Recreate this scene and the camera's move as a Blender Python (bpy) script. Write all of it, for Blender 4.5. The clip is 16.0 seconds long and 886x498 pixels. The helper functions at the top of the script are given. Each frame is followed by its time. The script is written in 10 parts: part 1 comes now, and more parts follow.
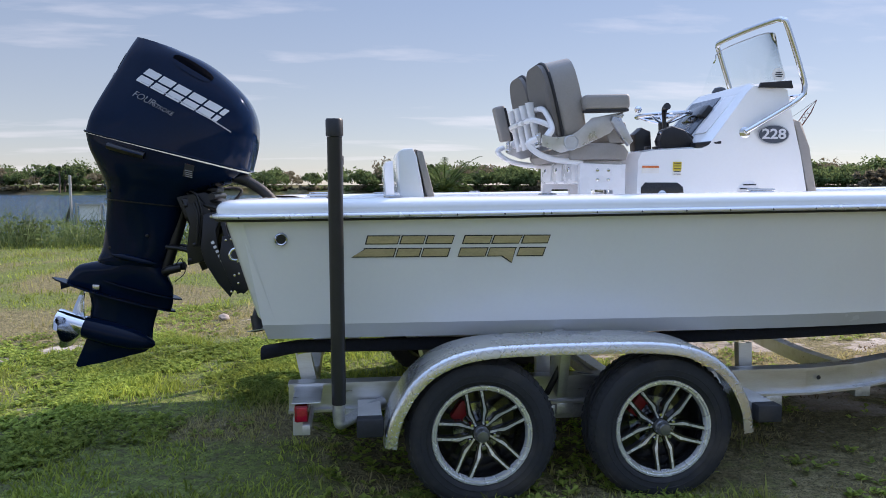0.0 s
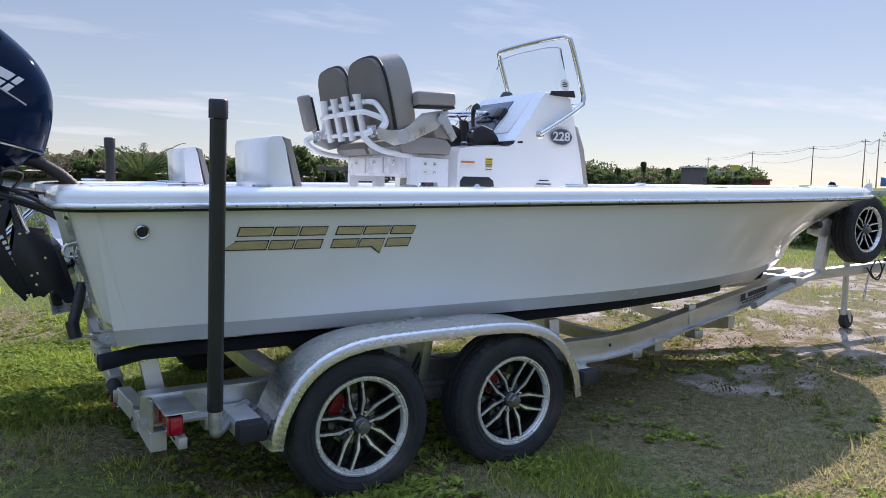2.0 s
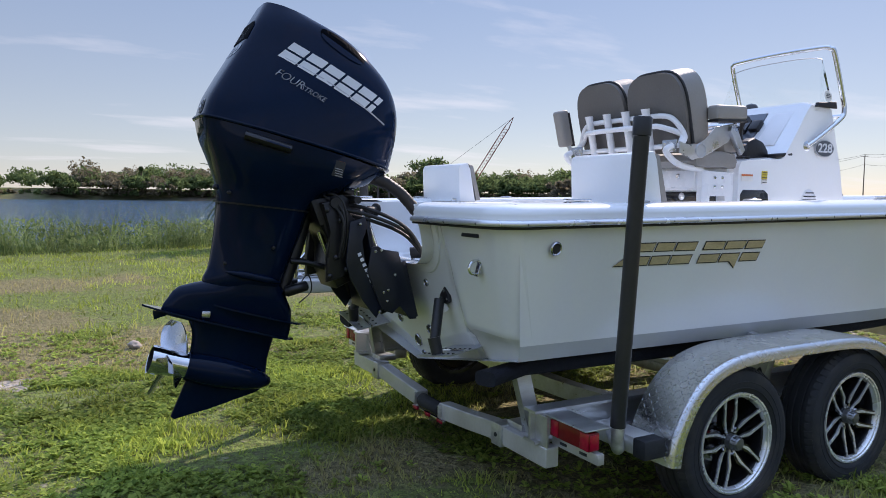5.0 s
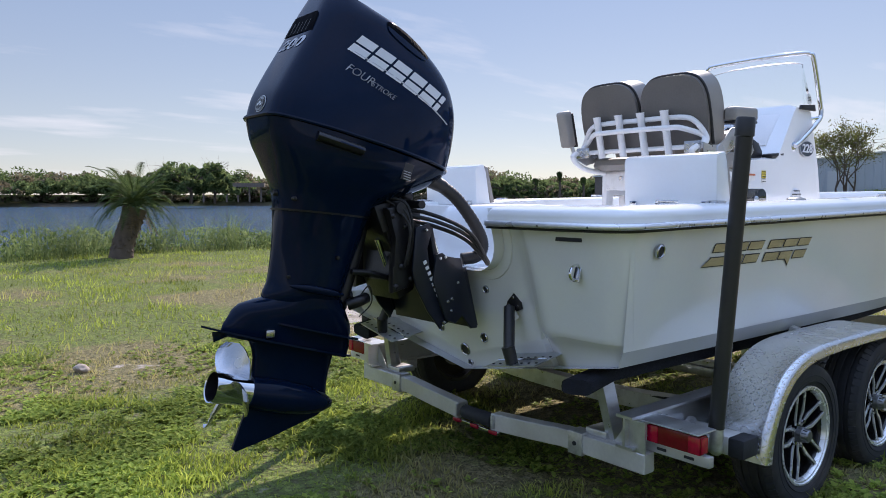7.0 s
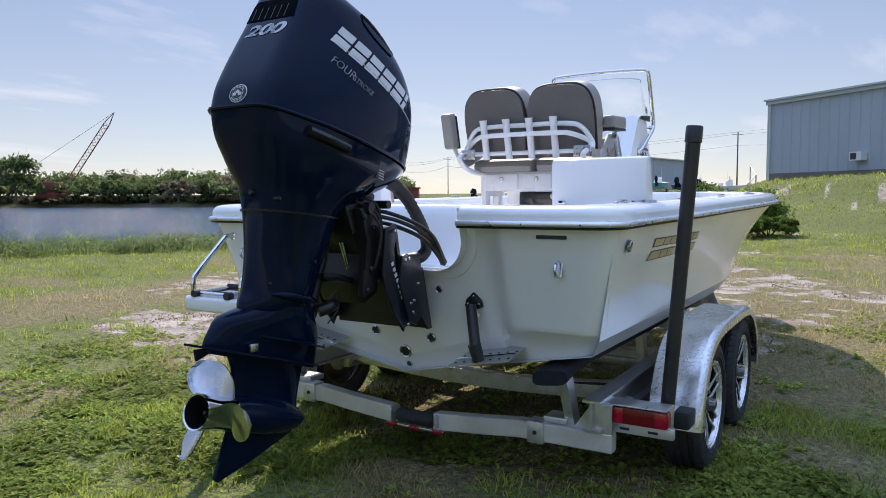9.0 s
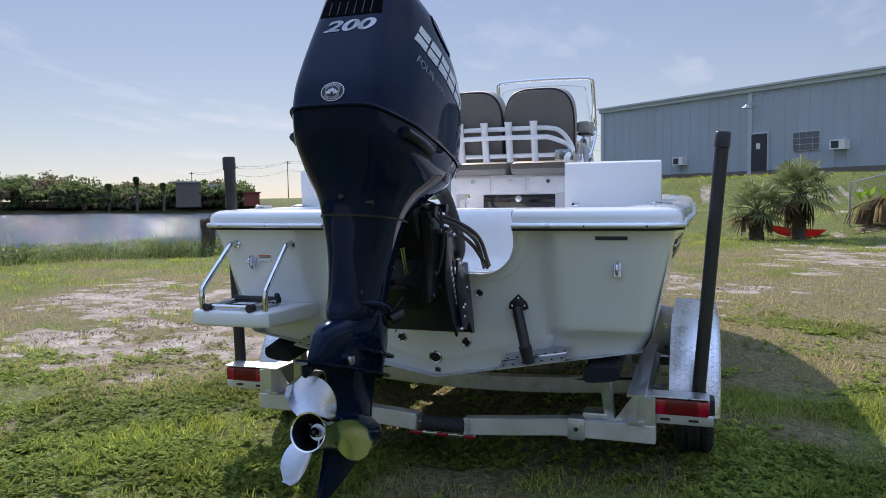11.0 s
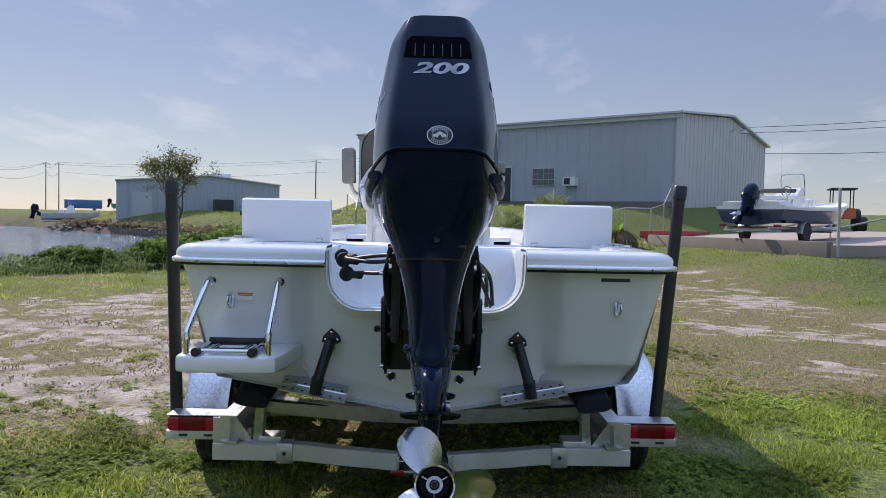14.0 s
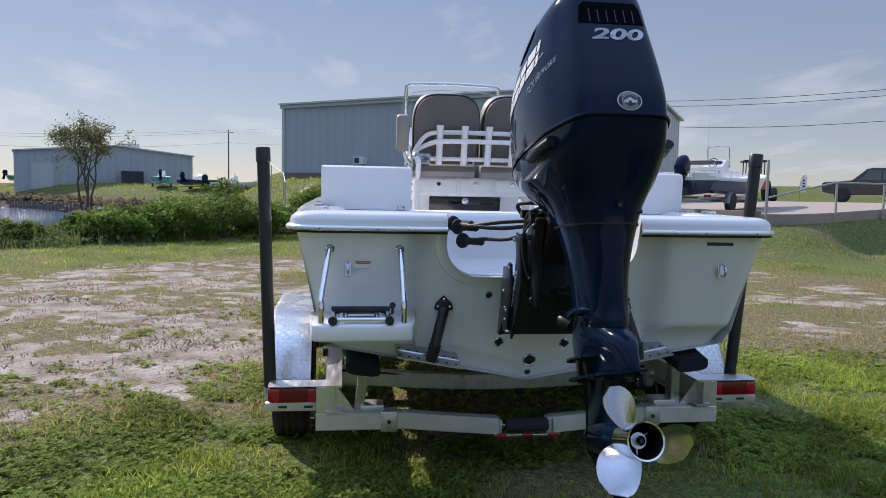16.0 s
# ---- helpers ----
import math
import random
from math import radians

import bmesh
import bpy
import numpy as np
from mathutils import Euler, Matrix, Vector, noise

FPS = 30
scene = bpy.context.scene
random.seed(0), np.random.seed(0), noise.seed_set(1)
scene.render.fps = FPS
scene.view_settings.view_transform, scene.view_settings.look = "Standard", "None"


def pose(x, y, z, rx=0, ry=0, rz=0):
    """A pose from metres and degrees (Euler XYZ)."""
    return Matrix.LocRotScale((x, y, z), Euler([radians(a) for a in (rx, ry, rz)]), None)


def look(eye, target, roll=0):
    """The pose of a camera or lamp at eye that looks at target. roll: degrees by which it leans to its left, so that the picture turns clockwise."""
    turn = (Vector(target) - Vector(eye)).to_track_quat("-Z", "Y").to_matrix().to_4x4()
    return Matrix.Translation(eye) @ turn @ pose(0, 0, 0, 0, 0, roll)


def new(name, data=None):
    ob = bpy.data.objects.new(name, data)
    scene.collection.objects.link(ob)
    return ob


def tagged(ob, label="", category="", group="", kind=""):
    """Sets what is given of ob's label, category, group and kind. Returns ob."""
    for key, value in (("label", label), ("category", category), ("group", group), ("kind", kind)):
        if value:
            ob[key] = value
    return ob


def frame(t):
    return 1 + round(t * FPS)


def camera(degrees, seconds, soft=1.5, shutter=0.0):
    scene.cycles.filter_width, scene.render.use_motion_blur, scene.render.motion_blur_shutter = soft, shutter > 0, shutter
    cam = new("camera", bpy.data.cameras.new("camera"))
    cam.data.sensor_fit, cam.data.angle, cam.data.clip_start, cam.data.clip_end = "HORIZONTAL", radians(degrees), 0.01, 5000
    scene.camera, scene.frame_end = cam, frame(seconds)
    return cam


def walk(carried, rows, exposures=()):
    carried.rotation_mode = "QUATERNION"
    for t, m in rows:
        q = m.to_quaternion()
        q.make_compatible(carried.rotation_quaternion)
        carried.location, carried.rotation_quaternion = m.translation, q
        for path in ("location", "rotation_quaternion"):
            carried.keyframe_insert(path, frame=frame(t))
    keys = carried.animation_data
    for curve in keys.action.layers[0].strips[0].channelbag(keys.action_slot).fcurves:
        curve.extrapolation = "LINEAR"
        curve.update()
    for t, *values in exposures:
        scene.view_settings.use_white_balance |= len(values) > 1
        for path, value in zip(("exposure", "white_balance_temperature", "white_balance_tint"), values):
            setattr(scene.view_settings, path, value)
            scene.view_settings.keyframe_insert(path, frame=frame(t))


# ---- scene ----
cam = camera(62.2, 16.0, soft=0.9)
METRES, EYE, TILT, LEAN, TURN = 7.707, 1.451, 0.0, 0.0, -6.8
ROWS = [
    (0.0, 0.0, 0.0, 0.0, 0.01, -4.76, -0.08),
    (0.5, -0.0294, 0.0009, -0.0013, -3.85, -4.92, -0.2),
    (1.0, -0.0611, 0.0041, -0.0004, -9.31, -5.09, -0.36),
    (1.5, -0.089, 0.0187, -0.0014, -17.13, -5.05, -0.84),
    (2.0, -0.1152, 0.0208, -0.0017, -24.83, -5.11, -1.27),
    (2.5, -0.1453, 0.0196, -0.0019, -29.25, -5.27, -1.43),
    (3.0, -0.1711, 0.0342, -0.003, -29.47, -4.99, -1.51),
    (3.5, -0.2038, 0.0492, -0.0015, -26.79, -4.48, -1.37),
    (4.0, -0.2443, 0.056, -0.0013, -23.46, -4.23, -0.94),
    (4.5, -0.2737, 0.0763, -0.0033, -21.51, -4.15, -0.7),
    (7.0, -0.3936, 0.1724, -0.0023, -31.94, -4.03, 0.13),
    (7.5, -0.4234, 0.1906, -0.0018, -36.15, -3.93, 0.36),
    (8.0, -0.4428, 0.2185, -0.0036, -41.61, -3.85, 0.28),
    (8.5, -0.4647, 0.2404, -0.003, -47.33, -3.92, 0.14),
    (11.0, -0.5504, 0.3702, -0.0021, -64.25, -3.79, 0.66),
    (11.5, -0.5575, 0.4009, -0.0016, -68.66, -3.46, 0.23),
    (12.0, -0.573, 0.4278, -0.0013, -72.42, -3.22, -0.35),
    (12.5, -0.5813, 0.4511, -0.0005, -75.09, -3.13, -0.76),
    (13.0, -0.5807, 0.4774, 0.0017, -77.75, -2.92, -1.05),
    (13.5, -0.5896, 0.5042, 0.0026, -81.03, -2.54, -1.31),
    (14.0, -0.5975, 0.527, 0.0087, -84.18, -2.06, -1.29),
    (14.5, -0.5925, 0.5532, 0.0083, -86.4, -1.59, -1.05),
    (15.0, -0.5929, 0.5877, 0.0086, -88.07, -1.94, -0.75),
    (15.5, -0.6041, 0.627, 0.0045, -89.51, -3.26, -0.78),
    (16.0, -0.6056, 0.6534, 0.0027, -90.89, -4.1, -1.11),
]
walk(cam, [(t, pose(0.572, -4.594, EYE, TILT, LEAN, TURN) @ pose(METRES * x, METRES * y, METRES * z, 90 + pitch, roll, yaw)) for t, x, y, z, yaw, pitch, roll in ROWS], exposures=[(0.0, 0.38, 6640, 22), (4.5, 0.28, 6640, 22), (8.5, 0.34, 6640, 22), (12.0, 0.10, 6640, 22), (16.0, 0.03, 6640, 22)])

# ---- sky and sun: the sun stands ahead of the bow on the port hand ----
SUN_AZ, SUN_EL = 32.0, 35.0
world = bpy.data.worlds.new("sky")
scene.world = world
world.use_nodes = True
wn, wl = world.node_tree.nodes, world.node_tree.links
wn.clear()
w_out = wn.new("ShaderNodeOutputWorld")
w_bg = wn.new("ShaderNodeBackground")
w_sky = wn.new("ShaderNodeTexSky")
w_sky.sky_type = 'NISHITA'
w_sky.sun_disc = False
w_sky.sun_elevation = radians(SUN_EL)
w_sky.sun_rotation = radians(90 - SUN_AZ)
w_sky.air_density, w_sky.dust_density, w_sky.ozone_density = 0.9, 0.10, 1.8
w_bg.inputs["Strength"].default_value = 0.138
# thin high cloud, spread over a flat layer overhead
w_geo = wn.new("ShaderNodeNewGeometry")
w_sep = wn.new("ShaderNodeSeparateXYZ")
w_tc = wn.new("ShaderNodeTexCoord")
wl.new(w_tc.outputs["Generated"], w_sep.inputs[0])


def w_math(op, a, b=None):
    n = wn.new("ShaderNodeMath")
    n.operation = op
    for k, v in enumerate((a, b)):
        if v is None:
            continue
        if isinstance(v, (int, float)):
            n.inputs[k].default_value = v
        else:
            wl.new(v, n.inputs[k])
    return n.outputs[0]


w_z = w_math('MAXIMUM', w_math('ADD', w_sep.outputs["Z"], 0.10), 0.02)
w_cmb = wn.new("ShaderNodeCombineXYZ")
wl.new(w_math('DIVIDE', w_sep.outputs["X"], w_z), w_cmb.inputs[0])
wl.new(w_math('DIVIDE', w_sep.outputs["Y"], w_z), w_cmb.inputs[1])
w_map = wn.new("ShaderNodeMapping")
w_map.inputs["Rotation"].default_value = (0, 0, radians(28))
w_map.inputs["Scale"].default_value = (0.5, 1.05, 1.0)
w_map.inputs["Location"].default_value = (1.7, 0.4, 0.0)
wl.new(w_cmb.outputs[0], w_map.inputs[0])
w_noise = wn.new("ShaderNodeTexNoise")
w_noise.inputs["Scale"].default_value = 1.25
w_noise.inputs["Detail"].default_value = 7.0
w_noise.inputs["Roughness"].default_value = 0.55
w_noise.inputs["Distortion"].default_value = 0.1
wl.new(w_map.outputs[0], w_noise.inputs["Vector"])
w_ramp = wn.new("ShaderNodeValToRGB")
w_ramp.color_ramp.elements[0].position, w_ramp.color_ramp.elements[1].position = 0.54, 0.84
wl.new(w_noise.outputs["Fac"], w_ramp.inputs[0])
w_fac = w_math('MULTIPLY', w_ramp.outputs["Color"], 0.75)
w_mix = wn.new("ShaderNodeMixRGB")
w_mix.inputs["Color2"].default_value = (5.8, 6.0, 6.3, 1)
w_haze = wn.new("ShaderNodeMixRGB")
w_haze.inputs["Fac"].default_value = 0.71
# a milky veil, paler low down; unseen bright blue overhead added to fill shade
w_rise = wn.new("ShaderNodeValToRGB")
stops = w_rise.color_ramp.elements
stops.new(0.12), stops.new(0.30)
for k_, (at_, c_) in enumerate(((0.0, (0.172, 0.188, 0.196)), (0.12, (0.145, 0.172, 0.194)), (0.30, (0.105, 0.152, 0.214)), (0.95, (0.43, 0.64, 1.0)))):
    stops[k_].position, stops[k_].color = at_, (*c_, 1)
wl.new(w_sep.outputs["Z"], w_rise.inputs[0])
w_veil_fill = wn.new("ShaderNodeVectorMath")
w_veil_fill.operation = 'SCALE'
w_veil_fill.inputs["Scale"].default_value = 14.0
wl.new(w_rise.outputs[0], w_veil_fill.inputs[0])
wl.new(w_veil_fill.outputs[0], w_haze.inputs["Color2"])
wl.new(w_sky.outputs[0], w_haze.inputs["Color1"])
wl.new(w_fac, w_mix.inputs["Fac"])
wl.new(w_haze.outputs[0], w_mix.inputs["Color1"])
wl.new(w_mix.outputs[0], w_bg.inputs["Color"])
wl.new(w_bg.outputs[0], w_out.inputs["Surface"])

sun = new("sun", bpy.data.lights.new("sun", 'SUN'))
sun.data.energy = 5.0
sun.data.angle = radians(0.6)
sun.data.color = (1.0, 0.93, 0.82)
sa, se = radians(SUN_AZ), radians(SUN_EL)
sun_dir = Vector((math.cos(se) * math.cos(sa), math.cos(se) * math.sin(sa), math.sin(se)))
sun.matrix_world = look(sun_dir * 60, (0, 0, 0))

# ---- materials ----
def mat(name, color, rough=0.5, metal=0.0, var=0.08, scale=6.0, fine=60.0, bump=0.0, bump_scale=40.0, coat=0.0,
        dirt=None, dirt_amount=0.0, dirt_scale=2.0, stretch=(1, 1, 1), island=0.0, rough_var=0.1, trans=0.0, ior=1.45):
    """A surface with two scales of colour variation, uneven gloss, fine relief and stains."""
    m = bpy.data.materials.new(name)
    m.use_nodes = True
    N, L = m.node_tree.nodes, m.node_tree.links
    b = N["Principled BSDF"]
    tc = N.new("ShaderNodeTexCoord")
    mp = N.new("ShaderNodeMapping")
    mp.inputs["Scale"].default_value = stretch
    L.new(tc.outputs["Object"], mp.inputs[0])

    def noise_tex(s, d=4.0):
        n = N.new("ShaderNodeTexNoise")
        n.inputs["Scale"].default_value, n.inputs["Detail"].default_value = s, d
        L.new(mp.outputs[0], n.inputs["Vector"])
        return n.outputs["Fac"]

    big, small = noise_tex(scale), noise_tex(fine, 2.0)
    mul = N.new("ShaderNodeMath")
    mul.operation = 'MULTIPLY_ADD'
    L.new(big, mul.inputs[0])
    mul.inputs[1].default_value = 0.65
    sm = N.new("ShaderNodeMath")
    sm.operation = 'MULTIPLY'
    L.new(small, sm.inputs[0])
    sm.inputs[1].default_value = 0.35
    L.new(sm.outputs[0], mul.inputs[2])
    rmp = N.new("ShaderNodeMapRange")
    rmp.inputs["From Min"].default_value, rmp.inputs["From Max"].default_value = 0.3, 0.7
    rmp.inputs["To Min"].default_value, rmp.inputs["To Max"].default_value = 1 - var, 1 + var
    L.new(mul.outputs[0], rmp.inputs[0])
    val = rmp.outputs[0]
    if island:
        oi = N.new("ShaderNodeObjectInfo")
        gi = N.new("ShaderNodeNewGeometry")
        ad = N.new("ShaderNodeMath")
        ad.operation = 'ADD'
        L.new(oi.outputs["Random"], ad.inputs[0])
        L.new(gi.outputs["Random Per Island"], ad.inputs[1])
        fr = N.new("ShaderNodeMath")
        fr.operation = 'FRACT'
        L.new(ad.outputs[0], fr.inputs[0])
        mr = N.new("ShaderNodeMapRange")
        mr.inputs["To Min"].default_value, mr.inputs["To Max"].default_value = 1 - island, 1 + island
        L.new(fr.outputs[0], mr.inputs[0])
        mm = N.new("ShaderNodeMath")
        mm.operation = 'MULTIPLY'
        L.new(val, mm.inputs[0])
        L.new(mr.outputs[0], mm.inputs[1])
        val = mm.outputs[0]
    hv = N.new("ShaderNodeVectorMath")
    hv.operation = 'SCALE'
    hv.inputs[0].default_value = color[:3]
    L.new(val, hv.inputs["Scale"])
    col = hv.outputs[0]
    if dirt:
        dn = noise_tex(dirt_scale, 8.0)
        dr = N.new("ShaderNodeMapRange")
        dr.inputs["From Min"].default_value, dr.inputs["From Max"].default_value = 0.48, 0.72
        dr.inputs["To Max"].default_value = dirt_amount
        L.new(dn, dr.inputs[0])
        mx = N.new("ShaderNodeMixRGB")
        mx.inputs["Color2"].default_value = (*dirt, 1)
        L.new(dr.outputs[0], mx.inputs["Fac"])
        L.new(col, mx.inputs["Color1"])
        col = mx.outputs[0]
    L.new(col, b.inputs["Base Color"])
    rr = N.new("ShaderNodeMapRange")
    rr.inputs["From Min"].default_value, rr.inputs["From Max"].default_value = 0.3, 0.7
    rr.inputs["To Min"].default_value = max(0.02, rough * (1 - rough_var))
    rr.inputs["To Max"].default_value = min(1.0, rough * (1 + rough_var))
    L.new(big, rr.inputs[0])
    L.new(rr.outputs[0], b.inputs["Roughness"])
    b.inputs["Metallic"].default_value = metal
    b.inputs["Coat Weight"].default_value = coat
    b.inputs["Coat Roughness"].default_value = 0.06
    b.inputs["Transmission Weight"].default_value = trans
    b.inputs["IOR"].default_value = ior
    if bump:
        bn = noise_tex(bump_scale, 3.0)
        bp = N.new("ShaderNodeBump")
        bp.inputs["Strength"].default_value, bp.inputs["Distance"].default_value = bump, 0.01
        L.new(bn, bp.inputs["Height"])
        L.new(bp.outputs[0], b.inputs["Normal"])
    return m


M_GEL = mat("gelcoat_white", (0.78, 0.80, 0.81), 0.16, var=0.02, scale=1.2, coat=0.5, dirt=(0.62, 0.60, 0.55), dirt_amount=0.12, dirt_scale=1.5)
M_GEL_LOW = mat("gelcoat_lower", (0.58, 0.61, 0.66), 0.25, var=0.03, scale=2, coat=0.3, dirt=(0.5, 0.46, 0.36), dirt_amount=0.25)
M_LINER = mat("deck_nonskid", (0.80, 0.81, 0.82), 0.45, var=0.03, scale=3, bump=0.15, bump_scale=260)
M_BLACK = mat("motor_paint", (0.003, 0.011, 0.034), 0.045, var=0.15, scale=3, rough_var=0.3)
M_BLACKM = mat("motor_lower", (0.002, 0.008, 0.025), 0.06, var=0.2, scale=4)
for m_ in (M_BLACK, M_BLACKM):
    m_.node_tree.nodes["Principled BSDF"].inputs["Specular IOR Level"].default_value = 0.17
M_CAST = mat("black_casting", (0.009, 0.009, 0.011), 0.38, var=0.3, scale=9, bump=0.12, bump_scale=60)
M_PLATE = mat("black_anodised", (0.007, 0.010, 0.020), 0.32, var=0.15, scale=8)
M_INTAKE = mat("intake_black", (0.0015, 0.002, 0.004), 0.8, var=0.2, scale=20)
M_INTAKE.node_tree.nodes["Principled BSDF"].inputs["Specular IOR Level"].default_value = 0.05
M_RUBBER = mat("rubber", (0.020, 0.022, 0.026), 0.74, var=0.25, scale=12, bump=0.1, bump_scale=90, dirt=(0.12, 0.10, 0.08), dirt_amount=0.35, dirt_scale=5)
M_HOSE = mat("hose", (0.015, 0.015, 0.016), 0.55, var=0.2, scale=20, bump=0.2, bump_scale=160)
M_PVC = mat("black_pvc", (0.02, 0.021, 0.024), 0.34, var=0.2, scale=5, dirt=(0.10, 0.09, 0.08), dirt_amount=0.15)
M_CARPET = mat("bunk_carpet", (0.012, 0.014, 0.022), 0.97, var=0.4, scale=14, bump=0.6, bump_scale=220)
M_ALU = mat("mill_aluminium", (0.62, 0.63, 0.64), 0.36, metal=0.85, var=0.10, scale=5, fine=30, stretch=(1, 6, 6), bump=0.05, bump_scale=40, dirt=(0.33, 0.31, 0.28), dirt_amount=0.4, rough_var=0.25)
M_ALUW = mat("weathered_aluminium", (0.66, 0.66, 0.65), 0.48, metal=0.6, var=0.10, scale=7, dirt=(0.38, 0.36, 0.32), dirt_amount=0.45, rough_var=0.2)
M_GALV = mat("galvanised", (0.55, 0.56, 0.57), 0.42, metal=0.8, var=0.22, scale=26, fine=80)
M_CHROME = mat("polished_steel", (0.70, 0.72, 0.75), 0.09, metal=1.0, var=0.04, scale=6, rough_var=0.5)
M_STEEL = mat("brushed_steel", (0.54, 0.56, 0.60), 0.22, metal=1.0, var=0.10, scale=5, rough_var=0.4, dirt=(0.35, 0.32, 0.27), dirt_amount=0.3)
M_POLISH = mat("polished_bracket", (0.52, 0.53, 0.55), 0.34, metal=0.8, var=0.1, scale=8, rough_var=0.4)
M_RUB = mat("rub_insert", (0.74, 0.76, 0.79), 0.28, metal=0.7, var=0.08, scale=3)
M_TAB = mat("dull_plate", (0.52, 0.54, 0.58), 0.36, metal=0.85, var=0.15, scale=14, bump=0.1, bump_scale=80)
M_WPOWDER = mat("white_powder_coat", (0.80, 0.80, 0.80), 0.28, var=0.02, scale=8, coat=0.2)
M_GREY = mat("grey_vinyl", (0.135, 0.125, 0.115), 0.55, var=0.12, scale=5, fine=90, bump=0.18, bump_scale=180)
M_GREYL = mat("light_grey_vinyl", (0.27, 0.255, 0.235), 0.55, var=0.10, scale=5, fine=90, bump=0.15, bump_scale=180)
M_PIPING = mat("dark_piping", (0.012, 0.012, 0.014), 0.5, var=0.1)
M_LENS = mat("dark_red_lens", (0.16, 0.006, 0.010), 0.18, var=0.12, scale=30)
M_RED = mat("red_lens", (0.26, 0.001, 0.020), 0.16, var=0.1, scale=20, coat=0.6)
M_REDB = mat("red_reflector", (0.36, 0.001, 0.026), 0.12, var=0.2, scale=60, coat=0.8)
M_GOLD = mat("gold_decal", (0.50, 0.42, 0.255), 0.36, metal=0.25, var=0.22, scale=9, stretch=(1, 1, 3))
M_INK = mat("dark_ink", (0.02, 0.022, 0.028), 0.4, var=0.1)
M_WHITE = mat("white_decal", (0.62, 0.64, 0.68), 0.35, var=0.03)
M_SILVER = mat("silver_decal", (0.42, 0.44, 0.48), 0.3, metal=0.4, var=0.05)
M_YELLOW = mat("yellow_label", (0.62, 0.48, 0.05), 0.45, var=0.08, scale=30)
M_ORANGE = mat("orange_label", (0.60, 0.16, 0.05), 0.45, var=0.08, scale=30)
M_PAPER = mat("label_white", (0.72, 0.71, 0.67), 0.5, var=0.05, scale=30)
M_DASH = mat("dash_panel", (0.055, 0.07, 0.095), 0.25, var=0.1, scale=10, coat=0.4)
M_TINT = mat("dark_acrylic", (0.012, 0.013, 0.016), 0.06, var=0.1, coat=0.6)
M_RIMB = mat("wheel_black", (0.010, 0.010, 0.011), 0.24, var=0.1, scale=12, coat=0.5)
M_RIMH = mat("cast_hub", (0.22, 0.23, 0.24), 0.38, metal=0.8, var=0.15, scale=14, rough_var=0.3)
M_RIMM = mat("machined_alloy", (0.78, 0.79, 0.80), 0.26, metal=0.62, var=0.06, scale=10, rough_var=0.3)
M_BRASS = mat("brake_red", (0.30, 0.02, 0.02), 0.5, var=0.2)


def diamond_plate():
    """Tread plate: raised lozenges turned two ways."""
    m = mat("tread_plate", (0.68, 0.69, 0.70), 0.26, metal=0.95, var=0.08, scale=6, dirt=(0.4, 0.39, 0.36), dirt_amount=0.3, rough_var=0.3)
    N, L = m.node_tree.nodes, m.node_tree.links
    tc = N.new("ShaderNodeTexCoord")
    heights = []
    for turn, shift in ((45, 0.0), (-45, 0.5)):
        mp = N.new("ShaderNodeMapping")
        mp.inputs["Rotation"].default_value = (0, 0, radians(turn))
        mp.inputs["Scale"].default_value = (26, 26, 1)
        mp.inputs["Location"].default_value = (shift, shift, 0)
        L.new(tc.outputs["UV"], mp.inputs[0])
        sp = N.new("ShaderNodeSeparateXYZ")
        L.new(mp.outputs[0], sp.inputs[0])

        def saw(sock, k):
            f = N.new("ShaderNodeMath")
            f.operation = 'FRACT'
            L.new(sock, f.inputs[0])
            s = N.new("ShaderNodeMath")
            s.operation = 'SUBTRACT'
            L.new(f.outputs[0], s.inputs[0])
            s.inputs[1].default_value = 0.5
            a = N.new("ShaderNodeMath")
            a.operation = 'MULTIPLY'
            L.new(s.outputs[0], a.inputs[0])
            a.inputs[1].default_value = k
            p = N.new("ShaderNodeMath")
            p.operation = 'POWER'
            L.new(a.outputs[0], p.inputs[0])
            p.inputs[1].default_value = 2.0
            return p.outputs[0]

        s = N.new("ShaderNodeMath")
        s.operation = 'ADD'
        L.new(saw(sp.outputs[0], 3.1), s.inputs[0])
        L.new(saw(sp.outputs[1], 10.5), s.inputs[1])
        o = N.new("ShaderNodeMapRange")
        o.inputs["From Min"].default_value, o.inputs["From Max"].default_value = 0.4, 1.0
        o.inputs["To Min"].default_value, o.inputs["To Max"].default_value = 1.0, 0.0
        L.new(s.outputs[0], o.inputs[0])
        heights.append(o.outputs[0])
    mx = N.new("ShaderNodeMath")
    mx.operation = 'MAXIMUM'
    L.new(heights[0], mx.inputs[0])
    L.new(heights[1], mx.inputs[1])
    bp = N.new("ShaderNodeBump")
    bp.inputs["Strength"].default_value, bp.inputs["Distance"].default_value = 1.0, 0.008
    L.new(mx.outputs[0], bp.inputs["Height"])
    L.new(bp.outputs[0], N["Principled BSDF"].inputs["Normal"])
    return m


M_TREAD = diamond_plate()


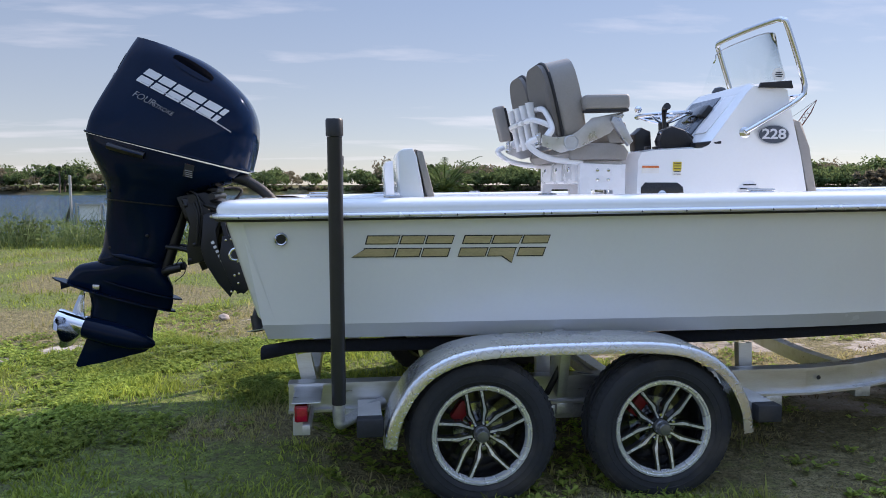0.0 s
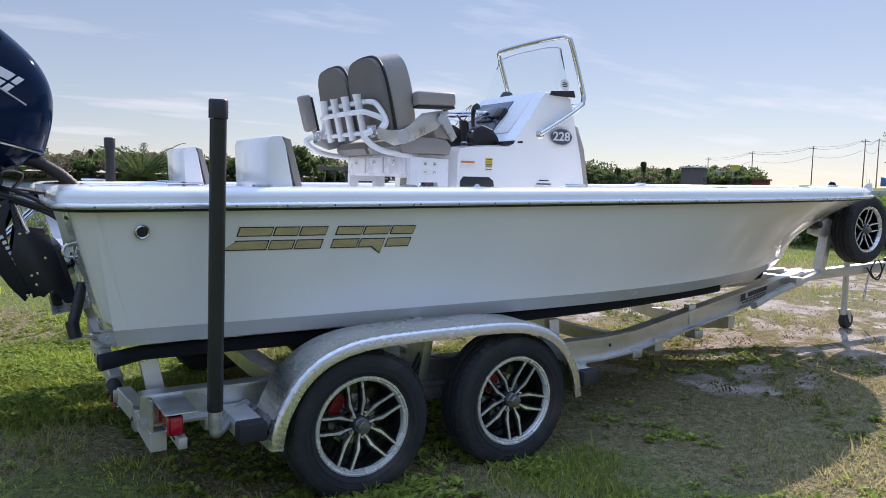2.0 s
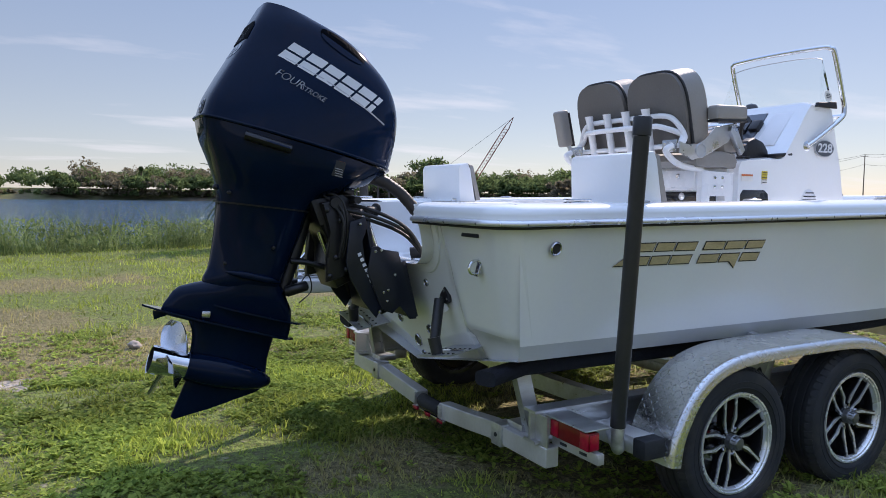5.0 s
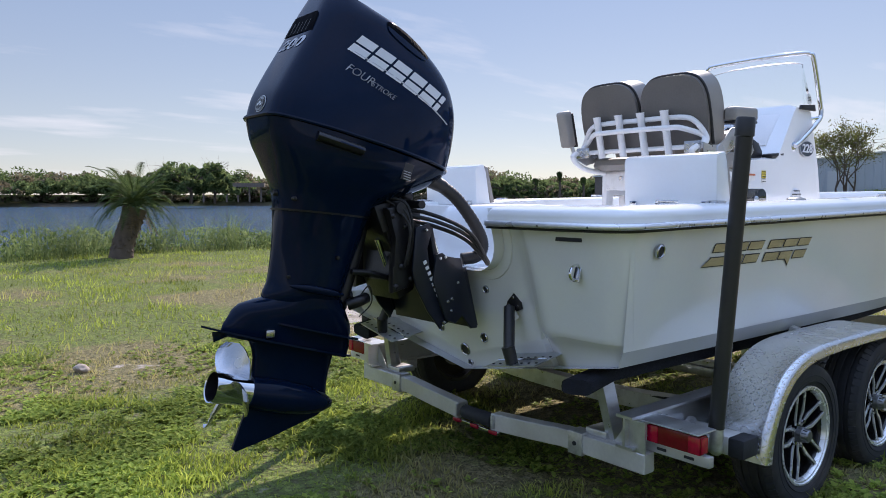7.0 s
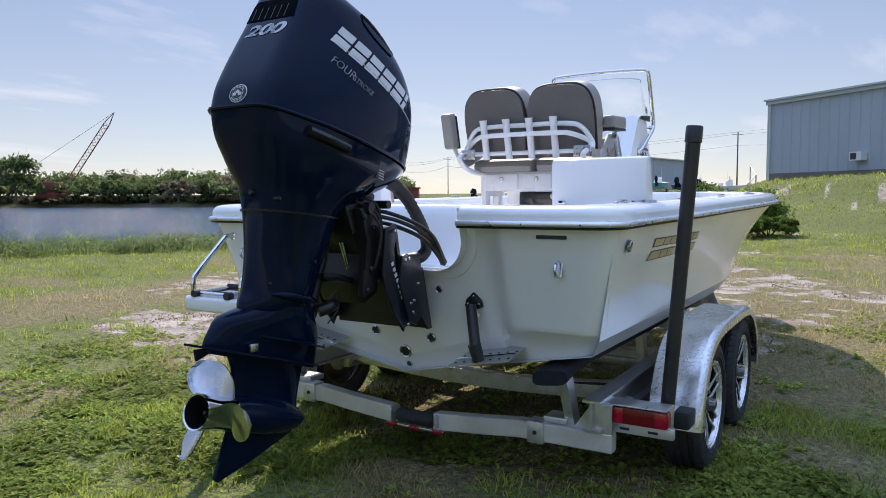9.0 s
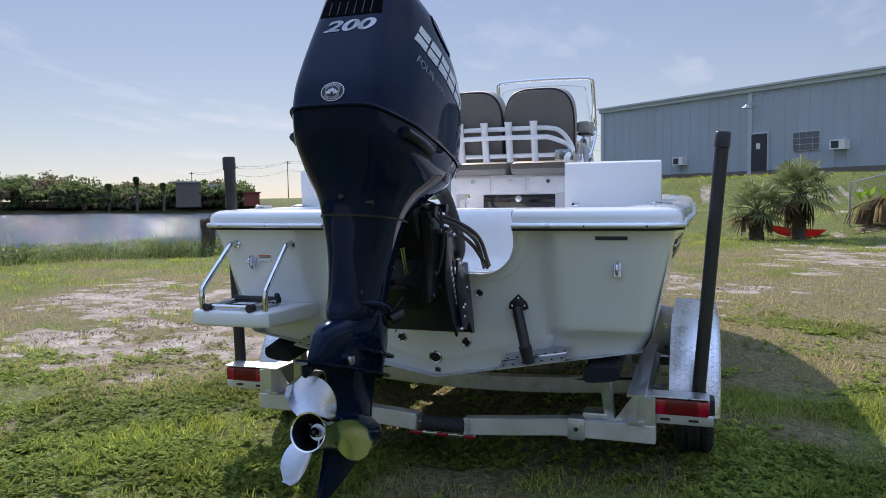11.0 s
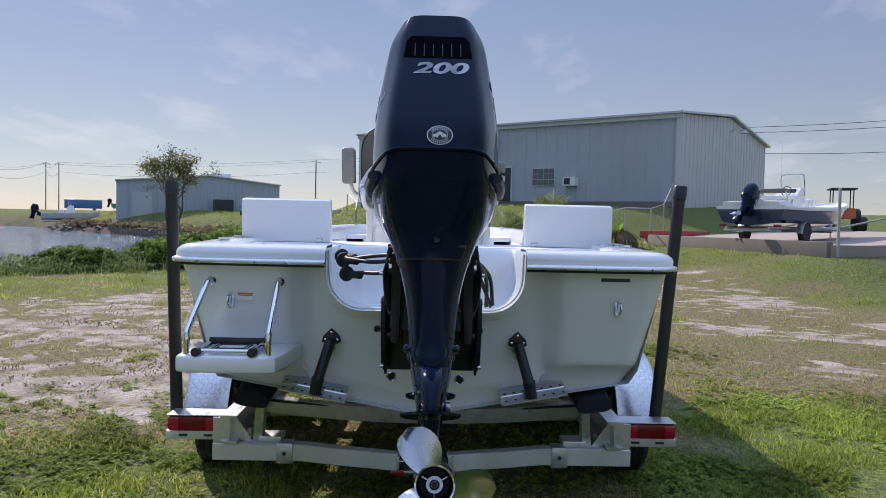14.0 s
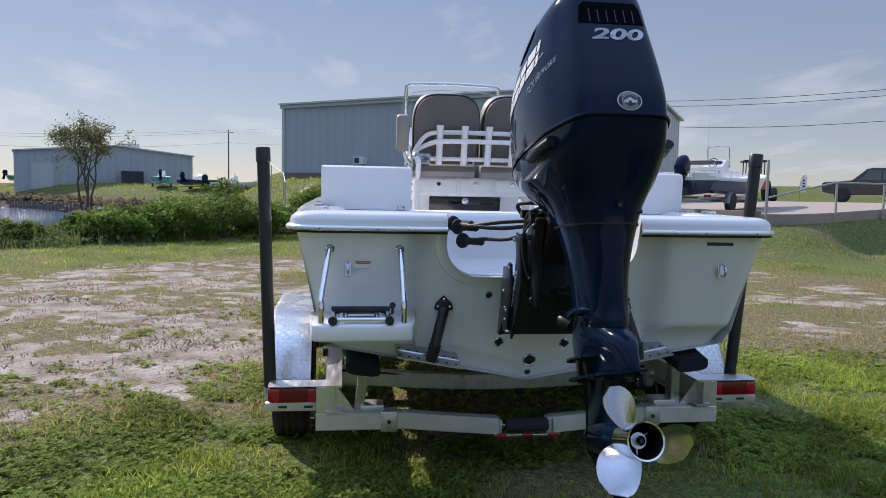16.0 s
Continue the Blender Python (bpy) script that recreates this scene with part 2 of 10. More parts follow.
def glass_mat():
    """Thin clear sheet: light goes straight through, with a faint mirror that grows at a slant."""
    m = bpy.data.materials.new("clear_acrylic")
    m.use_nodes = True
    N, L = m.node_tree.nodes, m.node_tree.links
    N.remove(N["Principled BSDF"])
    tr = N.new("ShaderNodeBsdfTransparent")
    tr.inputs["Color"].default_value = (0.975, 0.985, 0.985, 1)
    gl = N.new("ShaderNodeBsdfGlossy")
    gl.inputs["Roughness"].default_value = 0.03
    fr = N.new("ShaderNodeFresnel")
    fr.inputs["IOR"].default_value = 1.10
    mx = N.new("ShaderNodeMixShader")
    L.new(fr.outputs[0], mx.inputs[0])
    L.new(tr.outputs[0], mx.inputs[1])
    L.new(gl.outputs[0], mx.inputs[2])
    L.new(mx.outputs[0], N["Material Output"].inputs["Surface"])
    return m


M_GLASS = glass_mat()

# ---- mesh tools ----
def part(name, bm, material, parent=None, label="", smooth=True, sharp=35.0):
    """Links a bmesh as one mesh object, under a thing or a part where one is given."""
    bmesh.ops.recalc_face_normals(bm, faces=bm.faces)
    if smooth:
        lim = radians(sharp)
        for f in bm.faces:
            f.smooth = True
        for e in bm.edges:
            e.smooth = len(e.link_faces) != 2 or e.calc_face_angle(0.0) < lim
    me = bpy.data.meshes.new(name)
    bm.to_mesh(me)
    bm.free()
    for m in (material if isinstance(material, (list, tuple)) else [material]):
        me.materials.append(m)
    ob = new(name, me)
    if parent is not None:
        ob.parent = parent
    if label:
        ob["label"] = label
    return ob


def thing(name, at, label, category, group="", kind=""):
    """An empty at a thing's base that carries its parts."""
    e = new(name)
    e.empty_display_size = 0.1
    e.location = at
    return tagged(e, label, category, group, kind)


def under(ob, parent):
    """Parents ob, built in world places, to an empty that stands elsewhere."""
    ob.parent = parent
    m = Matrix.Translation(parent.location)
    if parent.parent is not None:
        m = Matrix.Translation(parent.parent.location) @ m
    ob.matrix_parent_inverse = m.inverted()
    return ob


def wpart(name, bm, material, parent, label="", smooth=True, sharp=35.0):
    """A part given in world places."""
    ob = part(name, bm, material, None, label, smooth, sharp)
    ob.parent = parent
    top = parent
    m = Matrix.Identity(4)
    while top is not None:
        if top.type == 'EMPTY':
            m = Matrix.Translation(top.location) @ m
        top = top.parent
    ob.matrix_parent_inverse = m.inverted() if parent.type == 'EMPTY' else Matrix.Identity(4)
    return ob


def box(bm, c, s, rot=(0, 0, 0), bevel=0.0, seg=2, taper=None):
    """A box at c of size s, turned by rot (degrees), with rounded edges; taper: (x, y) scale of its top."""
    m = pose(*c, *rot)
    vs = bmesh.ops.create_cube(bm, size=1.0)["verts"]
    for v in vs:
        k = taper if (taper and v.co.z > 0) else (1, 1)
        v.co = Vector((v.co.x * s[0] * k[0], v.co.y * s[1] * k[1], v.co.z * s[2]))
    if bevel:
        es = list({e for v in vs for e in v.link_edges})
        r = bmesh.ops.bevel(bm, geom=es, offset=bevel, segments=seg, profile=0.5, affect='EDGES')
        vs = list({v for f in r["faces"] for v in f.verts} | {v for v in vs if v.is_valid})
    bmesh.ops.transform(bm, matrix=m, verts=vs)
    return vs


def frame_at(t):
    """Two directions square to t."""
    up = Vector((0, 0, 1)) if abs(t.z) < 0.9 else Vector((1, 0, 0))
    a = t.cross(up).normalized()
    return a, a.cross(t).normalized()


def smooth_path(pts, n=8):
    """A Catmull-Rom line through the points."""
    p = [Vector(q) for q in pts]
    p = [p[0] * 2 - p[1]] + p + [p[-1] * 2 - p[-2]]
    out = []
    for i in range(1, len(p) - 2):
        for k in range(n):
            t = k / n
            a, b, c, d = p[i - 1], p[i], p[i + 1], p[i + 2]
            out.append(0.5 * ((2 * b) + (c - a) * t + (2 * a - 5 * b + 4 * c - d) * t * t + (3 * b - a - 3 * c + d) * t ** 3))
    out.append(p[-2])
    return out


def tube(bm, pts, r, seg=12, curve=0, caps=True, flat=1.0):
    """A round bar along a line; r may be a list of radii or a number."""
    p = smooth_path(pts, curve) if curve else [Vector(q) for q in pts]
    n = len(p)
    rings = []
    a = None
    for i in range(n):
        t = (p[min(i + 1, n - 1)] - p[max(i - 1, 0)]).normalized()
        if a is None:
            a, b = frame_at(t)
        else:
            a = (a - t * a.dot(t)).normalized()
            b = a.cross(t).normalized()
        if isinstance(r, (int, float)):
            ri = r
        else:
            f = i / (n - 1) * (len(r) - 1)
            k = min(int(f), len(r) - 2)
            ri = r[k] + (r[k + 1] - r[k]) * (f - k)
        rings.append([bm.verts.new(p[i] + (a * math.cos(2 * math.pi * j / seg) + b * math.sin(2 * math.pi * j / seg) * flat) * ri) for j in range(seg)])
    for i in range(n - 1):
        for j in range(seg):
            bm.faces.new((rings[i][j], rings[i][(j + 1) % seg], rings[i + 1][(j + 1) % seg], rings[i + 1][j]))
    if caps:
        bm.faces.new(rings[0][::-1])
        bm.faces.new(rings[-1])
    return rings


def rod(bm, a, b, r, seg=12, r2=None):
    return tube(bm, [a, b], [r, r if r2 is None else r2], seg)


def lathe(bm, profile, origin, axis, seg=32, close=True):
    """Turns (radius, along) pairs about an axis."""
    ax = Vector(axis).normalized()
    a, b = frame_at(ax)
    o = Vector(origin)
    rings = []
    for r, h in profile:
        rings.append([bm.verts.new(o + ax * h + (a * math.cos(2 * math.pi * j / seg) + b * math.sin(2 * math.pi * j / seg)) * max(r, 1e-4)) for j in range(seg)])
    for i in range(len(rings) - 1):
        for j in range(seg):
            bm.faces.new((rings[i][j], rings[i][(j + 1) % seg], rings[i + 1][(j + 1) % seg], rings[i + 1][j]))
    if close:
        bm.faces.new(rings[0][::-1])
        bm.faces.new(rings[-1])


def plate(bm, poly, y0, y1, plane="xz", bevel=0.0):
    """A flat polygon given thickness: in plane xz between two y, xy between two z, or yz between two x."""
    def co(u, v, w):
        return {"xz": (u, w, v), "xy": (u, v, w), "yz": (w, u, v)}[plane]
    lo = [bm.verts.new(co(u, v, y0)) for u, v in poly]
    hi = [bm.verts.new(co(u, v, y1)) for u, v in poly]
    n = len(poly)
    fs = [bm.faces.new(lo), bm.faces.new(hi[::-1])]
    for i in range(n):
        fs.append(bm.faces.new((lo[i], hi[i], hi[(i + 1) % n], lo[(i + 1) % n])))
    if bevel:
        es = list({e for f in fs[:2] for e in f.edges})
        bmesh.ops.bevel(bm, geom=es, offset=bevel, segments=2, profile=0.5, affect='EDGES')


def grid_faces(bm, rows, wrap=False):
    """Faces between rows of vertices."""
    for a, b in zip(rows, rows[1:]):
        n = len(a)
        for j in range(n if wrap else n - 1):
            q = (a[j], a[(j + 1) % n], b[(j + 1) % n], b[j])
            if len(set(q)) >= 3:
                try:
                    bm.faces.new(q)
                except ValueError:
                    pass


def loft(bm, stations, seg=40, expo=2.6, y0=0.0, cap_lo=True, cap_hi=True):
    """A body of rounded sections: each has a rear point, a front point, a half width, and may have its own squareness and a narrower rear."""
    rows = []
    for st in stations:
        (xr, zr), (xf, zf), w = st[:3]
        front = st[3] if len(st) > 3 else expo
        rear = st[4] if len(st) > 4 else 1.0
        row = []
        for j in range(seg):
            t = 2 * math.pi * j / seg
            c, s = math.cos(t), math.sin(t)
            e = front * (1 + 3.4 * (1 - rear)) if c < 0 else front
            u = math.copysign(abs(c) ** (2 / e), c)
            v = math.copysign(abs(s) ** (2 / e), s)
            k = (u + 1) / 2
            q = min(1.0, k / 0.42)
            narrow = rear + (1 - rear) * q * q * (3 - 2 * q)
            row.append(bm.verts.new((xr + (xf - xr) * k, y0 + v * w * narrow, zr + (zf - zr) * k)))
        rows.append(row)
    grid_faces(bm, rows, True)
    if cap_lo:
        bm.faces.new(rows[0][::-1])
    if cap_hi:
        bm.faces.new(rows[-1])
    return rows


def spline(vals, t):
    """Smooth interpolation in a list of tuples, t from 0 to 1."""
    n = len(vals) - 1
    f = min(max(t, 0.0), 1.0) * n
    i = min(int(f), n - 1)
    t = f - i
    a, b, c, d = vals[max(i - 1, 0)], vals[i], vals[i + 1], vals[min(i + 2, n)]
    return tuple(0.5 * (2 * q + (r - p) * t + (2 * p - 5 * q + 4 * r - s) * t * t + (3 * q - p - 3 * r + s) * t ** 3) for p, q, r, s in zip(a, b, c, d))


def refine(stations, n):
    """More stations between those given."""
    flat = [(*s[0], *s[1], s[2], s[3] if len(s) > 3 else 2.6, s[4] if len(s) > 4 else 1.0) for s in stations]
    out = []
    for i in range(n + 1):
        v = spline(flat, i / n)
        out.append(((v[0], v[1]), (v[2], v[3]), v[4], v[5], v[6]))
    return out


def words(text, size, material, parent, m, extrude=0.0008, shear=0.0, name="lettering", spacing=1.0, surface=None, label="", bold=0.0):
    """Letters in the built-in font as a mesh; m places their own x (right) and y (up) plane."""
    cu = bpy.data.curves.new(name, 'FONT')
    cu.body, cu.size, cu.shear, cu.extrude, cu.align_x, cu.align_y = text, size, shear, extrude, 'CENTER', 'CENTER'
    cu.space_character, cu.offset = spacing, bold
    tmp = bpy.data.objects.new(name, cu)
    scene.collection.objects.link(tmp)
    me = bpy.data.meshes.new_from_object(tmp.evaluated_get(bpy.context.evaluated_depsgraph_get()))
    bpy.data.objects.remove(tmp)
    bm = bmesh.new()
    bm.from_mesh(me)
    bpy.data.meshes.remove(me)
    bm.transform(m)
    if surface:
        lay_on(bm, surface)
    return wpart(name, bm, material, parent, label, smooth=False)


def lay_on(bm, surface, cut=0.03):
    """Lays a flat mark on a curved surface: surface is (tree, direction, lift)."""
    tree, way, lift = surface
    bmesh.ops.triangulate(bm, faces=bm.faces)
    for _ in range(3):
        long = [e for e in bm.edges if e.calc_length() > cut]
        if not long:
            break
        bmesh.ops.subdivide_edges(bm, edges=long, cuts=1)
        bmesh.ops.triangulate(bm, faces=bm.faces)
    way = Vector(way)
    for v in bm.verts:
        hit = tree.ray_cast(v.co - way * 0.6, way)
        if hit[0] is not None:
            v.co = hit[0] - way * lift

# ---- the ground: one sheet with a channel, a bank and a raised yard ----
SHORE = [(-400, -30), (-120, 6), (-40, 13.0), (-12, 15.0), (-4, 17.0), (3, 19.0), (9, 18.0), (13, 15.0), (16, 11.5), (19.5, 8.5), (25, 6.0), (32, 6.5), (40, 11),
         (52, 17), (66, 24), (80, 33.5), (89, 46), (104, 55), (118, 68), (124, 88), (122, 118), (100, 160), (60, 185), (0, 200), (-120, 215), (-400, 230)]


def inside(px, py, poly):
    r = np.zeros(px.shape, bool)
    n = len(poly)
    for i in range(n):
        (x0, y0), (x1, y1) = poly[i], poly[(i + 1) % n]
        c = ((y0 > py) != (y1 > py)) & (px < (x1 - x0) * (py - y0) / (y1 - y0 + 1e-12) + x0)
        r ^= c
    return r


def line_dist(px, py, poly):
    d = np.full(px.shape, 1e9)
    for (x0, y0), (x1, y1) in zip(poly, poly[1:]):
        dx, dy = x1 - x0, y1 - y0
        t = np.clip(((px - x0) * dx + (py - y0) * dy) / (dx * dx + dy * dy), 0, 1)
        d = np.minimum(d, np.hypot(px - x0 - t * dx, py - y0 - t * dy))
    return d


NOISE_GRID = np.random.RandomState(4).rand(64, 64)


def vnoise(x, y):
    """Smooth noise from 0 to 1, one cell a unit."""
    xi, yi = np.floor(x).astype(int), np.floor(y).astype(int)
    fx, fy = x - xi, y - yi
    fx, fy = fx * fx * (3 - 2 * fx), fy * fy * (3 - 2 * fy)
    g = NOISE_GRID
    a, b = g[xi % 64, yi % 64], g[(xi + 1) % 64, yi % 64]
    c, d = g[xi % 64, (yi + 1) % 64], g[(xi + 1) % 64, (yi + 1) % 64]
    return (a * (1 - fx) + b * fx) * (1 - fy) + (c * (1 - fx) + d * fx) * fy


def fbm(x, y, n=4):
    s, a, t = 0.0, 0.5, 0.0
    for k in range(n):
        s = s + a * vnoise(x * 2 ** k + 11.3 * k, y * 2 ** k + 7.1 * k)
        t += a
        a *= 0.5
    return s / t


def step(a, b, v):
    t = np.clip((v - a) / (b - a), 0, 1)
    return t * t * (3 - 2 * t)


YARD = [(30, -6.5), (25.6, -9.0), (17.0, -11.4), (17.8, -14.0), (18.9, -18), (19.4, -25), (19.4, -60), (19.4, -160), (160, -160), (160, 14), (52, 8), (37, 2.0)]
MOUND = [(38.5, -15.0), (37, -9), (44, 0.5), (52, 4.6), (56, 5.6), (140, 8), (140, -40), (62, -32), (56, -31)]


def ground_z(x, y):
    x, y = np.asarray(x, float), np.asarray(y, float)
    sd = line_dist(x, y, SHORE)
    wet = inside(x, y, SHORE)
    sd = np.where(wet, sd, -sd)
    z = 0.05 * (fbm(x * 0.25, y * 0.25, 3) - 0.5) * step(2, 8, np.hypot(x - 1, y)) + 0.03 * (fbm(x * 1.3, y * 1.3, 3) - 0.5)
    yd = line_dist(x, y, YARD + YARD[:1])
    yd = np.where(inside(x, y, YARD), yd, -yd)
    z = z + (0.80 + 0.36 * step(-12.0, -20.0, y) * step(0.0, -4.0, y + 9)) * step(-0.4 - (4.0 - 2.9 * step(-11.5, -14.0, y)), -0.4, yd) + 0.05 * step(-0.30, 0.05, yd)
    md = line_dist(x, y, MOUND + MOUND[:1])
    md = np.where(inside(x, y, MOUND), md, -md)
    z = z + 1.75 * step(-6.0, 0.6, md)
    z = z * step(1.5, -3.0, sd)
    far = step(66, 96, np.hypot(x, y)) * (~wet)
    z = z + 2.3 * far * step(-0.5, -12, sd)
    return z - 2.4 * step(-0.6, 3.5, sd)


WORN = [(1.6, 3.2), (2.9, 1.6), (3.7, 0.2), (4.5, -0.9), (6.0, -1.7), (9.0, -1.9), (14.5, 1.3), (13.0, 4.2), (10.8, 6.2), (7.2, 8.6), (4.2, 7.2), (2.0, 4.6)]


def bare(x, y):
    """How far the grass is worn to pale sand, 0 to 1: a track across in front of the bow, and scattered patches."""
    x, y = np.asarray(x, float), np.asarray(y, float)
    wob = 2.2 * (fbm(x * 0.3, y * 0.3, 3) - 0.5)
    d = line_dist(x, y, WORN + WORN[:1])
    band = step(-0.9, 1.3, np.where(inside(x, y, WORN), d, -d) + 0.7 * wob)
    right = (1 - step(1.0, 4.0, np.abs(y + 5.5 + wob))) * step(5.0, 9.0, x) * step(24, 16, x) * 0.46
    lone = 0.42 * step(0.52, 0.75, fbm(x * 0.8 + 3, y * 0.8, 3)) * step(9, 3, np.abs(y + 2)) * step(2.5, 4.5, np.hypot(x - 0.5, y + 0.5))
    patch = fbm(x * 1.1, y * 1.1, 4)
    m = np.maximum(np.maximum(band, right), lone)
    sand = np.exp(-(((x + 1.9) / 0.55) ** 2 + ((y - 0.15) / 0.3) ** 2))
    return np.clip(np.maximum(step(0.30, 0.62, m * 0.50 + ((patch - 0.5) * 1.7 + (fbm(x * 4.3, y * 4.3, 3) - 0.5) * 1.7) * step(0.0, 0.25, m)), 0.9 * sand * step(0.3, 0.6, patch)), 0, 1)


def dry(x, y):
    """How far the grass is bleached to straw."""
    d = line_dist(x, y, WORN + WORN[:1])
    worn = step(-1.6, 0.6, np.where(inside(x, y, WORN), d, -d))
    side = step(-0.1, -1.0, y) * step(-10.5, -7.5, y) * step(2.4, 3.7, x + 1.5 * (fbm(x * 0.9, y * 0.9, 3) - 0.5)) * step(22, 15, x)
    n = fbm(x * 0.55 + 20, y * 0.55 + 5, 4) - 0.16 * step(9.0, 5.5, line_dist(x, y, SHORE[:14]))
    fine = fbm(x * 2.7, y * 2.7 + 4, 3)
    return np.clip(0.85 * step(0.43, 0.62, n) * step(22, 14, x) + (0.85 * worn + 0.85 * side) * step(0.22, 0.52, 0.5 * n + 0.5 * fine), 0, 1)


def axis_steps(near0, near1, fine, far):
    v = list(np.arange(near0, near1 + 1e-6, fine))
    s = fine
    lo = [near0]
    while lo[-1] > -far:
        s *= 1.10
        lo.append(lo[-1] - s)
    s, hi = fine, [near1]
    while hi[-1] < far:
        s *= 1.10
        hi.append(hi[-1] + s)
    return np.array(lo[:0:-1] + v + hi[1:])


def mesh_from(name, verts, faces, material, smooth=True, attrs=None):
    me = bpy.data.meshes.new(name)
    me.from_pydata(verts, [], faces)
    if smooth:
        me.polygons.foreach_set("use_smooth", np.ones(len(me.polygons), bool))
    for key, val in (attrs or {}).items():
        at = me.attributes.new(key, 'FLOAT', 'POINT')
        at.data.foreach_set("value", np.asarray(val, np.float32))
    me.materials.append(material)
    me.update()
    return new(name, me)


def ground_mat():
    m = bpy.data.materials.new("grassy_ground")
    m.use_nodes = True
    N, L = m.node_tree.nodes, m.node_tree.links
    b = N["Principled BSDF"]
    tc = N.new("ShaderNodeTexCoord")

    def nz(s, d=5.0):
        n = N.new("ShaderNodeTexNoise")
        n.inputs["Scale"].default_value, n.inputs["Detail"].default_value = s, d
        L.new(tc.outputs["Object"], n.inputs["Vector"])
        return n.outputs["Fac"]

    def ramp(src, *stops):
        r = N.new("ShaderNodeValToRGB")
        e = r.color_ramp.elements
        while len(e) < len(stops):
            e.new(0.5)
        for k, (p, c) in enumerate(stops):
            e[k].position, e[k].color = p, (*c, 1)
        L.new(src, r.inputs[0])
        return r.outputs[0]

    def mixc(f, a, c):
        n = N.new("ShaderNodeMixRGB")
        L.new(f, n.inputs["Fac"])
        L.new(a, n.inputs["Color1"])
        L.new(c, n.inputs["Color2"])
        return n.outputs[0]

    def attr(k):
        a = N.new("ShaderNodeAttribute")
        a.attribute_name = k
        return a.outputs["Fac"]

    def sharpen(src, k, lo, hi):
        """An attribute with its edge broken up by grain."""
        n = N.new("ShaderNodeMath")
        n.operation = 'MULTIPLY_ADD'
        L.new(nz(k, 6), n.inputs[0])
        n.inputs[1].default_value = 1.7
        L.new(src, n.inputs[2])
        r = N.new("ShaderNodeMapRange")
        r.inputs["From Min"].default_value, r.inputs["From Max"].default_value = lo, hi
        L.new(n.outputs[0], r.inputs[0])
        return r.outputs[0]

    green = ramp(nz(13.0, 8.0), (0.36, (0.110, 0.118, 0.052)), (0.5, (0.145, 0.190, 0.050)), (0.7, (0.205, 0.248, 0.070)))
    straw = ramp(nz(14.0), (0.3, (0.135, 0.115, 0.056)), (0.7, (0.29, 0.25, 0.135)))
    sand = ramp(nz(2.6, 11.0), (0.36, (0.20, 0.165, 0.125)), (0.5, (0.35, 0.31, 0.26)), (0.65, (0.48, 0.435, 0.38)))
    c = mixc(sharpen(attr("dry"), 9.0, 0.95, 1.6), green, straw)
    # dark thatch by noise, with shade of gaps between tufts put into the colour
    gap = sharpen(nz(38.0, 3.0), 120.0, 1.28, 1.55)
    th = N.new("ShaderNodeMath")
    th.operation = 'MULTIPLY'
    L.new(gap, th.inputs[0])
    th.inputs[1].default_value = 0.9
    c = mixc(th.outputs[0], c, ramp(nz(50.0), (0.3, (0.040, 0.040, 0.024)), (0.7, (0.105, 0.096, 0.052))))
    grit = sharpen(nz(17.0, 8.0), 70.0, 1.28, 1.62)
    sand = mixc(grit, sand, ramp(nz(40.0), (0.3, (0.20, 0.165, 0.12)), (0.7, (0.36, 0.31, 0.25))))
    c = mixc(sharpen(attr("bare"), 11.0, 1.10, 1.42), c, sand)
    mud = ramp(nz(0.8), (0.3, (0.05, 0.045, 0.035)), (0.7, (0.12, 0.10, 0.075)))
    c = mixc(attr("mud"), c, mud)
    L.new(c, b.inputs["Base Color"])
    b.inputs["Roughness"].default_value = 0.95
    b.inputs["Specular IOR Level"].default_value = 0.06
    bp = N.new("ShaderNodeBump")
    bp.inputs["Strength"].default_value, bp.inputs["Distance"].default_value = 0.9, 0.045
    L.new(nz(22.0, 6.0), bp.inputs["Height"])
    L.new(bp.outputs[0], b.inputs["Normal"])
    return m


gx = axis_steps(-5.0, 15.0, 0.13, 2500)
gy = axis_steps(-6.0, 9.0, 0.13, 2500)
GX, GY = np.meshgrid(gx, gy, indexing="ij")
GZ = ground_z(GX, GY)
verts = np.stack([GX, GY, GZ], -1).reshape(-1, 3)
nx, ny = len(gx), len(gy)
idx = np.arange(nx * ny).reshape(nx, ny)
quads = np.stack([idx[:-1, :-1], idx[1:, :-1], idx[1:, 1:], idx[:-1, 1:]], -1).reshape(-1, 4)
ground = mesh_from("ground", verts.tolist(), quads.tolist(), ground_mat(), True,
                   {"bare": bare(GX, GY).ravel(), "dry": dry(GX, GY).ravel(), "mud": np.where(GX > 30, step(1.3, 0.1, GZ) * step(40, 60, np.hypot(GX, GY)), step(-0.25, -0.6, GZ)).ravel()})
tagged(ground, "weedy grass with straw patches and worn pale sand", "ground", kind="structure")


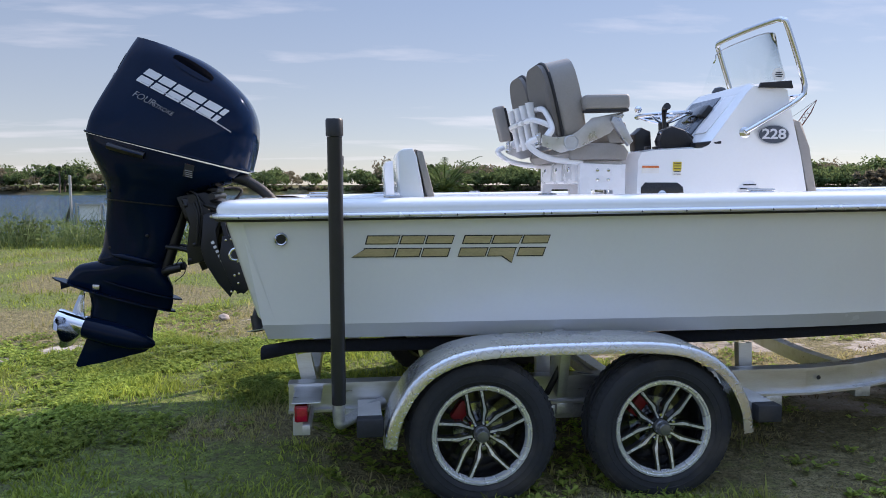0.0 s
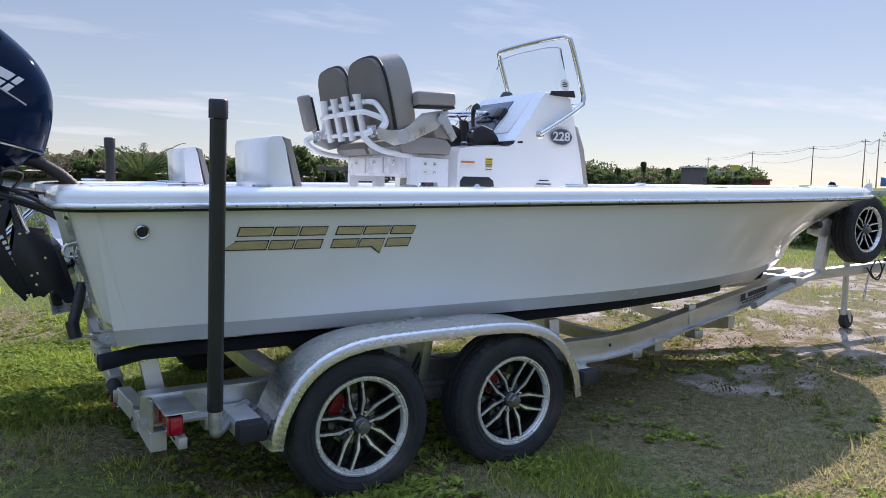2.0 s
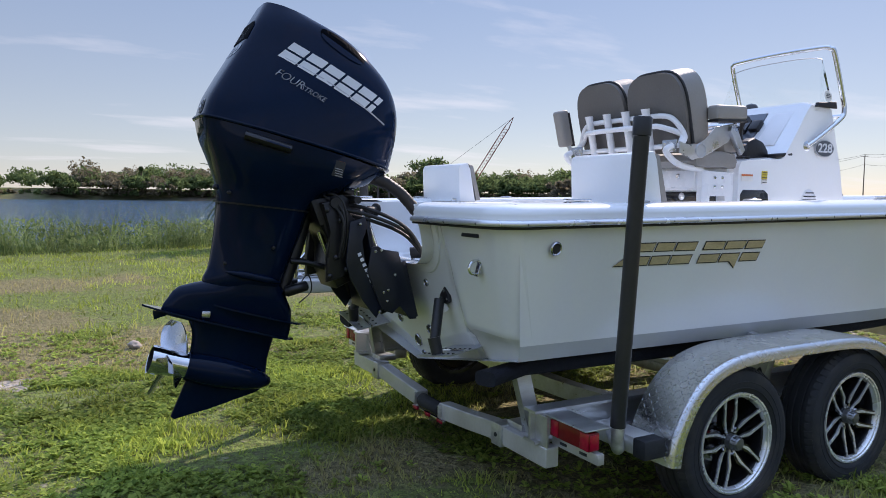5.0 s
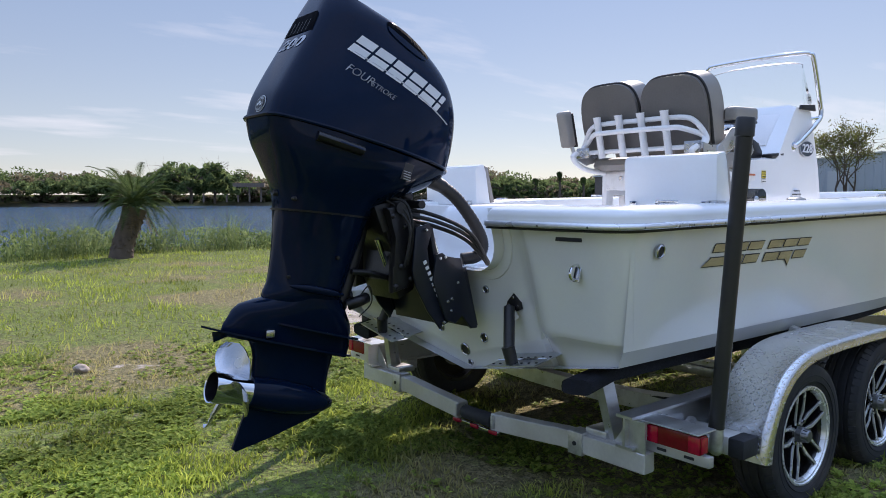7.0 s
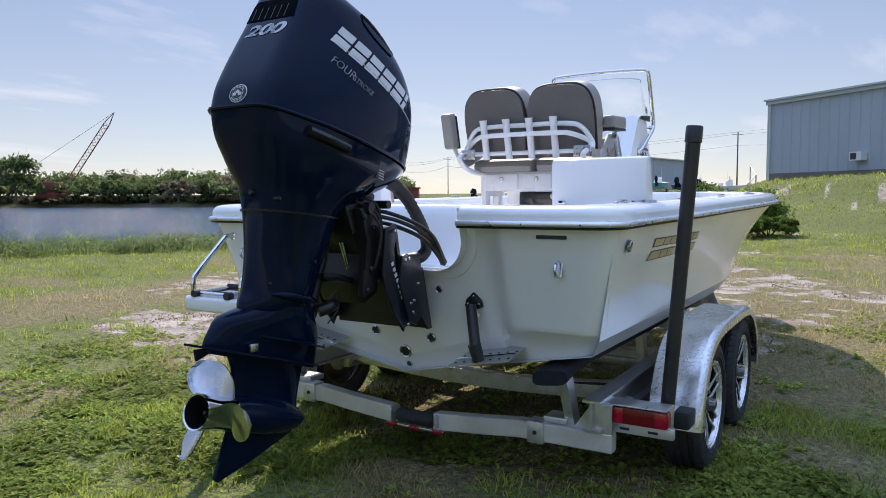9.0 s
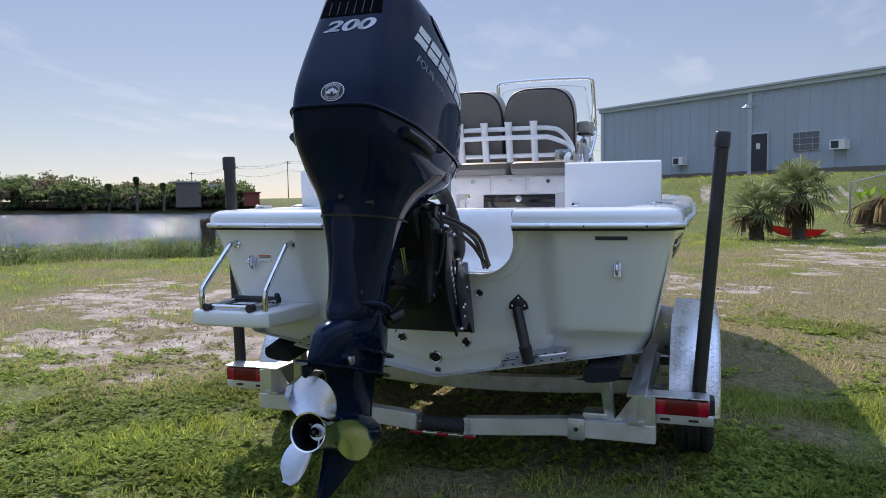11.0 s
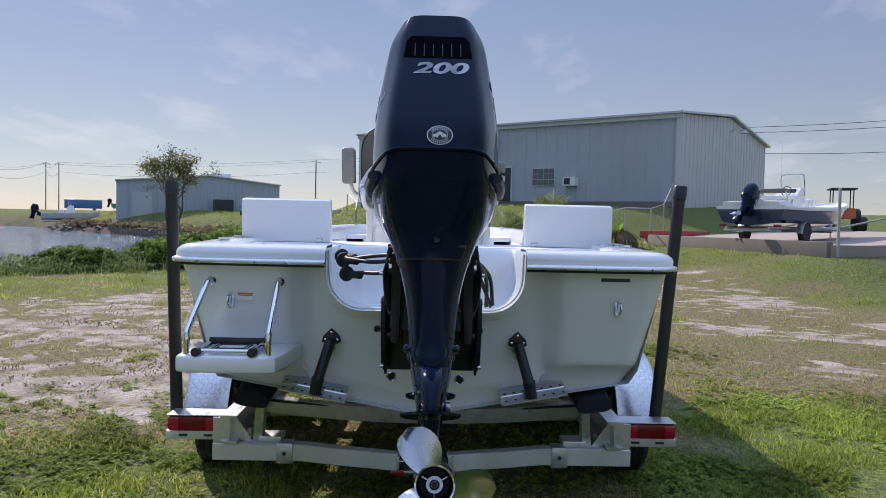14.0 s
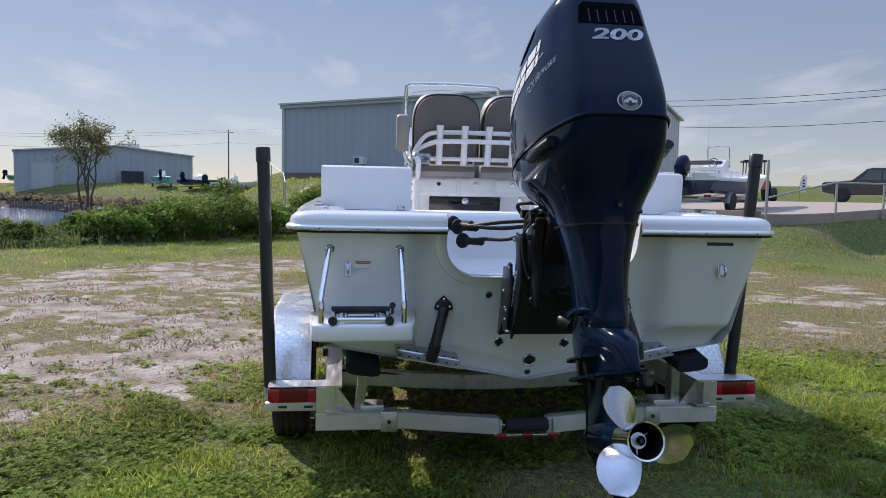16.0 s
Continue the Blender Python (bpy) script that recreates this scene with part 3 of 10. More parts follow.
def water_mat():
    m = bpy.data.materials.new("channel_water")
    m.use_nodes = True
    N, L = m.node_tree.nodes, m.node_tree.links
    b = N["Principled BSDF"]
    b.inputs["Base Color"].default_value = (0.05, 0.10, 0.15, 1)
    b.inputs["Roughness"].default_value = 0.075
    b.inputs["IOR"].default_value = 1.33
    tc = N.new("ShaderNodeTexCoord")
    mp = N.new("ShaderNodeMapping")
    mp.inputs["Rotation"].default_value = (0, 0, radians(20))
    mp.inputs["Scale"].default_value = (0.8, 2.2, 1)
    L.new(tc.outputs["Object"], mp.inputs[0])
    n1 = N.new("ShaderNodeTexNoise")
    n1.inputs["Scale"].default_value, n1.inputs["Detail"].default_value = 1.7, 8.0
    L.new(mp.outputs[0], n1.inputs["Vector"])
    bp = N.new("ShaderNodeBump")
    bp.inputs["Strength"].default_value, bp.inputs["Distance"].default_value = 1.0, 0.45
    L.new(n1.outputs["Fac"], bp.inputs["Height"])
    L.new(bp.outputs[0], b.inputs["Normal"])
    return m


WATER_Z = -0.62
bm = bmesh.new()
bm.faces.new([bm.verts.new((x, y, WATER_Z)) for x, y in ((-420, -60), (130, -5), (130, 260), (-420, 260))])
water = tagged(part("water", bm, water_mat(), smooth=False), "rippled blue-grey channel water in the sun", "water", kind="structure")

# ---- the boat: hull ----
boat = thing("bay_boat", (0, 0, 0.5), "white centre-console bay boat with gold side lettering, on a trailer", "boat")


def taper_fn(s, s0, p, q):
    return (1 - max(0.0, (s - s0) / (1 - s0)) ** p) ** q if s < 1 else 0.0


def sheer_pt(s, y_in=0.0):
    """A point of the sheer at s from stern to stem, starboard side negative."""
    x = 0.05 + s * 7.03
    return Vector((x, 1.215 * taper_fn(s, 0.50, 2.5, 0.60) * (1 - 0.035 * max(0, 1 - s * 6)) - y_in, 1.305 + 0.014 * x))


def hull_curve(v, s):
    """A point of the hull's side: v 0 keel, 1 lower chine, 2 upper chine, 3 sheer; s from stern to stem."""
    keel = Vector((0.20 + s * 5.75, 0.0, 0.53 - 0.02 * s + 0.09 * max(0, (s - 0.7) / 0.3) ** 2))
    lo = Vector((0.15 + s * 6.05, 1.035 * taper_fn(s, 0.36, 2.1, 0.85), 0.725 - 0.01 * s + 0.10 * s ** 5))
    up = Vector((0.13 + s * 6.17, 1.075 * taper_fn(s, 0.38, 2.1, 0.85), 0.80 - 0.005 * s + 0.12 * s ** 5))
    if v <= 1:
        return keel.lerp(lo, v)
    if v <= 2:
        return lo.lerp(up, v - 1)
    w = v - 2
    top = sheer_pt(s)
    p = up.lerp(top, w)
    flare = w ** (1.0 + 1.5 * s ** 2)
    p.y = up.y + (top.y - up.y) * flare
    p.x = up.x + (top.x - up.x) * (w ** (1.0 + 0.5 * s ** 3))
    return p


HULL_V = [0, 0.5, 0.97, 1, 1.03, 1.5, 1.97, 2, 2.03, 2.15, 2.3, 2.45, 2.6, 2.75, 2.9, 3]
HULL_S = [i / 64 for i in range(65)]
bm = bmesh.new()
bm2 = bmesh.new()
for side in (-1, 1):
    def row(b, v):
        return [b.verts.new((p.x, side * p.y, p.z)) for p in (hull_curve(v, s) for s in HULL_S)]
    grid_faces(bm, [row(bm, v) for v in HULL_V if v >= 2])
    grid_faces(bm2, [row(bm2, v) for v in HULL_V if v <= 2])
for b in (bm, bm2):
    bmesh.ops.remove_doubles(b, verts=b.verts, dist=0.0005)
hull = wpart("hull", bm, M_GEL, boat, "glossy white gelcoat topsides")
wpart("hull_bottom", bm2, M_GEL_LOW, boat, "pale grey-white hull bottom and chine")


# transom, with the motor well cut down in its middle and the outer panels standing a little aft
def transom_half(z):
    if z < 0.725:
        return 1.035
    if z < 0.80:
        return 1.035 + (z - 0.725) / 0.075 * 0.04
    return 1.075 + (z - 0.80) / 0.51 * 0.105


def notch_z(y):
    a = abs(y)
    if a < 0.31:
        return 1.085
    if a < 0.475:
        return 1.085 + 0.17 * (1 - math.sqrt(max(0, 1 - ((a - 0.31) / 0.165) ** 2)))
    return 1.33


def fold_z(a):
    """Height of the crease below which the transom turns under."""
    return 0.61 + 0.215 * min(1.0, a / 0.76)


def transom_x(y, z):
    a = abs(y)
    base = -0.035 + (1.32 - z) * 0.27
    panel = 0.055 * (1 - min(1, max(0, (a - 0.56 - 0.05 * (1.3 - z)) / 0.10)))
    low = 0.03 * min(1, max(0, (0.83 - z) / 0.05)) if a > 0.6 else 0.0
    c = max(0, a - (transom_half(z) - 0.10)) / 0.10
    corner = 0.09 * (1 - math.sqrt(max(0, 1 - min(1, c) ** 2)))
    under = 0.34 * max(0.0, fold_z(a) - z)
    return base + panel + low + corner + under


us = sorted(set([k / 30 for k in range(31)] + [0.26, 0.28, 0.405, 0.42, 0.43, 0.50, 0.55, 0.58, 0.92, 0.94, 0.96, 0.98, 0.99]))
us = [-u for u in us[:0:-1]] + us
bm = bmesh.new()
rows = []
for u in us:
    zb = 0.53 + 0.195 * abs(u)
    col = []
    zf = fold_z(abs(u) * transom_half(0.8))
    zt = notch_z(u * 1.15)
    for z in [zb + (zf - zb) * k / 5 for k in range(6)] + [zf + 0.004 + (zt - zf - 0.004) * k / 21 for k in range(22)]:
        y = u * transom_half(z)
        col.append(bm.verts.new((transom_x(y, z), y, z)))
    rows.append(col)
grid_faces(bm, rows)
wpart("transom", bm, M_GEL, boat, "white transom with raised outer panels", sharp=28)

# the gunwale: a rounded cap carried round the boat from one side of the motor well to the other
def gunwale_line():
    half = []
    half.append(Vector((-0.045, 0.475, 1.305)))
    half.append(Vector((-0.045, 0.8, 1.305)))
    for k in range(9):
        a = radians(k * 10)
        half.append(Vector((0.075 - 0.12 * math.cos(a), 1.065 + 0.12 * math.sin(a), 1.306)))
    for i in range(3, 65):
        half.append(sheer_pt(i / 64))
    half[-1].y = 0
    left = [Vector((p.x, -p.y, p.z)) for p in half]
    return left + half[-2::-1]


GUN = gunwale_line()


def gun_frames():
    n = len(GUN)
    out = []
    for i in range(n):
        t = GUN[min(i + 1, n - 1)] - GUN[max(i - 1, 0)]
        t.z = 0
        t.normalize()
        out.append((GUN[i], Vector((-t.y, t.x, 0))))
    return out


def sweep_gun(profile, close=False, span=None):
    """Sweeps (inward, up) pairs along the gunwale."""
    b = bmesh.new()
    rws = []
    fr = gun_frames()
    n = len(fr)
    for i, (p, inw) in enumerate(fr):
        if span and not (span[0] <= i <= span[1]):
            continue
        k = 1.0
        rws.append([b.verts.new(p + inw * d + Vector((0, 0, h))) for d, h in profile])
    grid_faces(b, [list(r) for r in zip(*rws)] + ([[r[0] for r in rws]] if close else []))
    return b


bm = sweep_gun([(0.02, -0.012), (-0.022, -0.008), (-0.030, 0.002), (-0.030, 0.016), (-0.024, 0.024), (-0.026, 0.045), (-0.018, 0.064), (0.002, 0.079), (0.03, 0.087), (0.10, 0.092), (0.20, 0.090), (0.235, 0.084), (0.245, 0.070), (0.247, 0.02), (0.25, -0.05)])
wpart("gunwale", bm, M_GEL, boat, "rounded white gunwale cap", sharp=50)
bm = sweep_gun([(-0.026, -0.001), (-0.041, 0.001), (-0.046, 0.010), (-0.043, 0.021), (-0.026, 0.026)])
rub = wpart("rub_rail", bm, M_RUB, boat, "bright steel rub rail", sharp=60)
bm = sweep_gun([(-0.012, -0.012), (-0.032, -0.010), (-0.034, -0.003), (-0.028, 0.000)])
wpart("rub_seal", bm, M_PIPING, boat, "dark rubber under the rub rail")

# ---- the boat: decks and well ----
def low_y(x):
    """Half the inside width a hand above the chine."""
    u = hull_curve(2, min(max((x - 0.13) / 6.17, 0), 1)).y
    return u + 0.12 * (sheer_pt(min(max((x - 0.05) / 7.03, 0), 1)).y - u)


def deck_outline(x0, x1, inset, n=20, low=False):
    """Port edge points of the deck between two stations, inside the gunwale."""
    out = []
    for i in range(n + 1):
        x = x0 + (x1 - x0) * i / n
        s = min(max((x - 0.05) / 7.03, 0), 1)
        out.append((x, max(0.02, (sheer_pt(s).y if not low else low_y(x)) - inset)))
    return out


def deck(name, x0, x1, z0, z1, inset, label, n=20, y_in=0.0, low=False):
    b = bmesh.new()
    o = deck_outline(x0, x1, inset, n, low)
    if y_in == 0.0:
        plate(b, [(x, -y) for x, y in o] + [(x, y) for x, y in o[::-1]], z0, z1, "xy")
    else:
        for sd in (-1, 1):
            b = bmesh.new()
            plate(b, [(x, sd * y) for x, y in o] + [(x1, sd * y_in), (x0, sd * y_in)], z0, z1, "xy")
            wpart(name, b, M_LINER, boat, label, smooth=False)
        return None
    return wpart(name, b, M_LINER, boat, label, smooth=False)


deck("aft_deck", 0.50, 1.12, 1.345, 1.385, 0.22, "white non-skid aft deck", 8)
deck("aft_quarter", 0.10, 0.505, 1.342, 1.381, 0.22, "white deck beside the motor well", 5, 0.475)
deck("cockpit_sole", 1.10, 4.75, 0.92, 0.96, 0.06, "white cockpit floor", 24, low=True)
deck("foredeck", 4.72, 6.75, 1.315, 1.36, 0.20, "white raised casting deck", 24)
for x, w, z in ((4.735, 2 * low_y(4.735) - 0.16, 1.13), (1.11, 2.0, 1.15)):
    b = bmesh.new()
    box(b, (x, 0, z), (0.03, w, 0.41))
    wpart("bulkhead", b, M_LINER, boat, "white bulkhead", smooth=False)
b = bmesh.new()
rows = []
for i in range(61):
    s = 0.02 + 0.64 * i / 60
    p = sheer_pt(s)
    rows.append([b.verts.new((p.x, sd * max(0.02, p.y - 0.23), z)) for sd, z in ((-1, 1.37),)] + [b.verts.new((p.x, sd * (low_y(p.x) - 0.07), 0.94)) for sd in (-1, 1)] + [b.verts.new((p.x, max(0.02, p.y - 0.23), 1.37))])
for r0, r1 in zip(rows, rows[1:]):
    b.faces.new((r0[0], r0[1], r1[1], r1[0]))
    b.faces.new((r0[2], r0[3], r1[3], r1[2]))
wpart("liner", b, M_LINER, boat, "white cockpit side liner", smooth=False)
# motor well: a rounded tray let into the aft deck, with a raised lip round its opening
def notch_path(grow=0.0, top=1.385):
    """The well's outline across the boat, from the port top corner round to the starboard one."""
    r, hw, zb = 0.165 + grow, 0.472 + grow, 1.085 - grow
    pts = [(hw, top), (hw, 1.32), (hw, zb + r)]
    for k in range(1, 9):
        a = radians(90 * k / 8)
        pts.append((hw - r + r * math.cos(a), zb + r - r * math.sin(a)))
    pts += [(0.2, zb), (0.0, zb)]
    return pts + [(-y, z) for y, z in pts[-2::-1]]


b = bmesh.new()
rows = []
for x in (-0.02, 0.10, 0.22, 0.30, 0.36, 0.41, 0.45, 0.48, 0.50):
    rise = step(0.30, 0.50, np.array(x)).item()
    rows.append([b.verts.new((x + 0.27 * (1.20 - z) * (1 - rise), y, z + (1.383 - z) * rise)) for y, z in notch_path()])
grid_faces(b, rows)
wpart("motor_well", b, M_GEL, boat, "white moulded motor well", sharp=60)
b = bmesh.new()
rows = []
for g, dx in ((-0.004, 0.05), (-0.006, -0.006), (0.002, -0.012), (0.030, -0.012), (0.046, -0.008), (0.050, 0.012)):
    rows.append([b.verts.new((-0.035 + (1.32 - z) * 0.27 + 0.055 * (1 - min(1, max(0, (abs(y) - 0.56) / 0.10))) + dx, y, z)) for y, z in notch_path(g, 1.372)])
grid_faces(b, rows)
wpart("well_lip", b, M_GEL, boat, "raised white lip round the motor well", sharp=50)

# ---- the outboard motor, tilted up on its jack plate ----
MY = -0.03
motor = thing("outboard_motor", (-0.3, MY, 1.0), "black four-stroke outboard motor tilted up on the transom", "outboard motor")
COWL = refine([((-0.958, 1.775), (-0.045, 1.545), 0.256, 3.2, 0.76), ((-0.930, 1.86), (-0.008, 1.70), 0.258, 3.4, 0.74), ((-0.880, 1.95), (-0.004, 1.83), 0.255, 3.5, 0.72),
               ((-0.825, 2.04), (-0.045, 1.95), 0.244, 3.6, 0.71), ((-0.770, 2.13), (-0.130, 2.055), 0.225, 3.6, 0.72), ((-0.712, 2.235), (-0.265, 2.165), 0.197, 3.4, 0.75), ((-0.668, 2.312), (-0.42, 2.236), 0.150, 3.0, 0.80)], 30)
bm = bmesh.new()
rows = loft(bm, COWL, 72, y0=MY, cap_lo=True, cap_hi=False)
crown = [bm.verts.new(((v.co.x + 0.57) * 0.55 - 0.57 + 0.0, MY + (v.co.y - MY) * 0.62, 2.300 - 0.055 * (v.co.x + 0.68) / 0.26)) for v in rows[-1]]
grid_faces(bm, [rows[-1], crown], True)
bm.faces.new(crown)
from mathutils.bvhtree import BVHTree
bmesh.ops.recalc_face_normals(bm, faces=bm.faces)
COWL_TREE = BVHTree.FromBMesh(bm)
cowl = wpart("cowl", bm, M_BLACK, motor, "glossy black engine cowl", sharp=50)
# raised seam between the cowl halves
bm = bmesh.new()
loft(bm, [((-0.966, 1.768), (-0.040, 1.538), 0.262, 3.1, 0.76), ((-0.969, 1.775), (-0.037, 1.545), 0.265, 3.1, 0.76), ((-0.966, 1.782), (-0.040, 1.552), 0.262, 3.1, 0.76)], 72, y0=MY)
wpart("seam", bm, M_BLACKM, motor)
LOWER = refine([((-0.960, 1.765), (-0.05, 1.530), 0.258, 3.0, 0.76), ((-0.945, 1.68), (-0.15, 1.475), 0.248, 2.9, 0.80), ((-0.915, 1.59), (-0.28, 1.43), 0.214, 2.7, 0.88), ((-0.885, 1.48), (-0.38, 1.395), 0.172, 2.5),
                ((-0.882, 1.385), (-0.44, 1.335), 0.140, 2.4), ((-0.892, 1.28), (-0.475, 1.235), 0.112, 2.3), ((-0.905, 1.18), (-0.515, 1.14), 0.096, 2.2), ((-0.925, 1.08), (-0.55, 1.05), 0.088, 2.2), ((-0.950, 1.025), (-0.575, 0.985), 0.082, 2.2), ((-0.95, 0.96), (-0.56, 0.92), 0.060, 2.2)], 44)
bm = bmesh.new()
loft(bm, LOWER, 64, y0=MY)
wpart("lower_cowl", bm, M_BLACKM, motor, "black lower cowl and leg", sharp=50)
# joint lines round the leg
bm = bmesh.new()
loft(bm, [((-0.889, 1.383), (-0.435, 1.333), 0.143, 2.4), ((-0.889, 1.391), (-0.435, 1.341), 0.145, 2.4)], 48, y0=MY)
wpart("leg_joint", bm, M_CAST, motor)
# gear case: shoulder, water plates, strut, torpedo, skeg
bm = bmesh.new()
loft(bm, refine([((-1.11, 0.865), (-0.545, 0.70), 0.044, 2.1), ((-1.135, 0.895), (-0.53, 0.75), 0.050, 2.1), ((-1.10, 0.95), (-0.525, 0.80), 0.062, 2.2), ((-1.055, 0.995), (-0.525, 0.85), 0.072, 2.3), ((-0.93, 1.018), (-0.545, 0.90), 0.080, 2.2), ((-0.91, 1.022), (-0.57, 0.97), 0.081, 2.2)], 10), 40, y0=MY)
wpart("shoulder", bm, M_BLACKM, motor, sharp=50)
bm = bmesh.new()


def water_plate(b, rear, front, hw, th, tip=0.35):
    (xr, zr), (xf, zf) = rear, front
    pts = []
    for k in range(25):
        t = k / 24
        w = hw * (min(1, (t / tip)) ** 0.55 if t < tip else (1 - ((t - tip) / (1 - tip)) ** 3) ** 0.6)
        pts.append((t, w))
    top, bot = [], []
    for dz, lst in ((th / 2, top), (-th / 2, bot)):
        for t, w in pts + [(t, -w) for t, w in pts[-2:0:-1]]:
            lst.append(b.verts.new((xr + (xf - xr) * t, MY + w, zr + (zf - zr) * t + dz)))
    b.faces.new(top)
    b.faces.new(bot[::-1])
    grid_faces(b, [top, bot], True)


water_plate(bm, (-1.215, 0.918), (-0.515, 0.703), 0.108, 0.009)
wpart("anti_ventilation_plate", bm, M_BLACKM, motor)
bm = bmesh.new()
water_plate(bm, (-0.99, 0.93), (-0.475, 0.775), 0.094, 0.009)
wpart("splash_plate", bm, M_BLACKM, motor)
bm = bmesh.new()
loft(bm, refine([((-1.02, 0.60), (-0.655, 0.52), 0.030, 2.0), ((-1.01, 0.68), (-0.645, 0.62), 0.034, 2.0), ((-1.00, 0.78), (-0.605, 0.75), 0.044, 2.1), ((-1.03, 0.87), (-0.57, 0.86), 0.058, 2.2)], 10), 36, y0=MY)
wpart("strut", bm, M_BLACKM, motor, sharp=50)
AX = Vector((0.957, 0, -0.290)).normalized()
PROP = Vector((-1.060, MY - 0.018, 0.633))
bm = bmesh.new()
lathe(bm, [(0.052, 0.02), (0.066, 0.03), (0.075, 0.10), (0.077, 0.19), (0.066, 0.31), (0.045, 0.39), (0.02, 0.435), (0.0, 0.445)], PROP, AX, 32)
wpart("gear_housing", bm, M_BLACKM, motor)
bm = bmesh.new()
plate(bm, [(-0.645, 0.50), (-0.70, 0.46), (-0.93, 0.405), (-1.085, 0.375), (-1.10, 0.39), (-1.03, 0.55), (-1.0, 0.62), (-0.66, 0.56)], MY - 0.010, MY + 0.010, "xz", 0.004)
wpart("skeg", bm, M_BLACKM, motor)
# propeller: a flared hub open at the rear and three cupped blades
prop = new("propeller")
prop.location = (0, 0, 0)
prop.parent = motor
prop.matrix_parent_inverse = Matrix.Translation(motor.location).inverted()
prop["label"] = "polished stainless steel propeller"
bm = bmesh.new()
lathe(bm, [(0.0605, -0.130), (0.066, -0.133), (0.067, -0.115), (0.061, -0.06), (0.060, 0.0), (0.064, 0.05), (0.052, 0.055)], PROP, AX, 36, close=False)
ob = part("hub", bm, M_CHROME, prop)
bm = bmesh.new()
lathe(bm, [(0.0603, -0.129), (0.054, -0.05), (0.050, 0.04)], PROP, AX, 36, close=False)
part("hub_bore", bm, M_CAST, prop, "dark bore of the hub")
bm = bmesh.new()
lathe(bm, [(0.012, -0.070), (0.017, -0.085), (0.018, -0.065), (0.028, -0.065), (0.028, -0.02), (0.012, -0.01)], PROP, AX, 24)
for k in range(3):
    a = radians(30 + 120 * k)
    pa, pb = frame_at(AX)
    d = pa * math.cos(a) + pb * math.sin(a)
    rod(bm, PROP - AX * 0.045 + d * 0.02, PROP - AX * 0.045 + d * 0.049, 0.006, 8)
part("prop_nut", bm, M_STEEL, prop)
bm = bmesh.new()
lathe(bm, [(0.0, -0.092), (0.007, -0.092), (0.011, -0.086), (0.011, -0.05)], PROP, AX, 12)
part("shaft_end", bm, M_CAST, prop, "dark splined shaft end")


def blade(b, turn):
    """One cupped blade whose root lies along the hub and whose face twists towards the tip."""
    y_ax = Vector((0, -1, 0))
    z_ax = y_ax.cross(AX).normalized() * -1
    if z_ax.z < 0:
        z_ax = -z_ax
    rows = []
    nr, nc = 12, 14
    for i in range(nr + 1):
        r = 0.054 + 0.150 * i / nr
        f = i / nr
        chord = 0.172 * (0.72 + 0.9 * f - 0.62 * f * f) * (1 - f ** 5) ** 0.5 + 0.004
        pitch = math.atan2(0.40, 2 * math.pi * r * 0.95)
        row = []
        for j in range(nc + 1):
            c = (j / nc - 0.42) * chord
            ang = radians(turn) + c * math.cos(pitch) / r * 0.9 + 0.22 * f * f
            ax = -c * math.sin(pitch) * 0.9 - 0.035 * f - (0.020 * max(0, j / nc - 0.75) ** 2 * 16 * f)
            d = y_ax * math.cos(ang) + z_ax * math.sin(ang)
            row.append(PROP + AX * (ax - 0.02) + d * r)
        rows.append(row)
    th = 0.0045
    for off in (AX * th, AX * -th):
        grid_faces(b, [[b.verts.new(p + off * (1 - 0.7 * i / nr)) for p in rw] for i, rw in enumerate(rows)])
    # edge
    lo = [rows[i][0] for i in range(nr + 1)] + rows[nr][1:] + [rows[i][nc] for i in range(nr - 1, -1, -1)]
    a1 = [b.verts.new(p + AX * th * 0.5) for p in lo]
    a2 = [b.verts.new(p - AX * th * 0.5) for p in lo]
    grid_faces(b, [a1, a2])


for turn in (104, 224, 344):
    bm = bmesh.new()
    blade(bm, turn)
    part("blade", bm, M_STEEL, prop)

# ---- motor: marks, vents, bracket, hoses ----
SIDE_S = (COWL_TREE, (0, 1, 0), 0.0025)
SIDE_P = (COWL_TREE, (0, -1, 0), 0.0025)
REAR = (COWL_TREE, (1, 0, -0.1), 0.0025)


def mark_frame(side, x, z, tilt):
    """A plane beside the cowl: its own x runs along the writing, y up it."""
    if side < 0:
        return Matrix.Translation((x, -0.5, z)) @ pose(0, 0, 0, 90, 0, 0) @ pose(0, 0, 0, 0, 0, tilt)
    return Matrix.Translation((x, 0.5, z)) @ pose(0, 0, 0, 90, 0, 180) @ pose(0, 0, 0, 0, 0, -tilt)


def slab(poly, m, surface, material, name, parent, label=""):
    b = bmesh.new()
    b.faces.new([b.verts.new((u, v, 0)) for u, v in poly])
    b.transform(m)
    lay_on(b, surface)
    return wpart(name, b, material, parent, label, smooth=False)


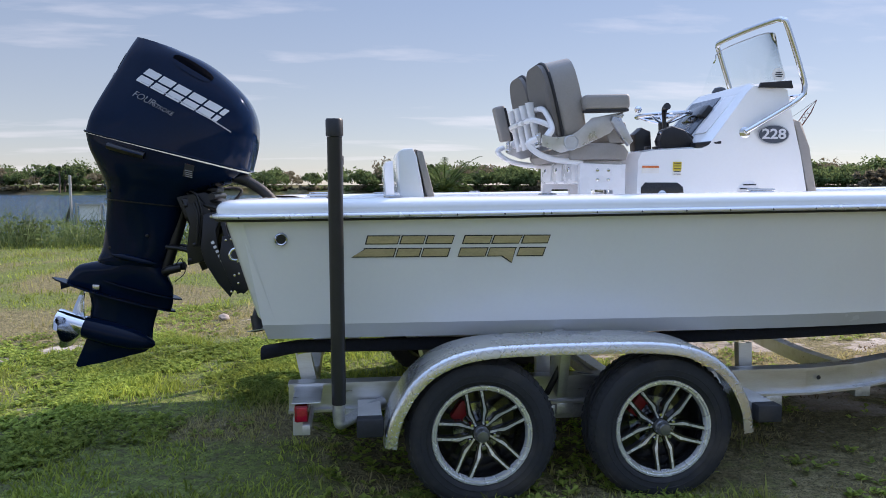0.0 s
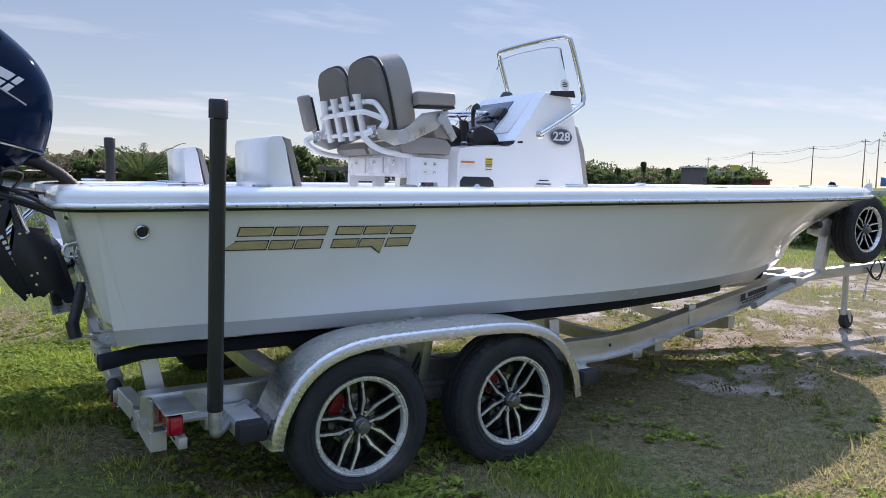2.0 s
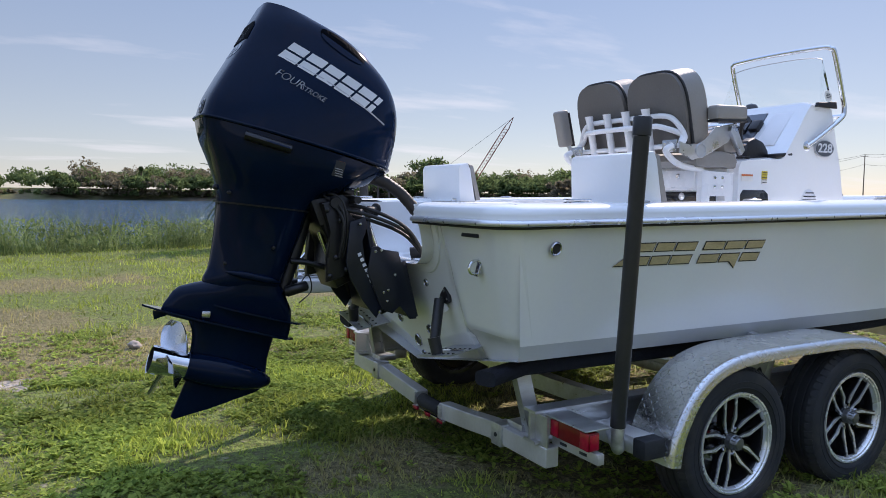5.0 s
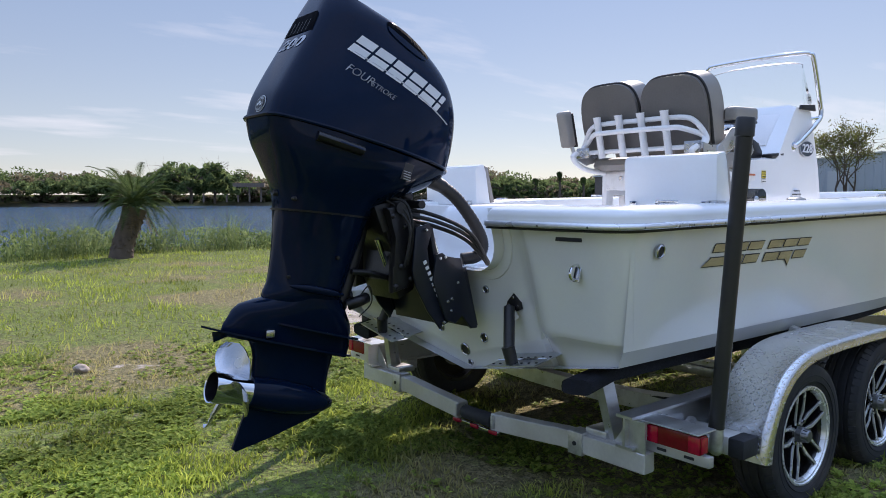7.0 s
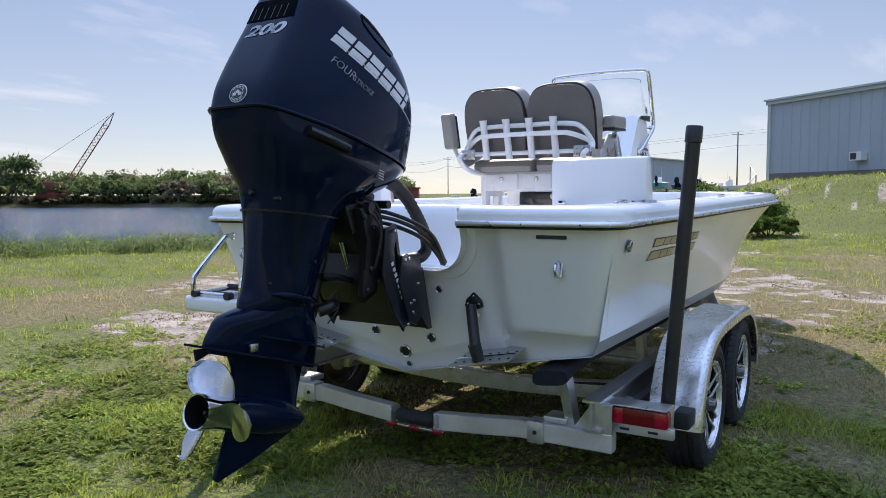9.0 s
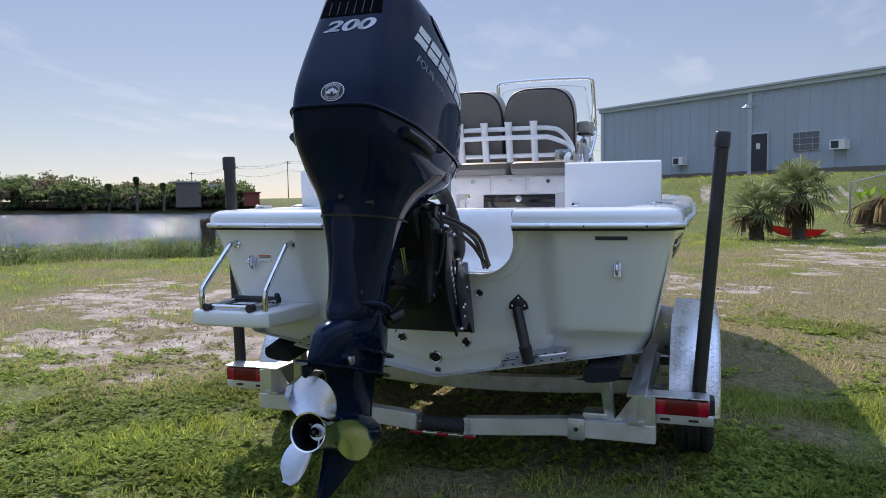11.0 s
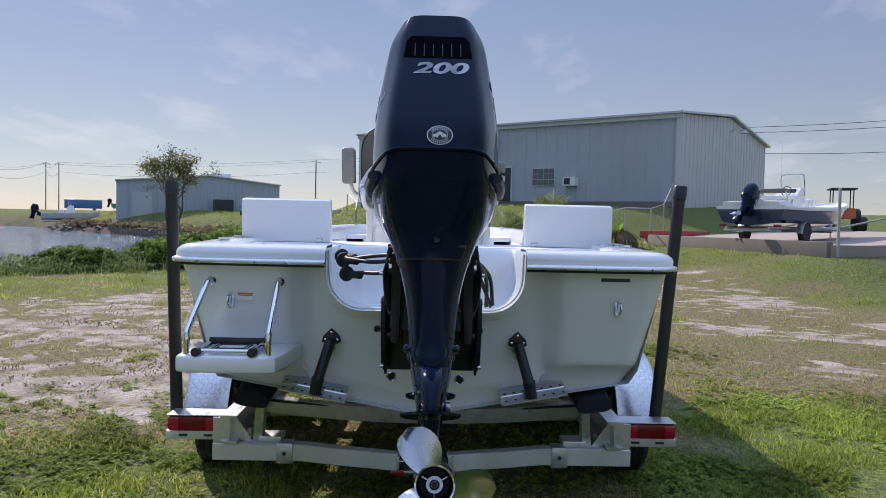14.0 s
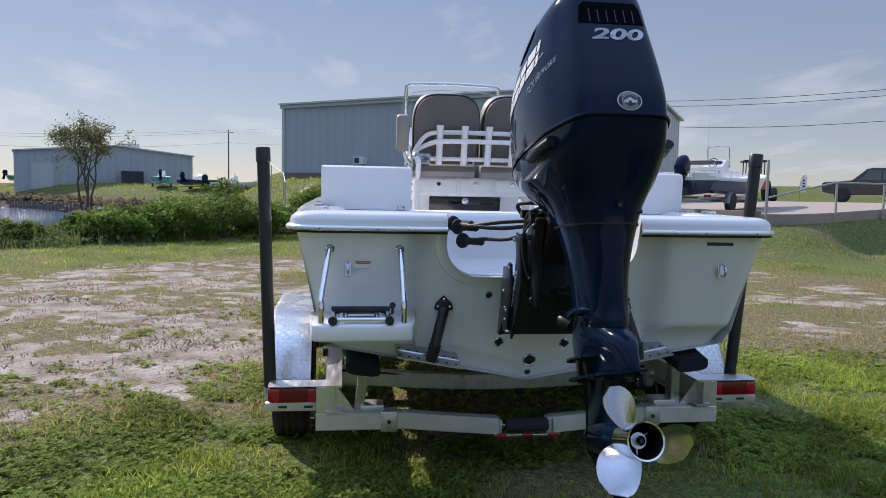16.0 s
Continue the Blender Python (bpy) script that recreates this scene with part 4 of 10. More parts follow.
for side, surf in ((-1, SIDE_S), (1, SIDE_P)):
    # maker's name as six plain slanted blocks
    m = mark_frame(side, -0.365, 1.955, -28.0)
    w = 0.082
    for k in range(6):
        u = (k - 2.5) * 0.0935
        wk = w * (0.34 if k == (5 if side < 0 else 5) else 1.0)
        u0 = u - w / 2
        sh = 0.018
        for v0, v1 in ((-0.047, -0.005), (0.005, 0.047)):
            s0, s1 = sh * v0 / 0.047, sh * v1 / 0.047
            slab([(u0 + s0, v0), (u0 + wk + s0, v0), (u0 + wk + s1, v1), (u0 + s1, v1)], m, surf, M_WHITE, "name_block", cowl)
    m2 = mark_frame(side, -0.575 if side < 0 else -0.575, 1.935, -27.0)
    words("FOUR", 0.052, M_SILVER, cowl, m2 @ Matrix.Translation((-0.028, 0, 0)), shear=0.35, surface=surf, name="lettering")
    words("STROKE", 0.034, M_SILVER, cowl, m2 @ Matrix.Translation((0.093, -0.006, 0)), shear=0.35, surface=surf, name="lettering")
    # long tapering accent line under the name
    m3 = mark_frame(side, -0.38, 1.865, -27.5)
    pts = [(-0.29 + 0.56 * t, 0.052 - 0.020 * t + 0.012 * math.sin(math.pi * t)) for t in (0, .15, .3, .45, .6, .75, .9, 1)]
    if side > 0:
        pts = [(-u, v) for u, v in pts]
    slab([(u, v) for u, v in pts] + [(u, v - 0.004 - 0.004 * k / 8) for k, (u, v) in list(enumerate(pts))[::-1]], m3, surf, M_SILVER, "accent_line", cowl)
    # scooped air intake high on the side
    b = bmesh.new()
    c = mark_frame(side, -0.33, 2.125, -31.0)
    ring = [(0.125 * math.copysign(abs(math.cos(t)) ** 0.8, math.cos(t)), 0.030 * math.copysign(abs(math.sin(t)) ** 0.8, math.sin(t))) for t in [2 * math.pi * k / 28 for k in range(28)]]
    slab(ring, c, (COWL_TREE, surf[1], 0.0035), M_INTAKE, "air_intake", cowl, "dark scooped side air intake")
    ring2 = [(u * 0.93, v * 1.0 - 0.012) for u, v in ring if v < 0.004]
    slab(ring2, c, (COWL_TREE, surf[1], 0.0060), M_BLACK, "intake_lip", cowl)

m = Matrix.Translation((-1.4, MY - 0.008, 2.143)) @ pose(0, 0, 0, 90, 0, -90)
words("200", 0.066, M_SILVER, cowl, m @ Matrix.Scale(1.95, 4, (1, 0, 0)), shear=0.22, bold=0.0022, surface=REAR, name="lettering", label="silver power number")
# rear air grille near the top
slab([(-0.128, -0.030), (0.128, -0.030), (0.118, 0.045), (0.100, 0.064), (-0.100, 0.064), (-0.118, 0.045)], Matrix.Translation((-1.4, MY, 2.222)) @ pose(0, 0, 0, 90, 0, -90), (COWL_TREE, (1, 0, -0.1), 0.003), M_INTAKE, "rear_grille", cowl, "dark recessed rear air grille")
for k in range(6):
    u = -0.085 + 0.034 * k
    slab([(u - 0.002, -0.026), (u + 0.002, -0.026), (u + 0.002, 0.03), (u - 0.002, 0.03)], Matrix.Translation((-1.4, MY, 2.222)) @ pose(0, 0, 0, 90, 0, -90), (COWL_TREE, (1, 0, -0.1), 0.006), M_CAST, "grille_slat", cowl)
# three-star emission badge
c = Matrix.Translation((-1.4, MY - 0.012, 1.868)) @ pose(0, 0, 0, 90, 0, -90)


def oval(r, n=32, k=0.78):
    return [(r * math.cos(2 * math.pi * i / n), k * r * math.sin(2 * math.pi * i / n)) for i in range(n)]


slab(oval(0.046), c, REAR, M_WHITE, "badge", cowl, "oval silver three-star badge")
slab(oval(0.042), c, (COWL_TREE, (1, 0, -0.1), 0.0040), M_INK, "badge_field", cowl)
slab(oval(0.0285), c, (COWL_TREE, (1, 0, -0.1), 0.0052), M_WHITE, "badge_ring", cowl)
slab(oval(0.0265), c, (COWL_TREE, (1, 0, -0.1), 0.0064), M_INK, "badge_centre", cowl)
for du, dv in ((-0.014, -0.002), (0.0, 0.006), (0.014, -0.002)):
    star = []
    for k in range(10):
        r = 0.011 if k % 2 == 0 else 0.0045
        a = math.pi / 2 + math.pi * k / 5
        star.append((du + r * math.cos(a), dv + r * math.sin(a)))
    slab(star, c, (COWL_TREE, (1, 0, -0.1), 0.0078), M_WHITE, "badge_star", cowl)
for k in range(9):
    for top in (-1, 1):
        a = radians(90 * top + (k - 4) * 13)
        u, v = 0.035 * math.cos(a), 0.035 * 0.78 * math.sin(a)
        slab([(u - 0.0018, v - 0.0028), (u + 0.0018, v - 0.0028), (u + 0.0018, v + 0.0028), (u - 0.0018, v + 0.0028)], c, (COWL_TREE, (1, 0, -0.1), 0.0052), M_WHITE, "badge_bar", cowl)

# cowl latch handles, warning plate and a hose port on the lower cowl
for side in (-1, 1):
    b = bmesh.new()
    tube(b, [(-0.80, MY + side * 0.222, 1.685), (-0.70, MY + side * 0.242, 1.655), (-0.60, MY + side * 0.246, 1.628)], 0.028, 12, 6, flat=0.75)
    wpart("latch", b, M_CAST, motor, "black cowl latch recess")
    b = bmesh.new()
    tube(b, [(-0.79, MY + side * 0.232, 1.683), (-0.70, MY + side * 0.253, 1.656), (-0.61, MY + side * 0.257, 1.631)], 0.017, 12, 6, flat=0.7)
    wpart("latch_handle", b, M_BLACK, motor)
b = bmesh.new()
box(b, (-0.365, MY - 0.243, 1.545), (0.052, 0.004, 0.075), (12, 14, 3))
plate_w = wpart("warning_plate", b, M_INK, motor, "small black warning label with orange signs", smooth=False)
b = bmesh.new()
box(b, (-0.360, MY - 0.2475, 1.570), (0.046, 0.003, 0.024), (12, 14, 3))
wpart("warning_band", b, M_ORANGE, plate_w, smooth=False)
for k in range(4):
    b = bmesh.new()
    box(b, (-0.366, MY - 0.2470 + 0.0016 * k, 1.545 - 0.011 * k), (0.040, 0.003, 0.003), (12, 14, 3))
    wpart("warning_line", b, M_SILVER, plate_w, smooth=False)
# cast bosses: trim tab, anode, side grilles
b = bmesh.new()
plate(b, [(-1.17, 0.89), (-1.09, 0.885), (-1.10, 0.868), (-1.165, 0.848)], MY - 0.008, MY + 0.008, "xz", 0.003)
wpart("trim_fin", b, M_BLACKM, motor)
b = bmesh.new()
box(b, (-0.947, MY - 0.060, 0.865), (0.040, 0.022, 0.034), (0, 4, 0), 0.004)
wpart("anode", b, M_STEEL, motor, "grey zinc anode with a bolt")
for side in (-1, 1):
    b = bmesh.new()
    tube(b, [(-0.86, MY + side * 0.066, 1.06), (-0.78, MY + side * 0.090, 1.045), (-0.66, MY + side * 0.090, 1.015), (-0.60, MY + side * 0.075, 1.0)], [0.005, 0.017, 0.016, 0.006], 12, 5, flat=1.1)
    wpart("mount_cover", b, M_BLACKM, motor)
for x, z, w in ((-0.640, 1.17, 0.100), (-0.845, 1.43, 0.105), (-0.86, 1.10, 0.062)):
    b = bmesh.new()
    lathe(b, [(0.0, 0.012), (0.008, 0.010), (0.009, 0.0), (0.009, -0.03)], (x, MY - w, z), (0, -1, 0), 12)
    wpart("bolt", b, M_CAST, motor)
b = bmesh.new()
lathe(b, [(0.004, 0.004), (0.010, 0.006), (0.013, 0.0), (0.013, -0.05)], (-0.892, MY - 0.01, 1.455), (-1, 0, 0.1), 16)
wpart("flush_port", b, M_CAST, motor)

# swivel bracket, tilt rod and clamp between motor and jack plate
b = bmesh.new()
tube(b, [(-0.43, MY, 1.40), (-0.50, MY, 1.16), (-0.575, MY, 0.93)], [0.036, 0.038, 0.030], 16)
wpart("swivel_tube", b, M_CAST, motor, "black swivel tube")
b = bmesh.new()
plate(b, [(-0.47, 1.40), (-0.30, 1.43), (-0.20, 1.36), (-0.20, 1.22), (-0.26, 1.10), (-0.24, 1.00), (-0.33, 0.96), (-0.37, 1.05), (-0.34, 1.18), (-0.42, 1.27)], MY - 0.13, MY + 0.13, "xz", 0.02)
wpart("clamp_bracket", b, M_CAST, motor, "black cast clamp bracket")
for side in (-1, 1):
    b = bmesh.new()
    plate(b, [(-0.43, 1.385), (-0.33, 1.40), (-0.25, 1.30), (-0.27, 1.14), (-0.31, 1.02), (-0.40, 1.00), (-0.40, 1.12), (-0.37, 1.25)], MY + side * 0.135, MY + side * 0.175, "xz", 0.010)
    wpart("bracket_arm", b, M_CAST, motor)
    b = bmesh.new()
    tube(b, [(-0.545, MY + side * 0.06, 1.10), (-0.46, MY + side * 0.07, 1.09), (-0.36, MY + side * 0.08, 1.06)], 0.014, 10, 4)
    wpart("trim_ram", b, M_CAST, motor, "black trim ram")
    b = bmesh.new()
    tube(b, [(-0.56, MY + side * 0.05, 0.95), (-0.52, MY + side * 0.075, 0.965), (-0.47, MY + side * 0.06, 0.975)], 0.026, 12, 4)
    wpart("lower_mount", b, M_CAST, motor)
b = bmesh.new()
tube(b, [(-0.50, MY - 0.05, 0.98), (-0.46, MY - 0.07, 1.03), (-0.44, MY - 0.06, 0.95), (-0.50, MY - 0.05, 0.89)], 0.003, 6, 8)
wpart("wire_loop", b, M_PIPING, motor, "thin black wire loop")

# ---- jack plate ----
jack_plate = thing("jack_plate", (0.0, MY, 0.8), "black hydraulic jack plate bolted to the transom", "jack plate")
for side in (-1, 1):
    b = bmesh.new()
    plate(b, [(-0.295, 1.295), (-0.215, 1.315), (-0.205, 1.27), (-0.235, 1.20), (-0.215, 1.06), (-0.13, 0.86), (-0.155, 0.815), (-0.225, 0.90), (-0.295, 1.02), (-0.315, 1.10)], MY + side * 0.200, MY + side * 0.213, "xz", 0.003)
    ob = wpart("slide_plate", b, M_PLATE, jack_plate, "black anodised slide plate")
    for k in range(7):
        b = bmesh.new()
        box(b, (-0.247 + 0.0125 * k, MY + side * 0.215, 1.135 - 0.026 * k), (0.016, 0.003, 0.018), (0, 65, 0))
        wpart("name_bar", b, M_WHITE, ob, smooth=False)
    b = bmesh.new()
    plate(b, [(-0.19, 1.17), (-0.155, 1.175), (-0.13, 1.155), (-0.045, 1.145), (0.06, 0.80), (0.02, 0.80), (-0.035, 0.875), (-0.075, 0.835), (-0.135, 0.86), (-0.21, 1.05)], MY + side * 0.218, MY + side * 0.230, "xz", 0.003)
    ob2 = wpart("transom_plate", b, M_PLATE, jack_plate, "black transom side plate")
    for x, z in ((-0.17, 1.15), (-0.14, 1.155), (-0.065, 1.03), (-0.10, 0.955), (-0.125, 0.945), (-0.105, 0.90), (-0.25, 1.285), (-0.145, 0.85)):
        b = bmesh.new()
        lathe(b, [(0.0, 0.006), (0.007, 0.005), (0.009, 0.0), (0.009, -0.012)], (x, MY + side * 0.230, z), (0, side, 0), 12)
        wpart("bolt", b, M_STEEL, jack_plate)
    b = bmesh.new()
    rod(b, (-0.19, MY + side * 0.172, 1.30), (-0.12, MY + side * 0.172, 1.10), 0.013, 12)
    wpart("slide_rod", b, M_CHROME, jack_plate, "polished slide rod")
b = bmesh.new()
plate(b, [(-0.21, 1.29), (-0.19, 1.30), (-0.09, 0.84), (-0.12, 0.83)], MY - 0.200, MY + 0.200, "xz", 0.003)
wpart("motor_plate", b, M_PLATE, jack_plate, "black motor mounting plate")
b = bmesh.new()
plate(b, [(-0.03, 1.09), (0.0, 1.10), (0.075, 0.81), (0.045, 0.80)], MY - 0.218, MY + 0.218, "xz", 0.003)
wpart("back_plate", b, M_PLATE, jack_plate)

# bolts, grease fittings and hydraulic lines round the bracket
for side in (-1, 1):
    for x, z in ((-0.40, 1.35), (-0.33, 1.30), (-0.355, 1.12), (-0.30, 1.06), (-0.385, 1.03)):
        b = bmesh.new()
        lathe(b, [(0.0, 0.012), (0.009, 0.010), (0.013, 0.006), (0.013, -0.01)], (x, MY + side * 0.176, z), (0, side, 0), 10)
        wpart("bracket_bolt", b, M_CAST, motor, "dark bracket bolt")
    for k in range(3):
        b = bmesh.new()
        tube(b, [(-0.42 + 0.02 * k, MY + side * (0.10 + 0.03 * k), 1.44 - 0.02 * k), (-0.33, MY + side * (0.19 + 0.01 * k), 1.40 - 0.05 * k), (-0.30 - 0.02 * k, MY + side * 0.19, 1.22 - 0.04 * k), (-0.34, MY + side * 0.15, 1.04 + 0.03 * k)], 0.006, 8, 8)
        wpart("hydraulic_line", b, M_HOSE, motor, "thin black hydraulic line")
b = bmesh.new()
rod(b, (-0.36, MY - 0.19, 1.385), (-0.36, MY + 0.19, 1.385), 0.026, 16)
wpart("tilt_tube", b, M_CAST, motor, "black tilt tube")
b = bmesh.new()
rod(b, (-0.395, MY - 0.045, 1.24), (-0.30, MY - 0.045, 1.005), 0.013, 12)
wpart("tilt_ram", b, M_CHROME, motor, "polished tilt ram")

# ---- rigging hose and cables ----
hose = thing("rigging_hose", (0.1, -0.2, 1.1), "ribbed black rigging hose from motor to well", "hose")
b = bmesh.new()
tube(b, [(-0.26, -0.12, 1.535), (-0.15, -0.125, 1.52), (-0.05, -0.13, 1.485)], [0.034, 0.036, 0.033], 16, 4)
wpart("hose_cuff", b, M_CAST, hose)
b = bmesh.new()
path = smooth_path([(-0.07, -0.13, 1.495), (0.04, -0.135, 1.42), (0.16, -0.14, 1.28), (0.20, -0.14, 1.19), (0.18, -0.12, 1.135), (0.11, -0.08, 1.12)], 14)
tube(b, path, [0.029 + 0.0035 * (k % 2) for k in range(len(path))], 16)
wpart("hose_tube", b, M_HOSE, hose, "ribbed black tube", sharp=80)
cable_paths = [[(-0.34, -0.18, 1.36), (-0.18, -0.25, 1.32), (-0.01, -0.29, 1.24), (0.09, -0.30, 1.11)], [(-0.34, -0.16, 1.34), (-0.18, -0.22, 1.30), (-0.02, -0.27, 1.23), (0.08, -0.32, 1.11)],
               [(-0.34, -0.10, 1.38), (-0.20, -0.20, 1.36), (-0.03, -0.30, 1.27), (0.07, -0.33, 1.12)],
               [(-0.26, 0.10, 1.37), (-0.16, 0.22, 1.36), (-0.05, 0.33, 1.34), (0.06, 0.38, 1.32)], [(-0.26, 0.11, 1.35), (-0.15, 0.24, 1.33), (-0.04, 0.36, 1.335), (0.10, 0.40, 1.34)],
               [(-0.25, 0.13, 1.31), (-0.16, 0.22, 1.28), (-0.07, 0.30, 1.275), (0.02, 0.36, 1.26)], [(-0.28, 0.02, 1.43), (-0.22, 0.12, 1.45), (-0.14, 0.16, 1.43), (-0.20, 0.10, 1.34)]]
for q in cable_paths:
    b = bmesh.new()
    tube(b, q, 0.0095 if len(q) and q[0][2] > 1.3 else 0.012, 10, 10)
    wpart("cable", b, M_HOSE, hose, "black control cable")
for y, z, x in ((0.385, 1.325, 0.06), (0.40, 1.34, 0.11), (0.365, 1.26, 0.025)):
    b = bmesh.new()
    path = [Vector((x - 0.085 + 0.01 * k, y - 0.06 + 0.007 * k, z)) for k in range(10)]
    tube(b, path, [0.013 + 0.006 * (k % 2) for k in range(10)], 12)
    wpart("bellows", b, M_RUBBER, hose, "ribbed rubber boot", sharp=80)
    b = bmesh.new()
    lathe(b, [(0.0, 0.0), (0.038, 0.0), (0.036, 0.008), (0.02, 0.016), (0.0, 0.016)], (x + 0.02, y + 0.02, z), (-0.9, -0.4, 0), 20)
    wpart("grommet", b, M_RUBBER, hose, "round black rubber grommet")
b = bmesh.new()
box(b, (-0.28, MY, 1.445), (0.10, 0.22, 0.03), (0, 14, 0), 0.008)
wpart("steering_arm", b, M_CAST, motor)
b = bmesh.new()
rod(b, (-0.25, MY - 0.20, 1.40), (-0.25, MY + 0.20, 1.40), 0.019, 14)
wpart("steering_cylinder", b, M_CAST, motor, "black hydraulic steering cylinder")

# ---- transom and hull fittings ----
def stern_eye(y):
    t = thing("stern_eye", (0.02, y, 1.10), "chromed U-shaped tow eye on the transom", "tow eye", "tow eyes")
    x = transom_x(y, 1.13) - 0.004
    b = bmesh.new()
    box(b, (x - 0.002, y, 1.128), (0.008, 0.034, 0.085), (0, 15, 0), 0.003)
    wpart("base", b, M_STEEL, t)
    b = bmesh.new()
    tube(b, [(x + 0.002, y, 1.158), (x - 0.035, y, 1.150), (x - 0.050, y, 1.122), (x - 0.035, y, 1.100), (x + 0.006, y, 1.100)], 0.0065, 10, 6)
    wpart("ring", b, M_CHROME, t)


stern_eye(-0.935)
stern_eye(0.935)
b = bmesh.new()
box(b, (transom_x(-0.91, 1.26) - 0.001, -0.91, 1.262), (0.006, 0.14, 0.020), (0, 15, 0), 0.002)
wpart("vent_slot", b, M_INK, boat, "dark vent slot in the transom", smooth=False)


def through_hull(at, way, r, name="through_hull", fill=True):
    b = bmesh.new()
    lathe(b, [(r * 0.70, -0.004), (r * 0.72, 0.004), (r * 0.86, 0.007), (r, 0.003), (r, -0.006)], at, way, 24, close=False)
    o = wpart(name, b, M_STEEL, boat, "steel through-hull ring")
    b = bmesh.new()
    lathe(b, [(0.0, 0.001), (r * 0.72, 0.001)], at, way, 24, close=False)
    wpart("bore", b, M_INK, o, "dark bore")


TN = Vector((-1, 0, -0.27)).normalized()
for y, z, r in ((-0.27, 0.985, 0.020), (0.235, 0.985, 0.020), (-0.18, 0.725, 0.026), (0.165, 0.735, 0.026), (-0.005, 0.635, 0.036), (-0.005, 0.562, 0.018)):
    through_hull((transom_x(y, z) - 0.003, y, z), TN, r)
through_hull((0.232, -1.172, 1.215), (0.08, -1, -0.2), 0.030)


# trim tabs: a hinged steel plate and a slanting black ram
for side in (-1, 1):
    t = thing("trim_tab", (0.1, side * 0.53, 0.62), "steel trim tab with a black ram on the transom", "trim tab", "trim tabs")
    y0, y1 = 0.38, 0.70
    zc = lambda y: 0.545 + 0.195 * y / 1.035
    b = bmesh.new()
    vs = [(0.215, y0), (0.215, y1), (0.0, y1), (0.0, y0)]
    lo = [b.verts.new((x, side * y, zc(y) + 0.045 - (0.165 - x) * 0.16)) for x, y in vs]
    hi = [b.verts.new((x, side * y, zc(y) + 0.050 - (0.165 - x) * 0.16)) for x, y in vs]
    b.faces.new(lo)
    b.faces.new(hi[::-1])
    grid_faces(b, [lo, hi], True)
    tab = wpart("tab_plate", b, M_TAB, t, "brushed steel plate", smooth=False)
    def on_tab(x, y, lift):
        return Vector((x, side * y, zc(y) + 0.050 + lift - (0.165 - x) * 0.16))
    b = bmesh.new()
    rod(b, on_tab(0.088, y0 + 0.004, 0.004), on_tab(0.088, y1 - 0.004, 0.004), 0.006, 8)
    wpart("hinge_pin", b, M_CHROME, tab, "bright hinge pin")
    for k in range(14):
        y = y0 + 0.026 + 0.046 * (k // 2)
        b = bmesh.new()
        lathe(b, [(0, 0.005), (0.006, 0.004), (0.008, 0)], on_tab(0.035 if k % 2 else 0.125, y, 0.0), (0, 0, 1), 8)
        wpart("rivet", b, M_INK, tab)
    b = bmesh.new()
    xt, yt = transom_x(0.46, 0.93), 0.462
    rod(b, (xt - 0.045, side * yt, 0.925), (0.028, side * 0.515, 0.74), 0.026, 14)
    wpart("cylinder", b, M_PVC, t, "black hydraulic cylinder")
    b = bmesh.new()
    rod(b, (0.024, side * 0.512, 0.752), (-0.012 + 0.05, side * 0.53, 0.665), 0.031, 14, 0.028)
    wpart("lower_boot", b, M_PVC, t)
    b = bmesh.new()
    plate(b, [(side * (yt - 0.048), 0.915), (side * (yt - 0.04), 0.945), (side * yt, 0.985), (side * (yt + 0.04), 0.945), (side * (yt + 0.048), 0.915), (side * yt, 0.895)], xt - 0.022, xt - 0.002, "yz", 0.004)
    wpart("bracket", b, M_CAST, t, "black mounting bracket")
    for dy, dz in ((-0.030, 0.928), (0.030, 0.928), (0, 0.965)):
        b = bmesh.new()
        lathe(b, [(0, 0.004), (0.006, 0.003), (0.007, 0)], (xt - 0.022, side * yt + dy, dz), (-1, 0, 0), 10)
        wpart("screw", b, M_CHROME, t)
    b = bmesh.new()
    tube(b, [(xt - 0.036, side * yt + 0.003, 0.895), (xt - 0.019, side * yt + side * 0.008, 0.862)], 0.0272, 14, caps=False)
    wpart("sticker", b, M_PAPER, t, "small pale sticker")

# boarding platform with grab handles and a folded ladder, port side
plat = thing("swim_platform", (-0.1, 0.87, 0.80), "white moulded boarding platform with chromed handles and a folded ladder", "boarding platform")
b = bmesh.new()
plate(b, [(0.10, 0.60), (-0.20, 0.635), (-0.30, 0.655), (-0.315, 0.70), (-0.315, 1.05), (-0.295, 1.09), (0.06, 1.115)], 0.835, 0.912, "xy", 0.014)
wpart("platform", b, M_GEL, plat, "white gelcoat step", sharp=50)
for y, yt in ((1.05, 1.02), (0.69, 0.695)):
    b = bmesh.new()
    tube(b, [(0.00, yt, 1.218), (-0.055, yt, 1.220), (-0.085, yt + (y - yt) * 0.2, 1.195), (-0.245, y, 1.03), (-0.270, y, 0.99), (-0.272, y, 0.905)], 0.0135, 12, 8)
    wpart("grab_handle", b, M_CHROME, plat, "chromed grab handle")
    b = bmesh.new()
    lathe(b, [(0.0, 0.0), (0.022, 0.0), (0.022, 0.006), (0.014, 0.012)], (-0.008, yt, 1.218), (-1, 0, 0), 18)
    wpart("flange", b, M_CHROME, plat)
for y in (0.755, 1.00):
    b = bmesh.new()
    rod(b, (-0.05, y, 0.928), (-0.285, y, 0.928), 0.015, 12)
    o = wpart("ladder_rail", b, M_CHROME, plat, "chromed ladder rail")
    b = bmesh.new()
    rod(b, (-0.275, y, 0.928), (-0.315, y, 0.928), 0.0195, 14)
    wpart("rubber_end", b, M_RUBBER, o, "black rubber end")
b = bmesh.new()
